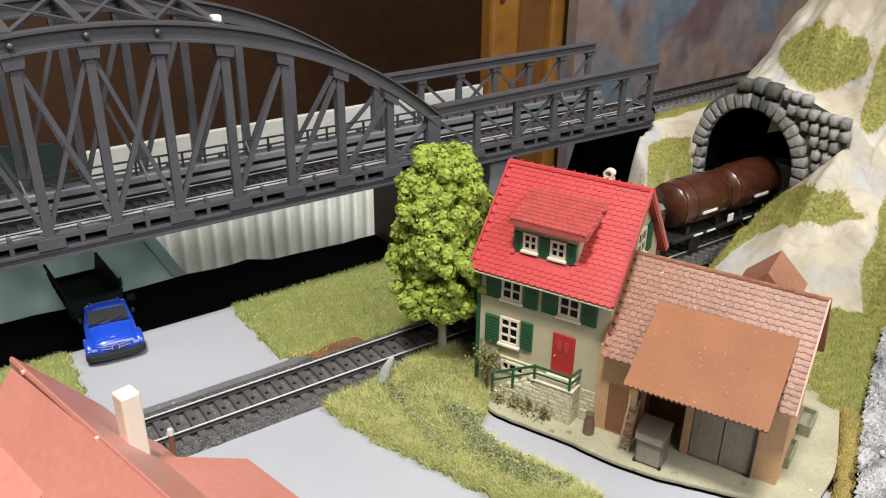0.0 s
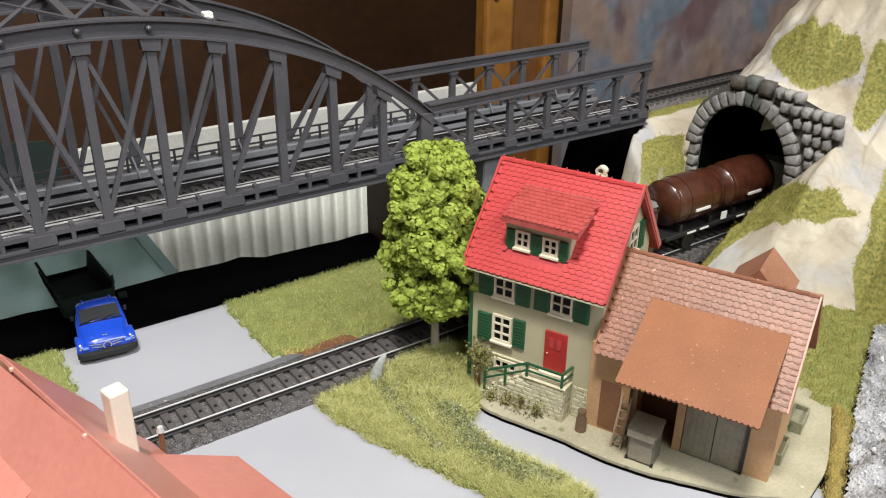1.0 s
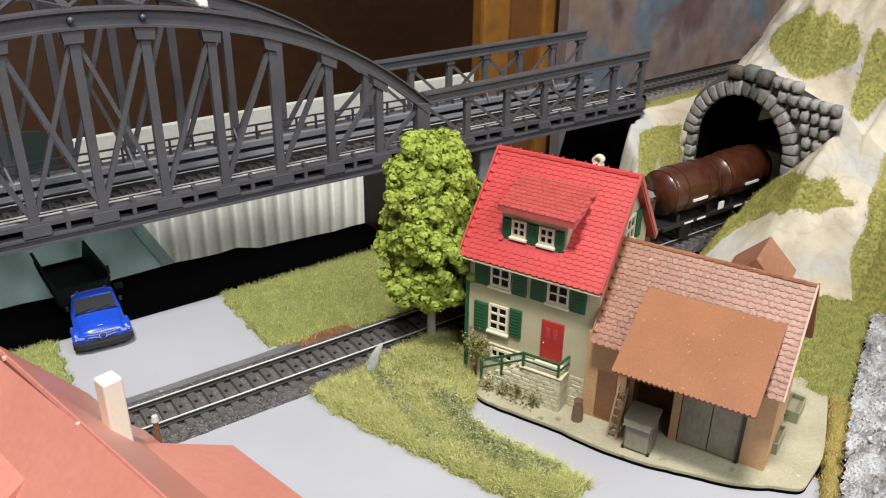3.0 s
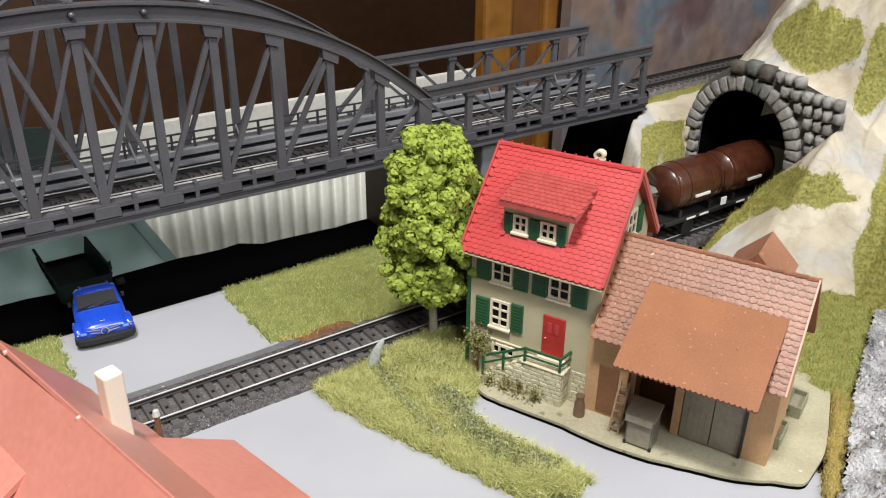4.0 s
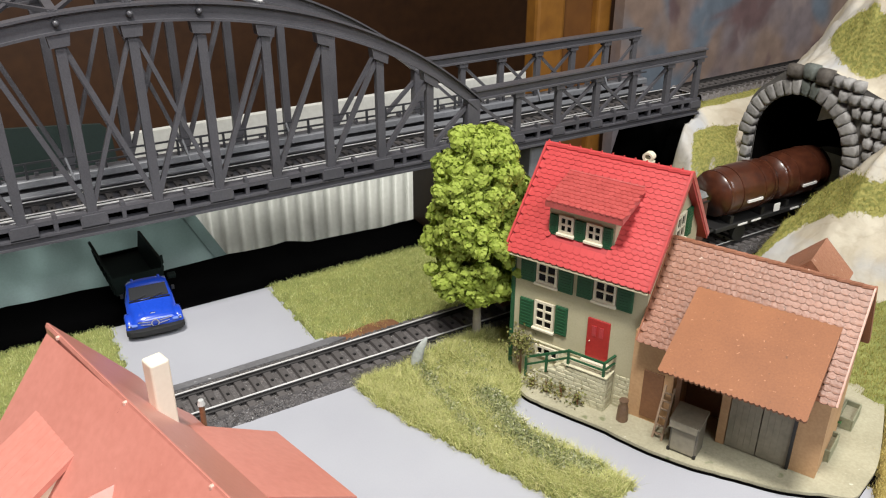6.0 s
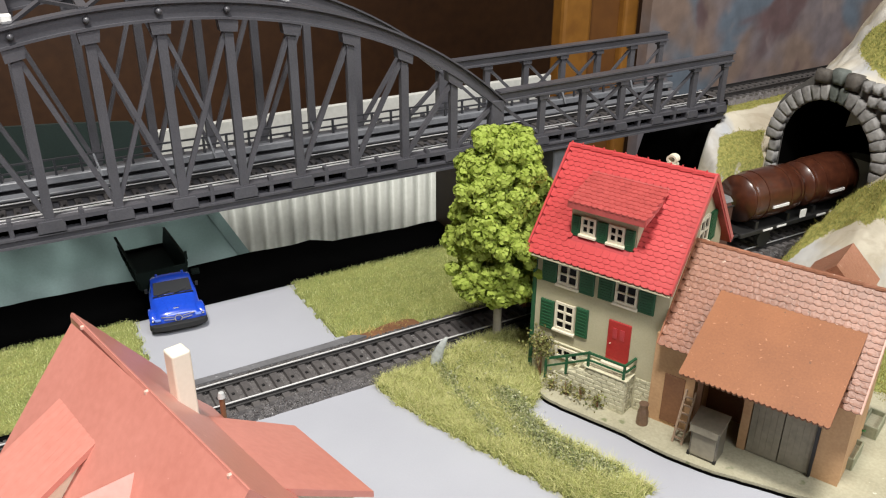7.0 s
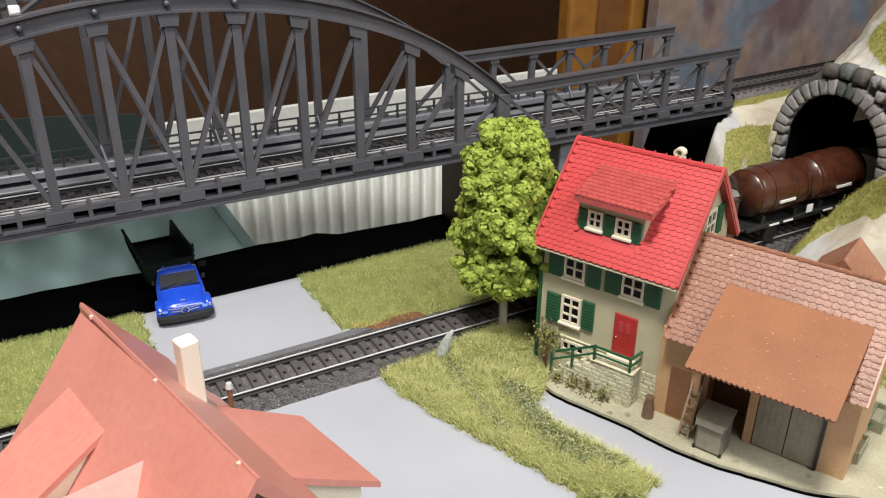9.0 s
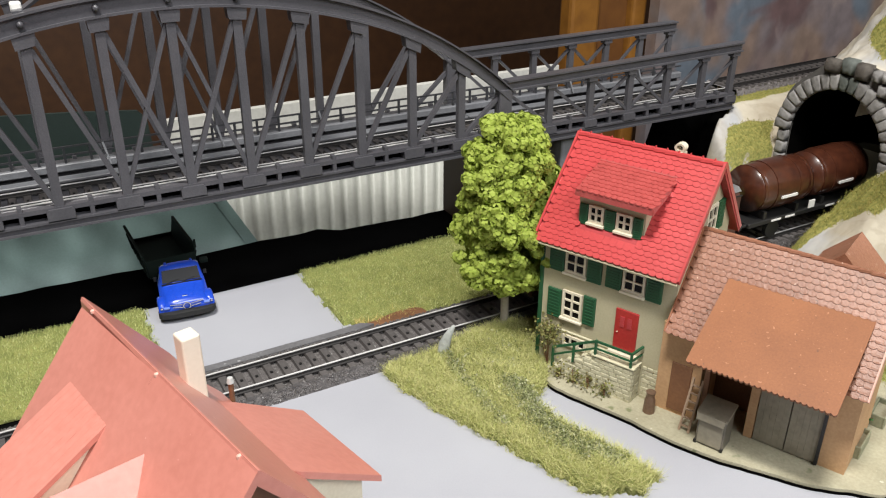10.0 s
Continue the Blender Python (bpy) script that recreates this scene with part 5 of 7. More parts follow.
def window(parent, u0, u1, z0, z1, w, nx, nz, sill=True, facing=None):
    """A cream casement: frame, bars, dark panes and a sill, on a wall at depth w (facing turns it)."""
    t, d = 0.0011, 0.0010
    us, zs = [u0, u0 + t], [z0, z0 + t]
    for k in range(1, nx):
        c = u0 + (u1 - u0) * k / nx
        us += [c - 0.00045, c + 0.00045]
    for k in range(1, nz):
        c = z0 + (z1 - z0) * k / nz
        zs += [c - 0.0004, c + 0.0004]
    us += [u1 - t, u1]
    zs += [z1 - t, z1]
    f = lattice(us, zs, lambda i, j: i % 2 == 0 or j % 2 == 0, w - d, w + 0.0004)
    win = part("window", f, M_CREAM, parent, "cream framed window")
    if facing is not None:
        win.matrix_basis = facing
    for i in range(nx):
        for j in range(nz):
            a0, a1 = u0 + (u1 - u0) * i / nx, u0 + (u1 - u0) * (i + 1) / nx
            b0, b1 = z0 + (z1 - z0) * j / nz, z0 + (z1 - z0) * (j + 1) / nz
            g = bmesh.new()
            add_box(g, a0 + 0.0004, a1 - 0.0004, w - 0.00025, w + 0.0001, b0 + 0.0004, b1 - 0.0004)
            part("pane", g, M_WINGLASS, win)
    if sill:
        part("sill", box_bm(u0 - 0.0007, u1 + 0.0007, w - 0.0020, w + 0.0003, z0 - 0.0012, z0, 0.0002), M_CREAM, win)
    return win


def shutter(parent, u0, u1, z0, z1, w, facing=None):
    bm = box_bm(u0, u1, w - 0.0009, w + 0.0002, z0, z1, 0.0002)
    sh = part("shutter", bm, M_GREEN, parent, "dark green shutter")
    if facing is not None:
        sh.matrix_basis = facing
    s = bmesh.new()
    n = 9
    for k in range(n):
        z = z0 + (z1 - z0) * (k + 0.5) / n
        add_box(s, u0 + 0.0009, u1 - 0.0009, w - 0.0012, w - 0.0008, z - 0.0003, z + 0.0003)
    part("louvre_field", s, M_GREEN, sh)
    return sh


def roof_slab(name, parent, u0, u1, low, high, th, mat, label=""):
    d = Vector((high[0] - low[0], high[1] - low[1])).normalized()
    n = Vector((-d.y, d.x)) * -th if d.x > 0 else Vector((d.y, -d.x)) * -th
    pts = [low, high, (high[0] - n.x * -1, high[1] - abs(n.y)), (low[0] - n.x * -1, low[1] - abs(n.y))]
    return part(name, prism_bm([tuple(p) for p in pts], u0, u1, lambda a, b, s: (s, a, b)), mat, parent, label)


def farmhouse():
    t = thing("farmhouse", HOUSE, "model farmhouse with red tiled roof, green shutters and an attached barn", "house")
    EA, RI, RE = (-0.0080, 0.0670), (0.0255, 0.1062), (0.0590, 0.0670)
    # walls with gables
    gable = [(0.0, 0.002), (0.051, 0.002), (0.051, 0.0745), (0.0255, 0.1040), (0.0, 0.0745)]
    part("wall", prism_bm(gable, 0.0012, 0.0640, lambda a, b, s: (s, a, b)), M_PLASTERWALL, t, "greenish grey rendered house wall")
    part("corner_post", box_bm(-0.0004, 0.0016, -0.0006, 0.0016, 0.002, 0.066, 0.0002), M_GREEN, t, "green corner downpipe")
    # roofs
    fr = roof_slab("roof", t, 0.0, 0.0670, EA, RI, 0.0018, M_REDROOF, "bright red tiled roof slope")
    roof_slab("roof", t, 0.0, 0.0670, RE, RI, 0.0018, M_REDROOF, "bright red rear roof slope")
    part("gutter", box_bm(0.0006, 0.0664, -0.0086, -0.0076, 0.0656, 0.0664, 0.0002), M_PLASTERWALL, t, "pale gutter under the eaves")
    for k in range(13):
        u = 0.0004 + 0.0667 * k / 13
        rb = bmesh.new()
        add_tube(rb, (u, 0.0255, 0.1064), (u + 0.0053, 0.0255, 0.1068), 0.0015, 0.0013, 8)
        rc = part("ridge_tile", rb, M_REDTILE, t)
        kb = bmesh.new()
        add_tube(kb, (u + 0.0004, 0.0255, 0.1072), (u + 0.0004, 0.0255, 0.1086), 0.0007, 0.0003, 6)
        part("ridge_knob", kb, M_REDTILE, rc)
    for (a, b) in ((EA, RI), (RE, RI)):
        for u in (0.0002, 0.0668):
            part("verge_board", beam_bm((u, a[0], a[1] + 0.0006), (u, b[0], b[1] + 0.0010), 0.0009, 0.0022, (1, 0, 0)), M_REDTILE, t)
    def under_dormer(u, w, z):
        return 0.0170 < u < 0.0460 and 0.0728 < z < 0.0950
    tile_slope(fr, (0.00313, 0.0037, 0.00046), M_REDTILE, 0.0006, 0.0667, EA, RI, 21, 23, under_dormer)
    # dormer
    dorm = part("dormer", prism_bm([(0.0008, 0.0735), (0.0008, 0.0915), (0.016, 0.0962), (0.022, 0.098), (0.022, 0.09)], 0.0162, 0.0466, lambda a, b, s: (s, a, b)), M_PLASTERWALL, t, "rendered roof dormer with twin windows")
    D0, D1 = (-0.0046, 0.0932), (0.0196, 0.0990)
    # the roof widens a little towards its eaves
    wide = lambda u, w: u + 0.0014 * (0.0196 - w) / 0.0242
    dr = part("dormer_roof", prism_bm([(D0[0], D0[1] - 0.0026), (D1[0], D1[1] - 0.0040), D1, D0], 0.0151, 0.0501, lambda a, b, s: (wide(s, a), a, b)), M_REDWORN, dorm, "weathered red dormer roof")
    tl = bmesh.new()
    up = Vector((0, D1[0] - D0[0], D1[1] - D0[1])).normalized()
    nn = Vector((1, 0, 0)).cross(up)
    for r in range(9):
        for c in range(13):
            p = Vector((0.0151 + 0.0350 * (c + (0.5 if r % 2 == 0 else 0.86)) / 13, D0[0], D0[1])) + up * (0.0240 * r / 9 - 0.0003) + nn * 0.0003
            p.x = wide(p.x, p.y)
            lay = Matrix(((1, up.x, nn.x, p.x), (0, up.y, nn.y, p.y), (0, up.z, nn.z, p.z), (0, 0, 0, 1))) @ Matrix.Rotation(radians(-3.4), 4, "X")
            add_tile(tl, 0.00262, 0.0034 if r < 8 else 0.0028, 0.00040, lay)
    o = part("dormer_tiles", tl, M_REDWORN, dorm)
    part("dormer_ridge", box_bm(0.0149, 0.0504, 0.0184, 0.0200, 0.0980, 0.0998, 0.0004), M_REDWORN, dorm)
    o["kind"] = "stuff"
    window(dorm, 0.0212, 0.0282, 0.0782, 0.0862, 0.0008, 2, 2)
    window(dorm, 0.0340, 0.0413, 0.0780, 0.0860, 0.0008, 2, 2)
    for a, b in ((0.0168, 0.0208), (0.0286, 0.0335), (0.0417, 0.0457)):
        shutter(dorm, a, b, 0.0766, 0.0858, 0.0008)
    # windows of the front
    window(t, 0.0124, 0.0222, 0.0290, 0.0427, 0.0, 2, 3)
    shutter(t, 0.0046, 0.0116, 0.0272, 0.0418, 0.0)
    shutter(t, 0.0228, 0.0288, 0.0288, 0.0432, 0.0)
    window(t, 0.0124, 0.0226, 0.0520, 0.0622, 0.0, 2, 2)
    shutter(t, 0.0044, 0.0118, 0.0510, 0.0625, 0.0)
    shutter(t, 0.0232, 0.0302, 0.0506, 0.0625, 0.0)
    window(t, 0.0402, 0.0504, 0.0520, 0.0622, 0.0, 2, 2)
    shutter(t, 0.0322, 0.0396, 0.0510, 0.0625, 0.0)
    shutter(t, 0.0508, 0.0580, 0.0508, 0.0625, 0.0)
    window(t, 0.0142, 0.0262, 0.0150, 0.0204, -0.0006, 3, 1, False)
    # red door
    door = part("door", box_bm(0.0387, 0.0493, -0.0008, 0.0008, 0.0225, 0.0427, 0.0002), M_DOOR, t, "closed red front door")
    for a in (0.0412, 0.0446):
        part("door_pane", box_bm(a, a + 0.0020, -0.0011, -0.0006, 0.0345, 0.0395), M_REDROOF, door)
    part("door_handle", tube_bm((0.0404, -0.0014, 0.0315), (0.0404, -0.0006, 0.0315), 0.00025, None, 8), M_CREAM, door)
    part("door_step", box_bm(0.0375, 0.0508, -0.0030, 0.0, 0.0200, 0.0224, 0.0003), M_CREAM, t)
    # gable window facing the barn
    side = pose(0.0640, 0.0, 0.0, 0, 0, 90)
    window(t, 0.0205, 0.0310, 0.0765, 0.0885, 0.0, 2, 2, True, side)
    shutter(t, 0.0330, 0.0400, 0.0745, 0.0880, 0.0, side)
    # chimney behind the ridge: a low block under an arched cover, open at both ends
    chim = part("chimney", box_bm(0.0415, 0.0459, 0.0336, 0.0380, 0.088, 0.1050, 0.0004), M_CREAM, t, "pale cream chimney with an arched cover")
    ring = bmesh.new()
    n = 14
    for k in range(n):
        q = []
        for a in (2 * math.pi * k / n, 2 * math.pi * (k + 1) / n):
            for r, w in ((0.0024, 0.0340), (0.0024, 0.0376), (0.0014, 0.0376), (0.0014, 0.0340)):
                q.append((0.0437 + r * math.cos(a), w, 0.1066 + 0.85 * r * math.sin(a)))
        add_poly(ring, q, [(0, 1, 5, 4), (1, 2, 6, 5), (2, 3, 7, 6), (3, 0, 4, 7)])
    part("chimney_cover", ring, M_CREAM, chim, smooth=False)
    # low stone plinth along the front with a rounded ledge
    part("plinth", box_bm(0.0020, 0.0384, -0.0006, 0.0004, 0.002, 0.0216, 0.0003), M_STONE, t, "rough pale stone plinth")
    part("plinth_ledge", box_bm(0.0120, 0.0384, -0.0012, 0.0, 0.0214, 0.0222, 0.0003), M_STONE, t)
    # porch with stairs, of rough stones
    por = part("porch", box_bm(0.0330, 0.0525, -0.0074, 0.0002, 0.002, 0.0196, 0.0003), M_STONE, t, "rough stone porch with steps to the door")
    part("porch_floor", box_bm(0.0325, 0.0532, -0.0082, 0.0, 0.0196, 0.0204, 0.0002), M_STONE, por)
    for k in range(6):
        u1 = 0.0330 - 0.0038 * k
        part("step", box_bm(u1 - 0.0038, u1, -0.0074, 0.0002, 0.002, 0.0172 - 0.0027 * k, 0.0002), M_STONE, por)
    rg = random.Random(12)
    def stones(u0, u1, w, top, side=False):
        z = 0.0022
        row = 0
        while z < 0.0188:
            a = u0 - (0.0015 if row % 2 else 0.0)
            while a < u1:
                l = rg.uniform(0.0028, 0.0050)
                lo, hi = max(a, u0), min(a + l, u1)
                if hi - lo > 0.0008 and z + 0.0018 < top((lo + hi) / 2):
                    g = rg.uniform(0.0, 0.0002)
                    if side:
                        b = box_bm(w - 0.0001, w + 0.00032 + g, lo + 0.00005, hi - 0.00005, z, z + 0.00205, 0.0003)
                    else:
                        b = box_bm(lo + 0.00005, hi - 0.00005, w - 0.00032 - g, w + 0.0001, z, z + 0.00205, 0.0003)
                    part("stone", b, M_STONE, por)
                a += l
            z += 0.0021
            row += 1
    stones(0.0538, 0.0612, -0.0002, lambda u: 0.0190)
    stones(0.0100, 0.0525, -0.0074, lambda u: 0.0196 if u > 0.033 else 0.0172 - 0.0027 * int((0.033 - u) / 0.0038))
    stones(-0.0072, 0.0, 0.0525, lambda u: 0.0196, True)
    
    # green railing down the steps
    rail = part("railing", beam_bm((0.0130, -0.0074, 0.0158), (0.0342, -0.0074, 0.0272), 0.0008, 0.0010), M_GREEN, t, "dark green stair railing")
    part("railing_bar", beam_bm((0.0342, -0.0074, 0.0272), (0.0512, -0.0074, 0.0272), 0.0008, 0.0010), M_GREEN, rail)
    part("railing_bar", beam_bm((0.0512, -0.0074, 0.0272), (0.0530, -0.0004, 0.0282), 0.0010, 0.0008, (1, 0, 0)), M_GREEN, rail)
    part("railing_bar", beam_bm((0.0130, -0.0074, 0.0118), (0.0342, -0.0074, 0.0236), 0.0006, 0.0008), M_GREEN, rail)
    part("railing_bar", beam_bm((0.0342, -0.0074, 0.0236), (0.0512, -0.0074, 0.0236), 0.0006, 0.0008), M_GREEN, rail)
    part("railing_bar", beam_bm((0.0512, -0.0074, 0.0236), (0.0530, -0.0004, 0.0244), 0.0008, 0.0006, (1, 0, 0)), M_GREEN, rail)
    for u, z0, z1 in ((0.0132, 0.0055, 0.0164), (0.0236, 0.0120, 0.0220), (0.0342, 0.0190, 0.0278), (0.0512, 0.0195, 0.0278)):
        part("railing_post", box_bm(u - 0.0005, u + 0.0005, -0.0079, -0.0069, z0, z1), M_GREEN, rail)

    # ---- barn ----
    BE, BR, BB = (-0.0080, 0.0440), (0.0200, 0.0800), (0.0480, 0.0440)
    bg = [(0.0020, 0.002), (0.0400, 0.002), (0.0400, 0.0520), (0.0200, 0.0775), (0.0020, 0.0520)]
    barn = part("barn", prism_bm(bg, 0.1285, 0.1390, lambda a, b, s: (s, a, b)), M_BARNWALL, t, "orange rendered barn with a brown weathered roof")
    part("barn_front", box_bm(0.0612, 0.0800, -0.0020, 0.0020, 0.002, 0.0452, 0.0002), M_BARNWALL, barn)
    part("barn_wall", prism_bm(bg, 0.0645, 0.0800, lambda a, b, s: (s, a, b)), M_BARNWALL, barn)
    part("barn_wall", box_bm(0.0800, 0.1285, 0.0180, 0.0400, 0.002, 0.0560), M_BRNWOOD, barn, "dark brown timber back of the open barn")
    part("barn_wall", box_bm(0.0995, 0.1030, 0.0016, 0.0180, 0.002, 0.0560), M_BARNWALL, barn)
    part("barn_wall", box_bm(0.0800, 0.1285, 0.0018, 0.0180, 0.0400, 0.0560), M_BRNWOOD, barn)
    for a, b in ((0.1034, 0.1156), (0.1160, 0.1280)):
        dr2 = part("garage_door", box_bm(a, b, 0.0016, 0.0034, 0.0030, 0.0400), M_GREYWOOD, barn, "grey wooden double garage door")
        for k in range(5):
            u = a + (b - a) * (k + 0.5) / 5
            part("board", box_bm(u - 0.00117, u + 0.00117, 0.0014, 0.0018, 0.0034, 0.0396), M_GREYWOOD, dr2)
    part("door_post", box_bm(0.1278, 0.1290, 0.0006, 0.0030, 0.003, 0.0400), M_BLACK, barn)
    part("barn_door", box_bm(0.0672, 0.0760, -0.0026, -0.0016, 0.0045, 0.0278, 0.0002), M_BRNWOOD, barn, "small brown wooden barn door")
    br = roof_slab("barn_roof", barn, 0.0640, 0.1415, BE, BR, 0.0016, M_BRNROOF, "weathered reddish brown tiled barn roof")
    roof_slab("barn_roof", barn, 0.0640, 0.1415, BB, BR, 0.0016, M_BRNROOF)
    for k in range(18):
        u = 0.0642 + 0.0770 * k / 18
        rb = bmesh.new()
        add_tube(rb, (u, 0.0200, 0.0801), (u + 0.0046, 0.0200, 0.0805), 0.0012, 0.0010, 8)
        part("ridge_tile", rb, M_BRNTILE, barn)
    for u in (0.1414, 0.0642):
        # the right board is pale, the highlight on its edge put into the colour
        part("verge_board", beam_bm((u, BE[0], BE[1]), (u, BR[0], BR[1] + 0.0004), 0.0006, 0.0026, (1, 0, 0)), M_BRNROOF if u < 0.1 else M_PALESALMON, barn)
    part("verge_board", beam_bm((0.1414, BB[0], BB[1]), (0.1414, BR[0], BR[1] + 0.0004), 0.0010, 0.0026, (1, 0, 0)), M_BRNROOF, barn)
    def under_canopy(u, w, z):
        return 0.0815 < u < 0.1340 and z < 0.0640
    tile_slope(br, (0.00293, 0.0038, 0.00042), M_BRNTILE, 0.0644, 0.1411, BE, BR, 26, 19, under_canopy, 8)
    # canopy with a scalloped edge
    can = bmesh.new()
    lo, hi = (-0.0270, 0.0472), (0.0092, 0.0672)
    n = 27
    ed = []
    for k in range(n):
        a, b = 0.0808 + 0.0544 * k / n, 0.0808 + 0.0544 * (k + 1) / n
        ed += [(a + (b - a) * q / 4, -0.0007 * math.sin(math.pi * q / 4)) for q in range(4)]
    ed.append((0.1352, 0.0))
    sl = Vector((0, hi[0] - lo[0], hi[1] - lo[1])).normalized()
    nr = Vector((1, 0, 0)).cross(sl)
    pts = [Vector((u, lo[0], lo[1])) + sl * s for u, s in ed] + [Vector((0.1352, hi[0], hi[1])), Vector((0.0808, hi[0], hi[1]))]
    m = len(pts)
    add_poly(can, pts + [p - nr * 0.0013 for p in pts], [tuple(range(m)), tuple(range(m, 2 * m))] + [(k, (k + 1) % m, m + (k + 1) % m, m + k) for k in range(m)])
    cn = part("canopy", can, M_CANOPY, barn, "plain orange-brown canopy with a scalloped edge")
    for u in (0.0826, 0.1330):
        part("canopy_post", box_bm(u - 0.0010, u + 0.0010, -0.0030, -0.0010, 0.0026, 0.0575), M_BRNWOOD, cn) if u < 0.1 else None
    part("canopy_rafter", beam_bm((0.0826, -0.0262, 0.0460), (0.0826, 0.0020, 0.0600), 0.0014, 0.0018, (1, 0, 0)), M_BRNWOOD, cn)
    part("canopy_rafter", beam_bm((0.1336, -0.0262, 0.0460), (0.1336, 0.0020, 0.0600), 0.0014, 0.0018, (1, 0, 0)), M_BRNWOOD, cn)
    # cross gable at the back
    rg2 = bmesh.new()
    add_prism(rg2, [(0.1035, 0.0680), (0.1163, 0.0806), (0.1291, 0.0680)], 0.0300, 0.0560, lambda a, b, s: (a, s, b))
    part("rear_gable_roof", rg2, M_BRNTILE, barn, "small brown gabled roof behind the barn")
    part("rear_wall", prism_bm([(0.1050, 0.002), (0.1276, 0.002), (0.1276, 0.0682), (0.1163, 0.0790), (0.1050, 0.0682)], 0.0400, 0.0540, lambda a, b, s: (a, s, b)), M_BARNWALL, barn)
    # painted base plate under both
    base = [(0.0030, 0.010), (0.0060, -0.0010), (0.0110, -0.0100), (0.0170, -0.0168), (0.0297, -0.0177), (0.0426, -0.0178), (0.0573, -0.0173), (0.0715, -0.0194), (0.0842, -0.0194), (0.0962, -0.0187), (0.1072, -0.0162),
            (0.1180, -0.0138), (0.1287, -0.0119), (0.1386, -0.0078), (0.1432, -0.0046), (0.1492, -0.0026), (0.1550, 0.0000), (0.1562, 0.0091), (0.1582, 0.0228), (0.1568, 0.0392), (0.1540, 0.0610), (0.1516, 0.0752), (0.1412, 0.0802),
            (0.1371, 0.0820), (0.09, 0.070), (-0.006, 0.062)]
    for _ in range(2):
        base = [q for (a, b), (c, d) in zip(base, base[1:] + base[:1]) for q in ((0.75 * a + 0.25 * c, 0.75 * b + 0.25 * d), (0.25 * a + 0.75 * c, 0.25 * b + 0.75 * d))]
    base = [(a, b + 0.0004 * noise.noise(Vector((a * 210.0, b * 210.0, 3.0)))) for a, b in base]
    bp = part("base_plate", prism_bm(base, 0.0006, 0.0026, lambda a, b, s: (a, b, s)), M_BASE, t, "grey-green painted base plate")
    # black rim drawn for the shadow gap below the plate's edge
    part("base_edge_shade", prism_bm([(a, b - 0.0005) for a, b in base], 0.0001, 0.0012, lambda a, b, s: (a, b, s)), M_SHADE, bp, "black strip standing for the shadow gap under the base plate edge")
    return t


farmhouse()


def at_house(u, w, z=0.0026, turn=0.0):
    return HOUSE @ pose(u, w, z, 0, 0, turn)


def milk_can():
    t = thing("milk_can", at_house(0.0618, -0.0075), "small brown metal milk can beside the porch", "milk can")
    part("body", tube_bm((0, 0, 0), (0, 0, 0.0062), 0.0026, 0.0023, 14), M_COPPER, t, smooth=False)
    part("shoulder", tube_bm((0, 0, 0.0062), (0, 0, 0.0082), 0.0023, 0.0017, 14), M_COPPER, t)
    part("neck", tube_bm((0, 0, 0.0082), (0, 0, 0.0102), 0.0017, 0.0021, 14), M_COPPER, t)


def ladder():
    t = thing("ladder", at_house(0.0792, -0.0112), "short pale brown wooden ladder leaning on the canopy post", "ladder")
    for x in (-0.0020, 0.0020):
        part("rail", beam_bm((x, 0.0, 0.0), (x, 0.0088, 0.0215), 0.0007, 0.0009), M_LADDER, t)
    for k in range(6):
        f = (k + 0.7) / 6.6
        part("rung", beam_bm((-0.0020, 0.0088 * f, 0.0215 * f), (0.0020, 0.0088 * f, 0.0215 * f), 0.0006, 0.0007), M_LADDER, t)


def hutch():
    t = thing("hutch", at_house(0.0909, -0.0104), "dark grey wooden hutch with a worn sloping lid", "wooden hutch")
    part("body", box_bm(-0.0056, 0.0058, -0.0040, 0.0050, 0.0, 0.0150, 0.0003), M_HUTCH, t)
    part("lid", prism_bm([(-0.0050, 0.0148), (0.0056, 0.0172), (0.0056, 0.0182), (-0.0050, 0.0158)], -0.0062, 0.0064, lambda a, b, s: (s, a, b)), M_GREYWOOD, t)
    part("lid_flap", prism_bm([(-0.0060, 0.0128), (-0.0052, 0.0128), (-0.0048, 0.0157), (-0.0056, 0.0157)], -0.0058, 0.0056, lambda a, b, s: (s, a, b)), M_GREYWOOD, t)
    part("front_door", box_bm(-0.0048, 0.0050, -0.0046, -0.0038, 0.0010, 0.0124, 0.0002), M_GREYWOOD, t, "weathered grey front board")
    for x in (-0.0054, 0.0054):
        part("foot", box_bm(x - 0.0006, x + 0.0006, -0.0046, -0.0034, -0.0001, 0.0014), M_BLACK, t)


def trough(u, w, turn, label):
    t = thing("planter", at_house(u, w, 0.0026, turn), label, "planter box", "planters beside the barn")
    for a, b, c, d in ((-0.0074, 0.0074, -0.0033, -0.0025), (-0.0074, 0.0074, 0.0025, 0.0033), (-0.0074, -0.0066, -0.0025, 0.0025), (0.0066, 0.0074, -0.0025, 0.0025)):
        part("side", box_bm(a, b, c, d, 0.0, 0.0058, 0.0002), M_GREYGREEN, t)
    part("soil", box_bm(-0.0066, 0.0066, -0.0025, 0.0025, 0.0002, 0.0034), M_BASE, t)


M_GREYGREEN = material("grey_green_wood", (0.32, 0.32, 0.215), (0.20, 0.205, 0.13), 0.7)
milk_can()
ladder()
hutch()
trough(0.1382, 0.0224, 88, "grey-green wooden planter box by the barn wall")
trough(0.1414, 0.0489, 88, "grey-green wooden planter box on the base plate")


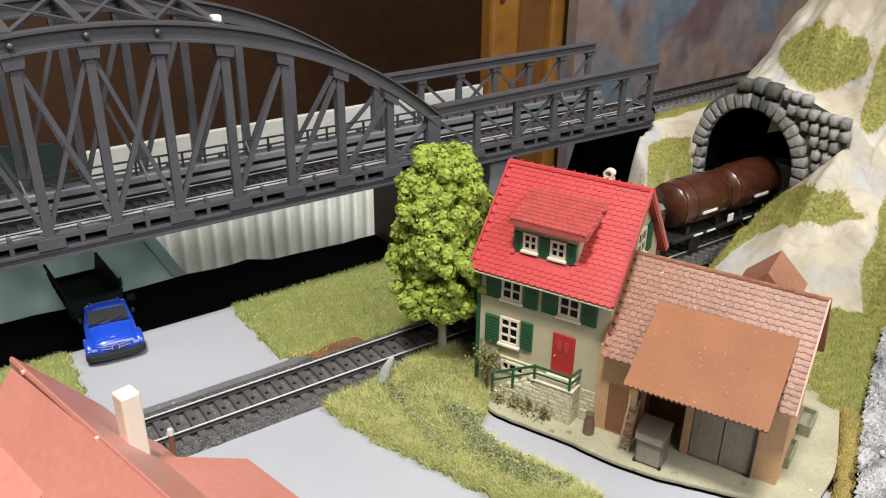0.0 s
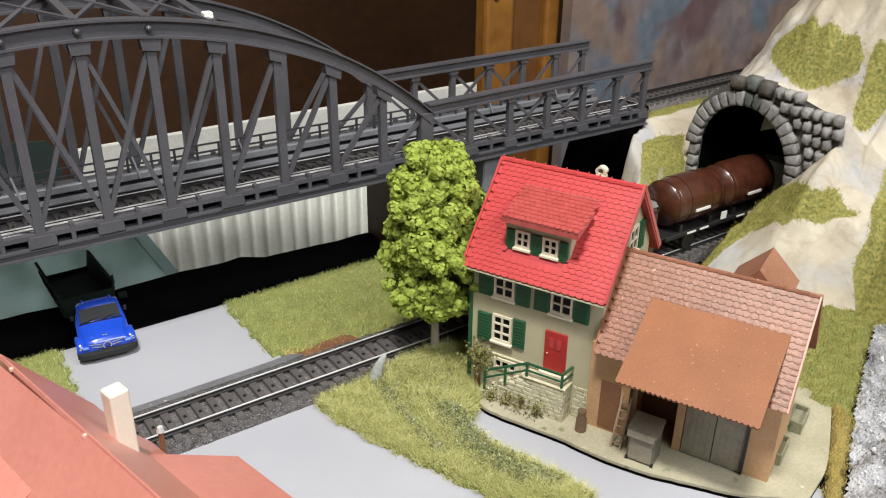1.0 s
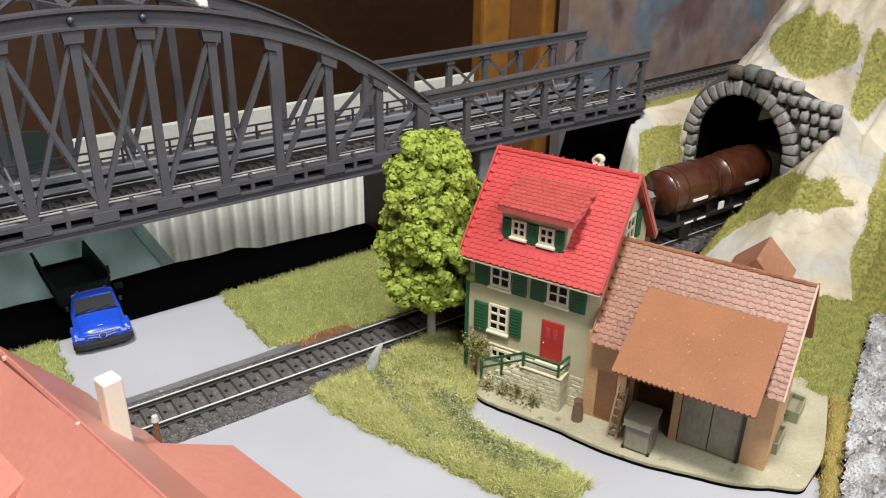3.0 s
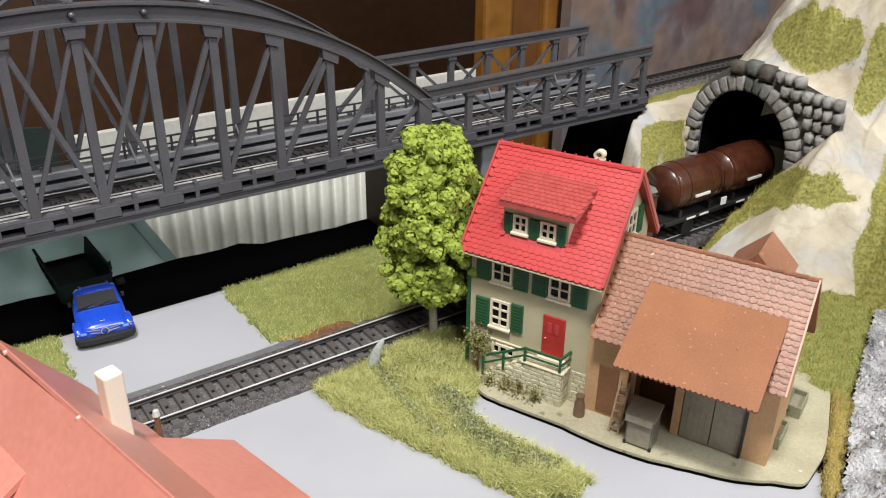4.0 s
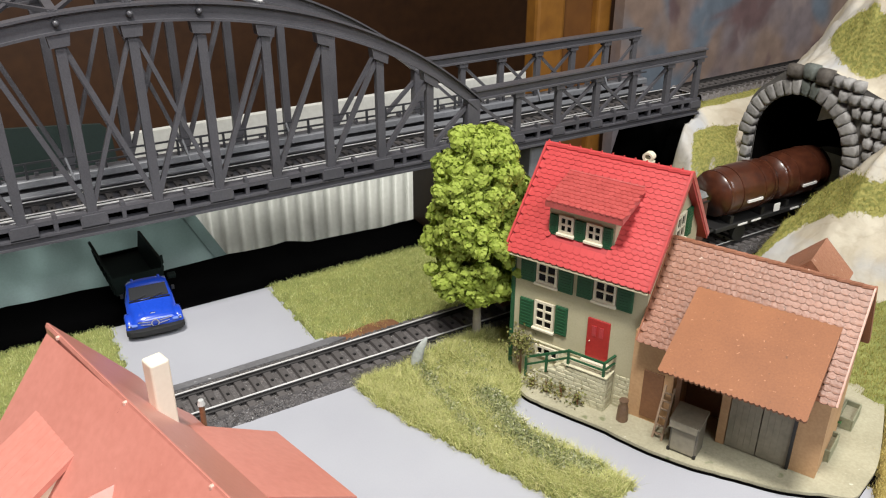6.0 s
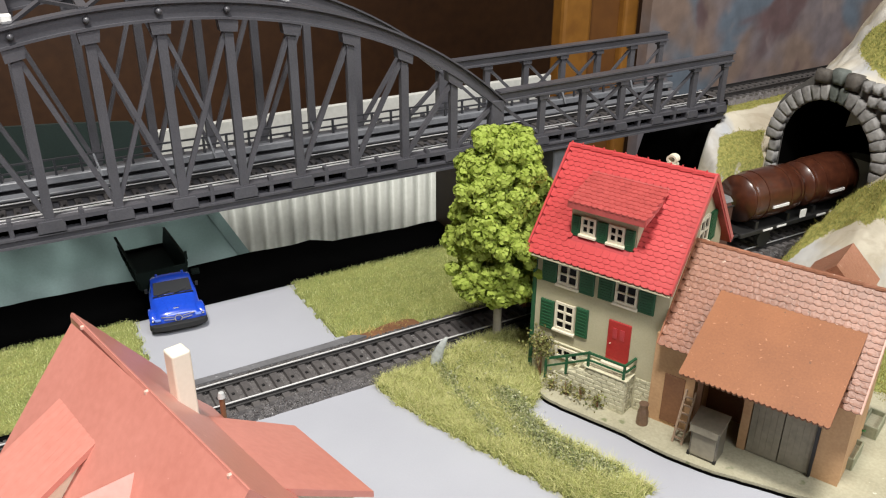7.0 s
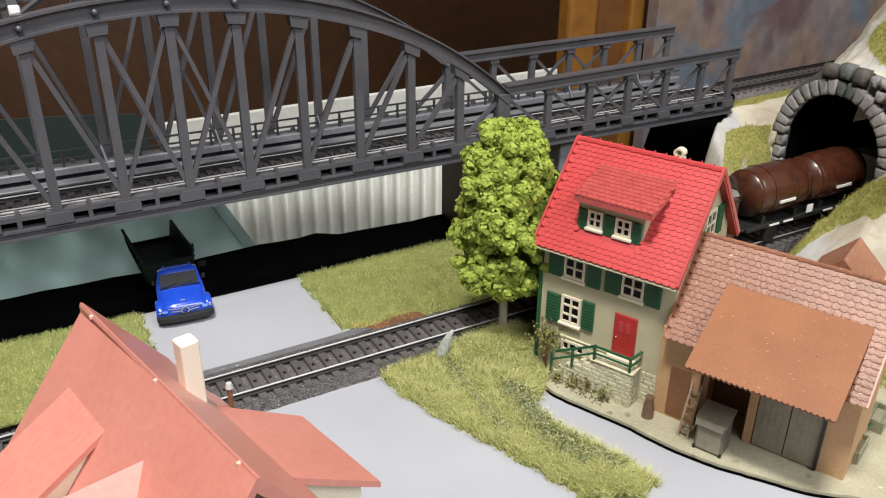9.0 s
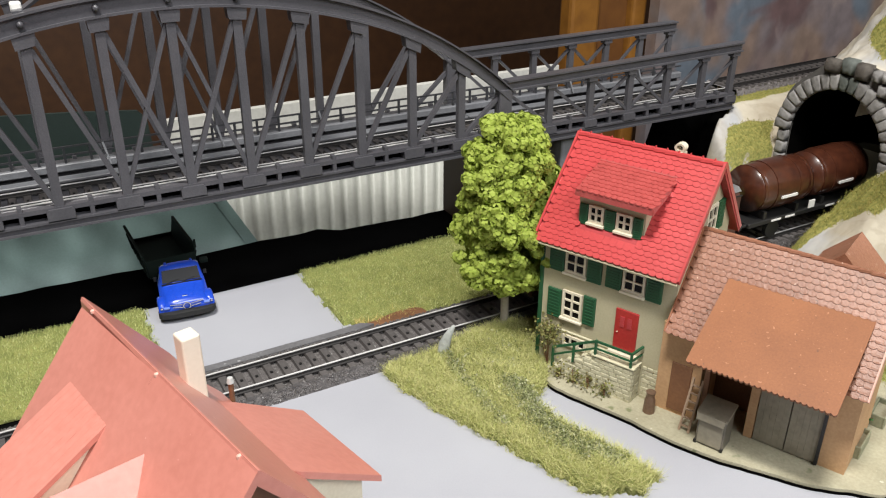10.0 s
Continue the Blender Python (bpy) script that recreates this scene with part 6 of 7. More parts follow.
def shrub(x, y, z, w, h, n, label, seed, lift=0.45, spread=0.3, mat=M_SHRUB):
    rg = np.random.default_rng(seed)
    vs, fs = [], []
    for k in range(n):
        p = rg.normal(size=3) * np.array([w * 0.45, w * 0.45, h * spread])
        c = np.array([x, y, z + h * lift]) + p
        c[2] = max(c[2], z + 0.0003)
        a, b = rg.normal(size=3), rg.normal(size=3)
        a *= 0.0007 / np.linalg.norm(a)
        b -= a * (a @ b) / (a @ a)
        b *= 0.0009 / np.linalg.norm(b)
        i = len(vs)
        vs += [tuple(c - a), tuple(c - b * 0.4), tuple(c + a), tuple(c + b)]
        fs.append((i, i + 1, i + 2, i + 3))
    t = thing("shrub", pose(x, y, z), label, "shrub")
    for k in range(4):
        d = rg.normal(size=2) * w * 0.30
        st = bmesh.new()
        add_tube(st, (0, 0, -0.0005), (float(d[0]), float(d[1]), h * 0.7), 0.00026, 0.00012, 5)
        part("stem", st, M_BRNWOOD, t)
    ob = mesh_object("foliage", vs, fs, mat, t)
    ob.matrix_parent_inverse = t.matrix_basis.inverted()
    return t


p = HOUSE @ Vector((0.0085, -0.0036, 0.0026))
shrub(p.x, p.y, p.z, 0.0072, 0.030, 520, "dull green leafy shrub at the house corner", 3, 0.60, 0.10)
for q, s in (((0.0180, -0.0094), 4), ((0.0255, -0.0094), 5), ((0.0330, -0.0092), 6), ((0.0415, -0.0094), 7)):
    p = HOUSE @ Vector((q[0], q[1], 0.0026))
    shrub(p.x, p.y, p.z, 0.0042, 0.0085, 75, "sparse dry climbing plant on the porch stones", s)
shrub(0.2187, -0.2254, 0.0026, 0.0040, 0.0065, 160, "small dark green plant between the planter boxes", 9, mat=M_PLANT)


# ---- tree ----
def tree():
    base = Vector((0.1224, -0.0950, 0.0085))
    t = thing("tree", pose(*base), "tall bright green model tree with a pale trunk", "tree")
    tr = bmesh.new()
    rings = [(0.0, 0.0030), (0.0022, 0.0022), (0.010, 0.0020), (0.022, 0.0019), (0.05, 0.0014), (0.085, 0.0006)]
    prev = None
    for z, r in rings:
        ring = [tr.verts.new((r * math.cos(k * math.pi / 5) * (1 + 0.12 * math.sin(3 * k)), r * math.sin(k * math.pi / 5), z)) for k in range(10)]
        if prev:
            for k in range(10):
                tr.faces.new((prev[k], prev[(k + 1) % 10], ring[(k + 1) % 10], ring[k]))
        prev = ring
    part("trunk", tr, M_TRUNK, t, smooth=True)
    rg = np.random.default_rng(31)
    for k in range(16):
        z = 0.026 + 0.0042 * k
        a = k * 2.4
        l = 0.016 * (1 - 0.4 * abs(k - 6) / 10)
        lb = bmesh.new()
        add_tube(lb, (0, 0, z), (l * math.cos(a), l * math.sin(a), z + 0.008), 0.0008, 0.0003, 6)
        part("limb", lb, M_TRUNK, t)
    # crown: uneven clumps of small crumpled leaves
    prof = [(0.024, 0.009), (0.029, 0.0175), (0.034, 0.0205), (0.048, 0.0220), (0.062, 0.0218), (0.076, 0.0200), (0.088, 0.0175), (0.098, 0.0135), (0.1045, 0.0085)]
    vs, fs = [], []
    clumps = []
    for i in range(520):
        z = rg.uniform(0.0255, 0.1035)
        R = interp(prof, z)
        a = rg.uniform(0, 2 * math.pi)
        outer = i > 120
        rr = R * ((0.84 + 0.17 * rg.uniform()) if outer else (0.45 + 0.40 * rg.uniform())) * (1 + 0.12 * math.sin(3 * a + z * 130) + 0.06 * math.sin(5 * a - z * 260))
        clumps.append((rr * math.cos(a), rr * math.sin(a), z + rg.normal() * 0.001, rg.uniform(0.0024, 0.0044) if outer else rg.uniform(0.0040, 0.0058)))
    for cx, cy, cz, s in clumps:
        for k in range(int(105 * (s / 0.0033) ** 1.3)):
            d = rg.normal(size=3)
            d /= np.linalg.norm(d)
            c = np.array([cx, cy, cz]) + d * s * (0.84 + 0.18 * rg.uniform() + 0.16 * math.sin(7 * d[0] + cx * 900) * math.sin(8 * d[2] + cz * 700)) * np.array([1, 1, 0.85])
            nrm = d + 0.26 * rg.normal(size=3)
            nrm /= np.linalg.norm(nrm)
            a = np.cross(nrm, rg.normal(size=3))
            a /= np.linalg.norm(a)
            b = np.cross(nrm, a)
            w, l = rg.uniform(0.0007, 0.0014), rg.uniform(0.0008, 0.0016)
            i = len(vs)
            vs += [tuple(c - a * w), tuple(c - b * l * 0.6 + nrm * 0.0002), tuple(c + a * w), tuple(c + b * l - nrm * 0.0002)]
            fs.append((i, i + 1, i + 2, i + 3))
    mesh_object("crown", vs, fs, M_LEAF, t, "dense clumps of small bright yellow-green leaves")


tree()


# ---- stone by the verge ----
def leaning_stone():
    """A tall thin pale stone flake that leans over to a bent tip."""
    spine = [((0.0868, -0.0977, -0.001), 0.0027), ((0.0869, -0.0978, 0.005), 0.0029), ((0.0878, -0.0983, 0.0105), 0.0027), ((0.0892, -0.0991, 0.0150), 0.0021), ((0.0906, -0.0999, 0.0185), 0.0013), ((0.0912, -0.1002, 0.0200), 0.0005)]
    across, along = Vector((0.87, -0.49, 0.0)), Vector((0.49, 0.87, 0.0))
    bm, prev = bmesh.new(), None
    for k, (p, r) in enumerate(spine):
        ring = []
        for j in range(10):
            a = 2 * math.pi * j / 10
            q = 1 + 0.18 * noise.noise(Vector((k * 0.8, j * 1.7, 2.0)))
            ring.append(bm.verts.new(Vector(p) + across * r * q * math.cos(a) + along * r * 0.45 * q * math.sin(a)))
        if prev:
            for j in range(10):
                bm.faces.new((prev[j], prev[(j + 1) % 10], ring[(j + 1) % 10], ring[j]))
        prev = ring
    bm.faces.new(prev)
    ob = part("stone", bm, material("pale_stone", (0.46, 0.48, 0.46), (0.26, 0.28, 0.26), 0.8, grain=500, stain=150, bump=0.5, depth=0.001), None, smooth=True)
    tagged(ob, "pale grey leaning stone flake in the grassy verge", "stone")


leaning_stone()


# ---- truck ----
def loft(sections):
    """Skin over closed outlines of equal length, capped at both ends."""
    bm = bmesh.new()
    rings = [[bm.verts.new(p) for p in sec] for sec in sections]
    n = len(rings[0])
    for u, v in zip(rings[:-1], rings[1:]):
        for k in range(n):
            bm.faces.new((u[k], u[(k + 1) % n], v[(k + 1) % n], v[k]))
    bm.faces.new(rings[0][::-1])
    bm.faces.new(rings[-1])
    return bm


def truck():
    t = thing("tipper_truck", pose(-0.0110, 0.0022, 0.0, 0, 0, -5.0), "blue bonneted toy tipper truck with a dark green body", "truck")

    def across(y, wb, zs, ws, wt, h, crown):
        half = [(wb, 0.0055), (wb, zs), (ws, zs + 0.0011), (wt + 0.0004, h - 0.0009), (wt - 0.0009, h - 0.0001), (wt * 0.45, h + crown * 0.8), (0.0, h + crown)]
        return [(x, y, z) for x, z in half] + [(-x, y, z) for x, z in half[-2::-1]]

    # bonnet that falls to the nose, raked windscreen, low roof; nose towards -y
    body = part("cab", loft([
        across(-0.0042, 0.0104, 0.0068, 0.0098, 0.0086, 0.0088, 0.0002),
        across(-0.0034, 0.0122, 0.0074, 0.0112, 0.0094, 0.0101, 0.0003),
        across(-0.0018, 0.0126, 0.0082, 0.0114, 0.0094, 0.0113, 0.0004),
        across(0.0030, 0.0123, 0.0096, 0.0110, 0.0094, 0.0128, 0.0005),
        across(0.0084, 0.0120, 0.0112, 0.0112, 0.0099, 0.0141, 0.0004),
        across(0.0096, 0.0120, 0.0122, 0.0116, 0.0104, 0.0147, 0.0003),
        across(0.0142, 0.0120, 0.0142, 0.0114, 0.0098, 0.0212, 0.0003),
        across(0.0150, 0.0120, 0.0142, 0.0114, 0.0096, 0.0220, 0.0003),
        across(0.0162, 0.0120, 0.0142, 0.0114, 0.0096, 0.0223, 0.0004),
        across(0.0192, 0.0120, 0.0142, 0.0114, 0.0096, 0.0221, 0.0004),
        across(0.0206, 0.0120, 0.0142, 0.0114, 0.0096, 0.0208, 0.0002)]), M_BLUE, t, "glossy bright blue bonneted cab", True)
    body.modifiers.new("edges", "EDGE_SPLIT").split_angle = radians(38)
    part("windscreen", loft([[(-0.0097, 0.0096, 0.0157), (0.0097, 0.0096, 0.0157), (0.0097, 0.0108, 0.0153), (-0.0097, 0.0108, 0.0153)],
                             [(-0.0090, 0.0134, 0.0211), (0.0090, 0.0134, 0.0211), (0.0090, 0.0146, 0.0206), (-0.0090, 0.0146, 0.0206)]]), M_SCREEN, body, "dark windscreen")
    part("screen_trim", beam_bm((-0.0102, 0.0092, 0.0150), (0.0102, 0.0092, 0.0150), 0.0006, 0.0005), M_BLACK, body)
    for x in (-0.0042, 0.0040):
        part("wiper", beam_bm((x - 0.0036, 0.0093, 0.0154), (x + 0.0030, 0.0101, 0.0168), 0.0003, 0.0003), M_BLACK, body)
    for sgn in (-1, 1):
        part("side_window", loft([[(sgn * 0.0109, 0.0156, 0.0156), (sgn * 0.0115, 0.0156, 0.0156), (sgn * 0.0115, 0.0194, 0.0156), (sgn * 0.0109, 0.0194, 0.0156)],
                                  [(sgn * 0.0097, 0.0168, 0.0204), (sgn * 0.0103, 0.0168, 0.0204), (sgn * 0.0103, 0.0190, 0.0204), (sgn * 0.0097, 0.0190, 0.0204)]]), M_WINGLASS, body)
        # wheel arch that swells out of the bonnet
        arc = []
        for k in range(9):
            a = math.pi * k / 8
            y, z = 0.0030 - 0.0068 * math.cos(a), 0.0056 + 0.0050 * math.sin(a)
            arc.append([(sgn * 0.0092, y, z - 0.0010), (sgn * 0.0138, y, z - 0.0010), (sgn * 0.0140, y, z - 0.0002), (sgn * 0.0132, y, z + 0.0005), (sgn * 0.0092, y, z + 0.0008)])
        part("mudguard", loft(arc), M_BLUE, body, "", True)
        part("headlight", box_bm(sgn * 0.0100 - 0.0015, sgn * 0.0100 + 0.0015, -0.0048, -0.0030, 0.0077, 0.0088, 0.0004, 2), M_LENS, body, "glossy headlight")
        part("indicator", box_bm(sgn * 0.0124 - 0.0007, sgn * 0.0124 + 0.0007, -0.0042, -0.0026, 0.0076, 0.0086, 0.0003), M_CHROME, body)
        part("mirror", box_bm(sgn * 0.0128 - 0.0008, sgn * 0.0128 + 0.0008, 0.0146, 0.0152, 0.0150, 0.0176, 0.0002), M_BLACK, body)
        part("roof_lamp", tube_bm((sgn * 0.0066, 0.0186, 0.0220), (sgn * 0.0066, 0.0186, 0.0232), 0.0008, 0.0006, 8), M_BLUE, body)
        part("bonnet_crease", beam_bm((sgn * 0.0040, -0.0014, 0.0117), (sgn * 0.0060, 0.0084, 0.0144), 0.0006, 0.0006, (1, 0, 0)), M_BLUE, body)
    # grille: two bright bars that dip round the badge
    for z, w in ((0.0098, 0.0082), (0.0082, 0.0070)):
        for sgn in (-1, 1):
            part("grille_bar", beam_bm((sgn * 0.0022, -0.0048, z - 0.0004), (sgn * w, -0.0042, z), 0.0004, 0.0004), M_CHROME, body)
    part("grille", box_bm(-0.0066, 0.0066, -0.0045, -0.0034, 0.0072, 0.0095, 0.0003), M_BLUE, body)
    emb = bmesh.new()
    for k in range(16):
        a0, a1 = 2 * math.pi * k / 16, 2 * math.pi * (k + 1) / 16
        add_beam(emb, (0.0018 * math.cos(a0), -0.0051, 0.0085 + 0.0018 * math.sin(a0)), (0.0018 * math.cos(a1), -0.0051, 0.0085 + 0.0018 * math.sin(a1)), 0.0005, 0.0005)
    part("badge_ring", emb, M_CHROME, body, "round chrome badge")
    part("bonnet_badge", box_bm(-0.0016, 0.0012, -0.0010, -0.0003, 0.0116, 0.0123, 0.0002), M_CHROME, body)
    bp = [(-0.0142, 0.0030), (-0.0143, -0.0004), (-0.0128, -0.0024), (-0.0070, -0.0036), (0.0070, -0.0036), (0.0128, -0.0024), (0.0143, -0.0004), (0.0142, 0.0030), (0.0120, 0.0030), (0.0118, 0.0004), (-0.0118, 0.0004), (-0.0120, 0.0030)]
    bumper = prism_bm(bp, 0.0030, 0.0062, lambda a, y, s: (a, y - 0.0038, s))
    bmesh.ops.bevel(bumper, geom=bumper.edges[:], offset=0.0004, segments=2, affect="EDGES", profile=0.5)
    part("bumper", bumper, M_TYRE, t, "dark wraparound front bumper")
    part("chassis", box_bm(-0.0060, 0.0060, -0.002, 0.0720, 0.0050, 0.0085, 0.0004), M_BLACK, t)

    def wheel(x, y):
        w = part("wheel", tube_bm((x - 0.0022, y, 0.0054), (x + 0.0022, y, 0.0054), 0.0054, None, 20), M_TYRE, t, "black tyre", False)
        part("rim", tube_bm((x - 0.0024, y, 0.0054), (x + 0.0024, y, 0.0054), 0.0028, None, 14), M_BLACK, w)

    for y in (0.0030, 0.0440, 0.0580):
        for x in (-0.0112, 0.0112) if y < 0.02 else (-0.0088, 0.0088):
            wheel(x, y)
    # open tipper body with flared sides
    bed = part("tipper_floor", box_bm(-0.0118, 0.0118, 0.0288, 0.0792, 0.0120, 0.0132), M_BEDGREEN, t, "dark green open tipper body")
    # the body sits a little askew on its pivot
    bed.matrix_basis = Matrix.Translation((-0.0030, 0.030, -0.0016)) @ Matrix.Rotation(radians(7.0), 4, "Z") @ Matrix.Translation((0, -0.030, 0))
    for sgn in (-1, 1):
        sw = loft([[(sgn * 0.0112, 0.0288, 0.0128), (sgn * 0.0122, 0.0288, 0.0128), (sgn * 0.0122, 0.0790, 0.0128), (sgn * 0.0112, 0.0790, 0.0128)],
                   [(sgn * 0.0132, 0.0288, 0.0256), (sgn * 0.0142, 0.0288, 0.0256), (sgn * 0.0142, 0.0800, 0.0236), (sgn * 0.0132, 0.0800, 0.0236)]])
        part("side_wall", sw, M_BEDGREEN, bed)
        part("top_rail", beam_bm((sgn * 0.0138, 0.0286, 0.0258), (sgn * 0.0138, 0.0800, 0.0238), 0.0014, 0.0011, (1, 0, 0)), M_BEDGREEN, bed)
        for k in range(6):
            y = 0.0312 + 0.0080 * k
            part("rib", beam_bm((sgn * 0.0124, y, 0.0128), (sgn * 0.0143, y, 0.0226), 0.0010, 0.0010), M_BEDGREEN, bed)
        part("step_bracket", box_bm(sgn * 0.0150 - 0.0022, sgn * 0.0150 + 0.0022, 0.0350, 0.0392, 0.0112, 0.0134, 0.0003), M_BEDGREEN, t)
    part("front_wall", box_bm(-0.0128, 0.0128, 0.0288, 0.0298, 0.0130, 0.0226), M_BEDGREEN, bed)
    part("tail_gate", box_bm(-0.0126, 0.0126, 0.0782, 0.0792, 0.0130, 0.0150), M_BEDGREEN, bed)
    part("corner_fin", prism_bm([(0.0288, 0.0250), (0.0330, 0.0256), (0.0292, 0.0300)], 0.0133, 0.0145, lambda a, z, s: (s, a, z)), M_BEDGREEN, bed)


truck()


# ---- nearest house: salmon plastic roof ----
def near_house():
    """Own axes: x across the ridge (to its right slope), y along the ridge towards the operator, z up."""
    o = Vector((-0.0625, -0.152, 0.0))
    e, r = Vector((0.2387, -0.9711, 0)), Vector((0.9711, 0.2387, 0))
    m = Matrix(((r.x, e.x, 0, o.x), (r.y, e.y, 0, o.y), (0, 0, 1, 0), (0, 0, 0, 1)))
    # right-handed frame: y is turned so that the determinant is positive
    m = Matrix(((r.x, -e.x, 0, o.x), (r.y, -e.y, 0, o.y), (0, 0, 1, 0), (0, 0, 0, 1)))
    t = thing("station_house", m, "model house with a plain salmon pink plastic roof and cream walls", "house")
    L0, L1 = 0.0030, -0.0985
    to = lambda a, b, s: (a, s, b)
    th = 0.0018
    rs = prism_bm([(-0.0003, 0.0992), (0.0002, 0.1002), (0.0008, 0.0999), (0.0235, 0.0702), (0.0215, 0.0690), (-0.0003, 0.0960)], L0, L1, to)
    part("roof", rs, M_SALMON, t, "plain salmon pink roof slope")
    # the broad slope leaves an open seam along the far half of the ridge
    ls = prism_bm([(-0.0002, 0.0997), (-0.0480, 0.0400), (-0.0470, 0.0380), (-0.0002, 0.0965)], -0.0480, L1, to)
    add_poly(ls, [(-0.0011, 0.0002, 0.0985), (-0.0470, 0.0002, 0.0412), (-0.0480, -0.0012, 0.0400), (-0.0470, -0.0012, 0.0380), (-0.0011, 0.0002, 0.0955),
                  (-0.0003, -0.0480, 0.0996), (-0.0480, -0.0480, 0.0400), (-0.0470, -0.0480, 0.0380), (-0.0003, -0.0480, 0.0964)],
             [(0, 1, 2, 6, 5), (2, 3, 7, 6), (3, 4, 8, 7), (4, 0, 5, 8), (0, 4, 3, 2, 1)])
    ls = part("roof", ls, M_SALMON, t, "plain salmon pink roof slope")
    # black strip laid in the seam in place of its shade
    part("ridge_gap_shade", prism_bm([(-0.0014, 0.0950), (0.0000, 0.0950), (0.0000, 0.0968), (-0.0014, 0.0956)], -0.0005, -0.0480, to), M_SHADE, t, "black strip standing for the shade in the open ridge seam")
    for y in (-0.0065, -0.0490, -0.0910):
        part("ridge_clip", box_bm(-0.0009, 0.0004, y - 0.0005, y + 0.0005, 0.0988, 0.1002, 0.0003), M_PALESALMON, t, "pale chipped clip on the ridge")
    # lower roof over the side wing
    part("wing_roof", prism_bm([(0.0200, 0.0745), (0.0490, 0.0560), (0.0490, 0.0538), (0.0200, 0.0720)], -0.0360, -0.0772, to), M_SALMON, t, "lower salmon pink roof over the side wing")
    part("wing_wall", prism_bm([(0.0180, 0.002), (0.0440, 0.002), (0.0440, 0.0566), (0.0200, 0.0716)], -0.0400, -0.0742, to), M_CREAM, t, "cream side wing wall")
    part("wall", prism_bm([(-0.0400, 0.002), (0.0180, 0.002), (0.0180, 0.0725), (0.0, 0.0955), (-0.0400, 0.0470)], -0.0020, -0.0900, to), M_CREAM, t, "cream house wall")
    part("gable_boards", prism_bm([(-0.0290, 0.0560), (0.0165, 0.0735), (0.0, 0.0945)], -0.0902, -0.0916, to), M_BRNWOOD, t, "dark brown boarded gable")
    # chimney
    part("chimney", box_bm(0.0107, 0.0163, -0.0408, -0.0352, 0.066, 0.1012, 0.0007, 3), M_IVORY, t, "cream square chimney")
    # vent pipe on the lower edge
    pi = part("vent_pipe", tube_bm((0.0350, -0.0150, 0.030), (0.0350, -0.0150, 0.0625), 0.0009, None, 10), M_BRNWOOD, t, "thin brown vent pipe")
    part("pipe_cap", tube_bm((0.0350, -0.0150, 0.0625), (0.0350, -0.0150, 0.0644), 0.0013, 0.0009, 10), M_WAGON, pi, "pale grey cap")
    part("porch_roof", prism_bm([(0.0215, 0.0705), (0.0340, 0.0560), (0.0340, 0.0545), (0.0215, 0.0688)], -0.0090, -0.0360, to), M_SALMON, t)
    # broad shed dormer, and a gablet beside it
    dm = part("dormer", prism_bm([(-0.0140, 0.0826), (-0.0440, 0.0650), (-0.0440, 0.0450)], -0.0160, -0.0385, to), M_CREAM, t, "cream roof dormer")
    part("dormer_roof", prism_bm([(-0.0112, 0.0852), (-0.0460, 0.0652), (-0.0460, 0.0634), (-0.0112, 0.0834)], -0.0140, -0.0400, to), M_SALMON, dm, "salmon dormer roof")
    for k in range(9):
        y = -0.0155 - 0.0028 * k
        part("dormer_rib", prism_bm([(-0.0116, 0.08505), (-0.0458, 0.06535), (-0.0458, 0.0651), (-0.0116, 0.0848)], y, y - 0.0010, to), M_SALMON, dm)
    gb = bmesh.new()
    add_poly(gb, [(-0.0105, -0.0603, 0.0868), (-0.0460, -0.0603, 0.0868), (-0.0460, -0.0420, 0.0640), (-0.0288, -0.0420, 0.0640), (-0.0460, -0.0790, 0.0640), (-0.0288, -0.0790, 0.0640),
                  (-0.0460, -0.0420, 0.0430), (-0.0460, -0.0790, 0.0430)], [(0, 1, 2, 3), (0, 5, 4, 1), (1, 4, 7, 6, 2)])
    part("gablet_roof", gb, M_SALMON, t, "small salmon gablet roof")


near_house()


# ---- train, standing with the engine behind the house ----
def on_track(x, z=0.0092):
    return pose(x, TRACK_Y0 + TRACK_M * x, z, 0, 0, math.degrees(math.atan(TRACK_M)))


def wheelset(parent, x, r, wheels=True):
    ax = part("axle", tube_bm((x, -0.0105, r), (x, 0.0105, r), 0.0009, None, 8), M_BLACK, parent)
    for s in (-1, 1):
        part("wheel", tube_bm((x, s * 0.0082, r), (x, s * 0.0110, r), r, None, 20), M_BLACK, ax)


def buffers(parent, x, sgn):
    for y in (-0.0100, 0.0100):
        part("buffer", tube_bm((x, y, 0.0120), (x + sgn * 0.0060, y, 0.0120), 0.0010, 0.0012, 10), M_BLACK, parent)
        part("buffer_head", tube_bm((x + sgn * 0.0060, y, 0.0120), (x + sgn * 0.0070, y, 0.0120), 0.0026, None, 12), M_BLACK, parent)


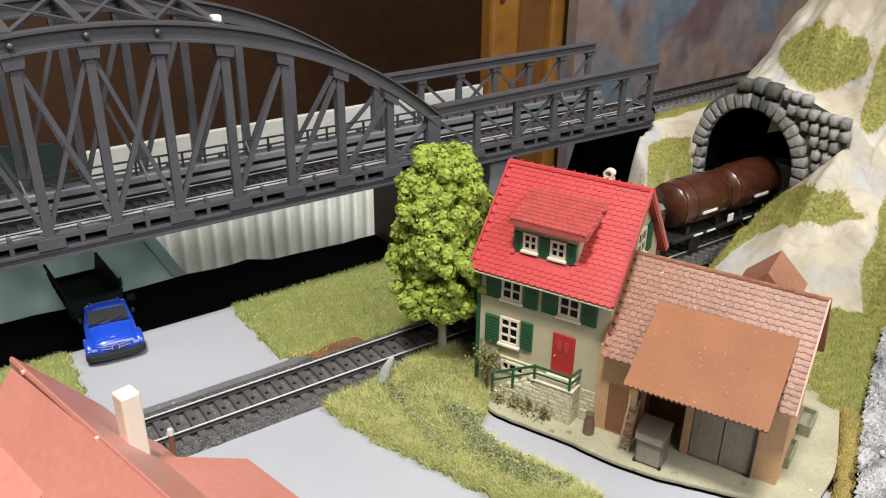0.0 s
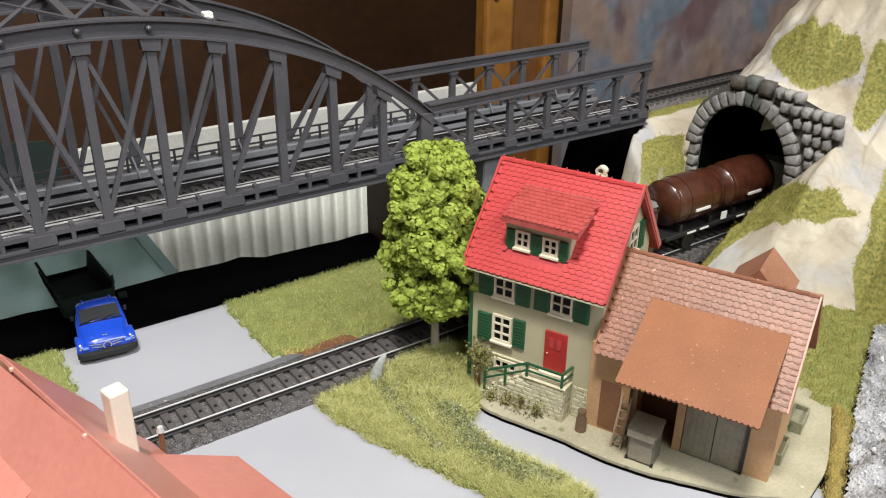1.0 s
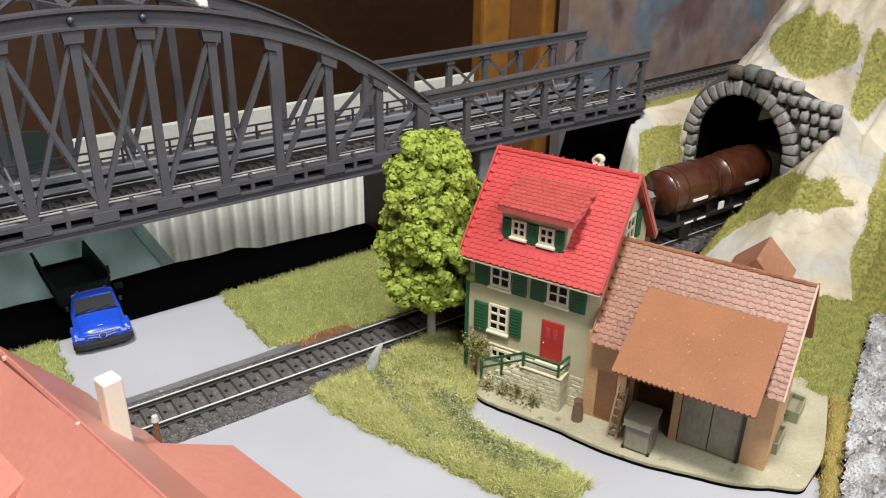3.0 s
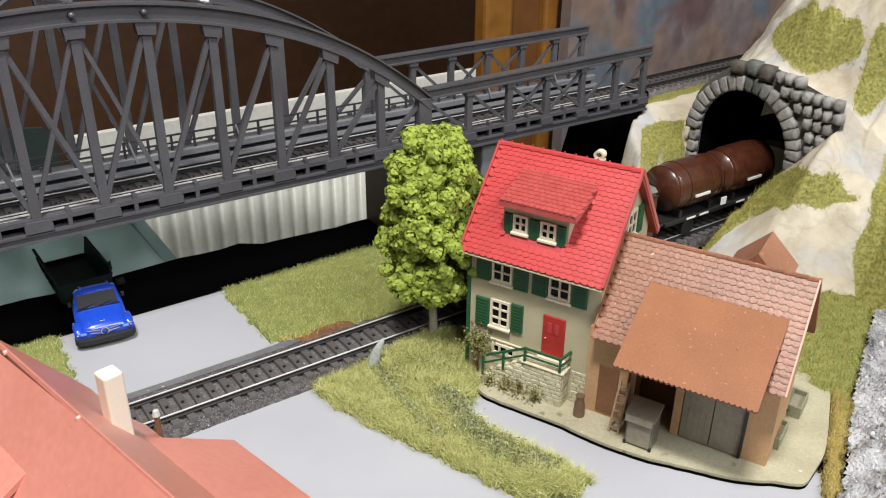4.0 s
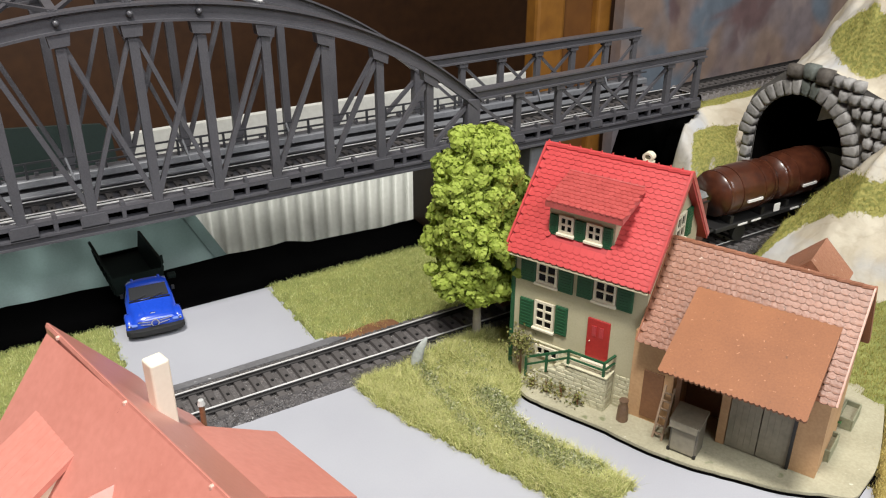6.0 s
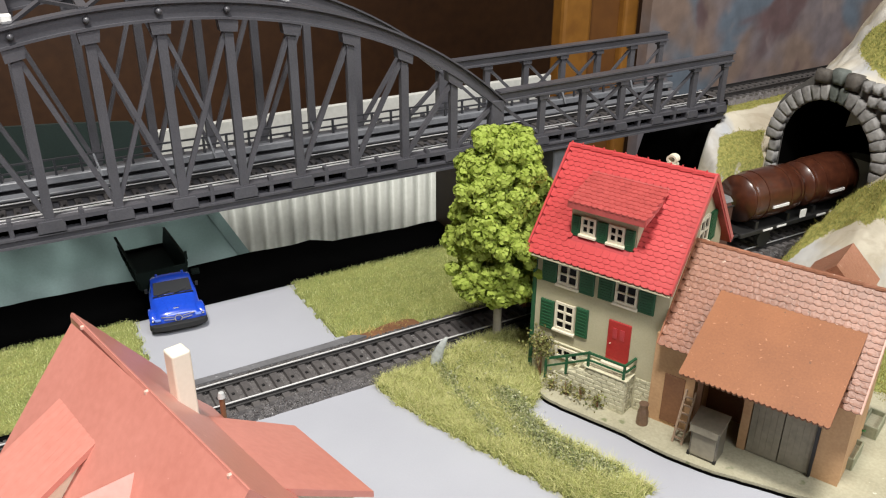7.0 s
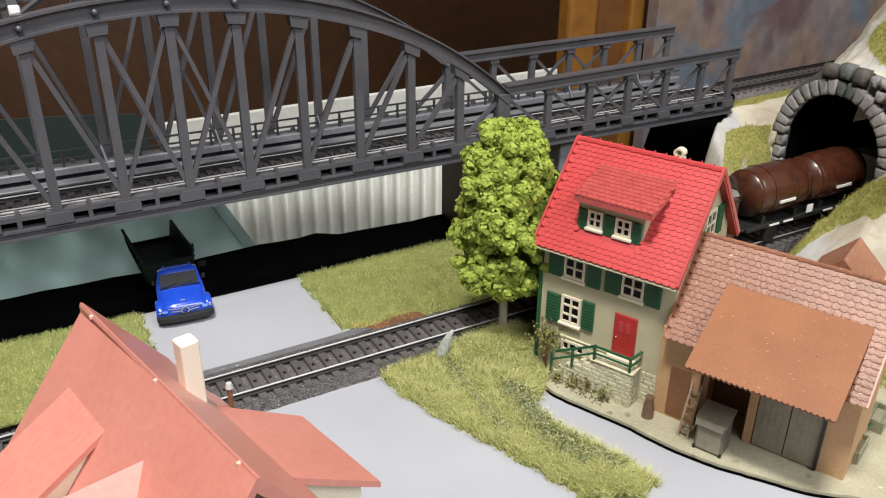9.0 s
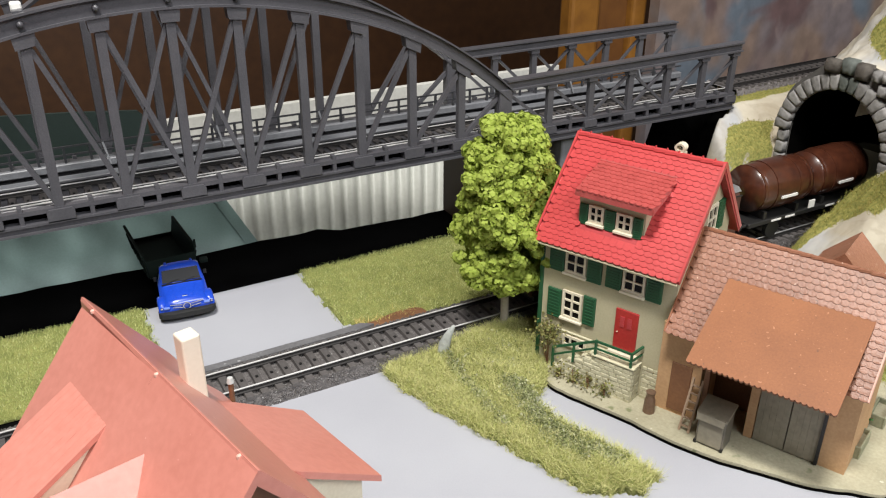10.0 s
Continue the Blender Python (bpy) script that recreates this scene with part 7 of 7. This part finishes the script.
def locomotive():
    t = thing("locomotive", on_track(0.2100), "brown electric model locomotive with a grey roof and pantographs", "locomotive")
    L, W = 0.0710, 0.0160
    b = prism_bm([(-W, 0.0090), (W, 0.0090), (W, 0.0355), (W - 0.003, 0.0385), (-W + 0.003, 0.0385), (-W, 0.0355)], -L, L, lambda a, z, s: (s, a, z))
    bmesh.ops.bevel(b, geom=b.edges[:], offset=0.0007, segments=2, affect="EDGES", profile=0.5)
    body = part("body", b, M_LOCO, t, "dark brown locomotive body")
    part("roof", prism_bm([(-W + 0.0015, 0.0380), (W - 0.0015, 0.0380), (W - 0.004, 0.0402), (-W + 0.004, 0.0402)], -L - 0.001, L + 0.001, lambda a, z, s: (s, a, z)), M_LOCOROOF, t, "grey roof")
    hood = box_bm(-0.016, 0.020, -0.0085, 0.0085, 0.0402, 0.0462, 0.0022, 3)
    part("roof_hood", hood, M_LOCOROOF, t, "silver roof hood")
    for sgn in (-1, 1):
        for k, x in enumerate((-0.050, -0.022, 0.008, 0.040)):
            wn = part("window", box_bm(x - 0.0055, x + 0.0055, sgn * W - 0.0003, sgn * W + 0.0003, 0.0255, 0.0320), M_WINGLASS, body)
            part("vent", box_bm(x - 0.0035, x + 0.0035, sgn * W - 0.0005, sgn * W + 0.0005, 0.0175, 0.0215), M_LOCOROOF, body)
        part("waist_line", box_bm(-L, L, sgn * W - 0.0004, sgn * W + 0.0004, 0.0360, 0.0366), M_BLACK, body)
    for sgn in (-1, 1):
        for y in (-0.0085, 0.0, 0.0085):
            part("cab_window", box_bm(sgn * L - 0.0004, sgn * L + 0.0004, y - 0.0034, y + 0.0034, 0.0255, 0.0325), M_WINGLASS, body)
        for y, z in ((-0.010, 0.0150), (0.010, 0.0150), (0.0, 0.0358)):
            part("headlamp", tube_bm((sgn * L, y, z), (sgn * (L + 0.0016), y, z), 0.0015, None, 12), M_WHITE, body)
        buffers(t, sgn * (L + 0.0005), sgn)
        # folded pantograph
        x0 = sgn * 0.046
        pg = part("pantograph", beam_bm((x0 - 0.018, -0.0070, 0.0425), (x0 + 0.018, -0.0070, 0.0425), 0.0009, 0.0009), M_RAIL, t, "folded silver pantograph")
        part("pantograph_arm", beam_bm((x0 - 0.018, 0.0070, 0.0425), (x0 + 0.018, 0.0070, 0.0425), 0.0009, 0.0009), M_RAIL, pg)
        for a in (-0.018, 0.0, 0.018):
            part("pantograph_bar", beam_bm((x0 + a, -0.0080, 0.0440), (x0 + a, 0.0080, 0.0440), 0.0009, 0.0009, (1, 0, 0)), M_RAIL, pg)
        part("pantograph_arm", beam_bm((x0 - 0.016, -0.0065, 0.0432), (x0 + 0.016, 0.0065, 0.0445), 0.0008, 0.0008), M_RAIL, pg)
        part("pantograph_arm", beam_bm((x0 - 0.016, 0.0065, 0.0432), (x0 + 0.016, -0.0065, 0.0445), 0.0008, 0.0008), M_RAIL, pg)
        for y in (-0.008, 0.008):
            for a in (-0.015, 0.015):
                part("insulator", tube_bm((x0 + a, y, 0.0400), (x0 + a, y, 0.0428), 0.0010, 0.0007, 8), M_COPPER, pg)
    fr = part("frame", box_bm(-L + 0.004, L - 0.004, -0.0135, 0.0135, 0.0040, 0.0092), M_BLACK, t, "black running gear frame")
    for x in (-0.057, -0.038, -0.014, 0.014, 0.038, 0.057):
        wheelset(t, x, 0.0068 if abs(x) < 0.045 else 0.0052)


def barrel_wagon():
    t = thing("barrel_wagon", on_track(0.3485), "goods wagon carrying two large varnished brown barrels", "goods wagon", "train wagons")
    L = 0.0530
    part("frame", box_bm(-L, L, -0.0125, 0.0125, 0.0105, 0.0135, 0.0004), M_BLACK, t, "black underframe")
    buffers(t, L, 1)
    buffers(t, -L, -1)
    for x in (-0.030, 0.030):
        wheelset(t, x, 0.0055)
    for x0, x1 in ((-0.0470, -0.0035), (0.0035, 0.0470)):
        bm = bmesh.new()
        n, k = 26, 9
        rings = []
        for i in range(k):
            f = i / (k - 1)
            r = 0.0138 + 0.0014 * math.sin(math.pi * f)
            x = x0 + (x1 - x0) * f
            rings.append([bm.verts.new((x, r * math.cos(2 * math.pi * j / n), 0.0305 + r * math.sin(2 * math.pi * j / n))) for j in range(n)])
        for u, v in zip(rings[:-1], rings[1:]):
            for j in range(n):
                bm.faces.new((u[j], u[(j + 1) % n], v[(j + 1) % n], v[j]))
        bm.faces.new(rings[0][::-1])
        bm.faces.new(rings[-1])
        br = part("barrel", bm, M_BARRELWOOD, t, "large varnished brown barrel", True)
        for f in (0.06, 0.28, 0.72, 0.94):
            x = x0 + (x1 - x0) * f
            r = 0.0138 + 0.0014 * math.sin(math.pi * f) + 0.0003
            part("hoop", tube_bm((x - 0.0008, 0, 0.0305), (x + 0.0008, 0, 0.0305), r, None, 26), M_BARRELWOOD, br)
        xm = (x0 + x1) / 2
        part("lettering_bar", box_bm(xm - 0.0065, xm + 0.0065, -0.0156, -0.0146, 0.0268, 0.0283), M_WHITE, br, "white bar of lettering")
        for x in (x0 + 0.008, x1 - 0.008):
            part("cradle", box_bm(x - 0.0012, x + 0.0012, -0.0115, 0.0115, 0.0135, 0.0185), M_BLACK, t)
    part("plate", box_bm(-0.0025, 0.0025, -0.0130, -0.0124, 0.0140, 0.0190), M_WHITE, t, "white data plate")
    for x in (-0.018, -0.030, 0.018, 0.030):
        part("data_bar", box_bm(x - 0.004, x + 0.004, -0.0130, -0.0124, 0.0116, 0.0126), M_WHITE, t)
    part("brake_cabin", box_bm(0.0475, 0.0525, -0.0105, 0.0105, 0.0135, 0.0260, 0.0005), M_WAGON, t, "pale brakeman's platform")


def box_wagon(x):
    t = thing("box_wagon", on_track(x), "light grey covered goods wagon with a dark roof", "goods wagon", "train wagons")
    L, W = 0.0640, 0.0150
    part("body", box_bm(-L, L, -W, W, 0.0105, 0.0340, 0.0004), M_WAGON, t, "light grey boarded body")
    part("roof", prism_bm([(-W - 0.001, 0.0338), (-W * 0.6, 0.0375), (0, 0.0388), (W * 0.6, 0.0375), (W + 0.001, 0.0338)], -L - 0.001, L + 0.001, lambda a, z, s: (s, a, z)), M_BLACK, t, "dark curved roof")
    part("door", box_bm(-0.012, 0.012, -W - 0.0008, -W + 0.0002, 0.0120, 0.0325), M_WAGON, t)
    for x2 in (-0.040, 0.040):
        wheelset(t, x2, 0.0055)
    buffers(t, L, 1)
    buffers(t, -L, -1)


locomotive()
barrel_wagon()
box_wagon(0.4845)


# ---- gravel and dark rock at the edge of the layout ----
def gravel():
    st = 0.0016
    gx, gy = np.arange(0.19, 0.40, st), np.arange(-0.34, -0.18, st)
    hz = lambda x, y: 0.0006 + max(0.0, -0.232 - 0.25 * (0.29 - x) * (1 if x < 0.29 else -1.2) - y - 0.006) * 0.30 + 0.0085 * abs(fbm(x, y, 62.0, 4.0)) + 0.0030 * abs(fbm(x, y, 240.0, 8.0))
    ok = [(0.1900, -0.2735), (0.2094, -0.2632), (0.2372, -0.2478), (0.2621, -0.2346), (0.2853, -0.2233), (0.318, -0.2081), (0.345, -0.1955), (0.3708, -0.1848), (0.46, -0.19), (0.46, -0.40), (0.19, -0.40)]
    vs, fs, ids = [], [], {}
    for i, a in enumerate(gx):
        for j, b in enumerate(gy):
            ids[(i, j)] = len(vs)
            vs.append((float(a), float(b), hz(float(a), float(b)) - 0.001))
    cx, cy = np.meshgrid(gx[:-1] + st / 2, gy[:-1] + st / 2, indexing="ij")
    k = inside(ok, cx, cy)
    for i in range(len(gx) - 1):
        for j in range(len(gy) - 1):
            if k[i, j]:
                fs.append((ids[(i, j)], ids[(i + 1, j)], ids[(i + 1, j + 1)], ids[(i, j + 1)]))
    ob = mesh_object("ground_gravel", vs, fs, M_GRAVELBED, smooth=True)
    tagged(ob, "grey rubble slope at the layout's edge", "rubble slope", "", "structure")
    rg = np.random.default_rng(17)
    bm = bmesh.new()
    cnt = 0
    f = 0.5257311
    ico = [(-f, 0, 0.8507), (f, 0, 0.8507), (-f, 0, -0.8507), (f, 0, -0.8507), (0, 0.8507, f), (0, 0.8507, -f), (0, -0.8507, f), (0, -0.8507, -f), (0.8507, f, 0), (-0.8507, f, 0), (0.8507, -f, 0), (-0.8507, -f, 0)]
    tri = [(0, 4, 1), (0, 9, 4), (9, 5, 4), (4, 5, 8), (4, 8, 1), (8, 10, 1), (8, 3, 10), (5, 3, 8), (5, 2, 3), (2, 7, 3), (7, 10, 3), (7, 6, 10), (7, 11, 6), (11, 0, 6), (0, 1, 6), (6, 1, 10), (9, 0, 11), (9, 11, 2), (9, 2, 5), (7, 2, 11)]
    while cnt < 4200:
        a, b = rg.uniform(0.20, 0.39), rg.uniform(-0.31, -0.185)
        if not inside(ok, [a], [b])[0]:
            continue
        cnt += 1
        s = rg.uniform(0.00025, 0.0009) if rg.uniform() < 0.9 else rg.uniform(0.0009, 0.0020)
        q = np.array(ico) * rg.uniform(0.55, 1.2, (12, 1)) * np.array([1.0, rg.uniform(0.6, 1.0), rg.uniform(0.4, 0.8)]) * s
        m = Matrix.Translation((a, b, hz(a, b) - 0.001 + s * 0.2)) @ Euler(tuple(rg.uniform(0, 6, 3))).to_matrix().to_4x4()
        add_poly(bm, [m @ Vector(p) for p in q], tri)
    o = part("gravel", bm, M_GRAVEL, None)
    tagged(o, "mixed grey and white stone chips on the slope", "gravel", "", "stuff")


gravel()
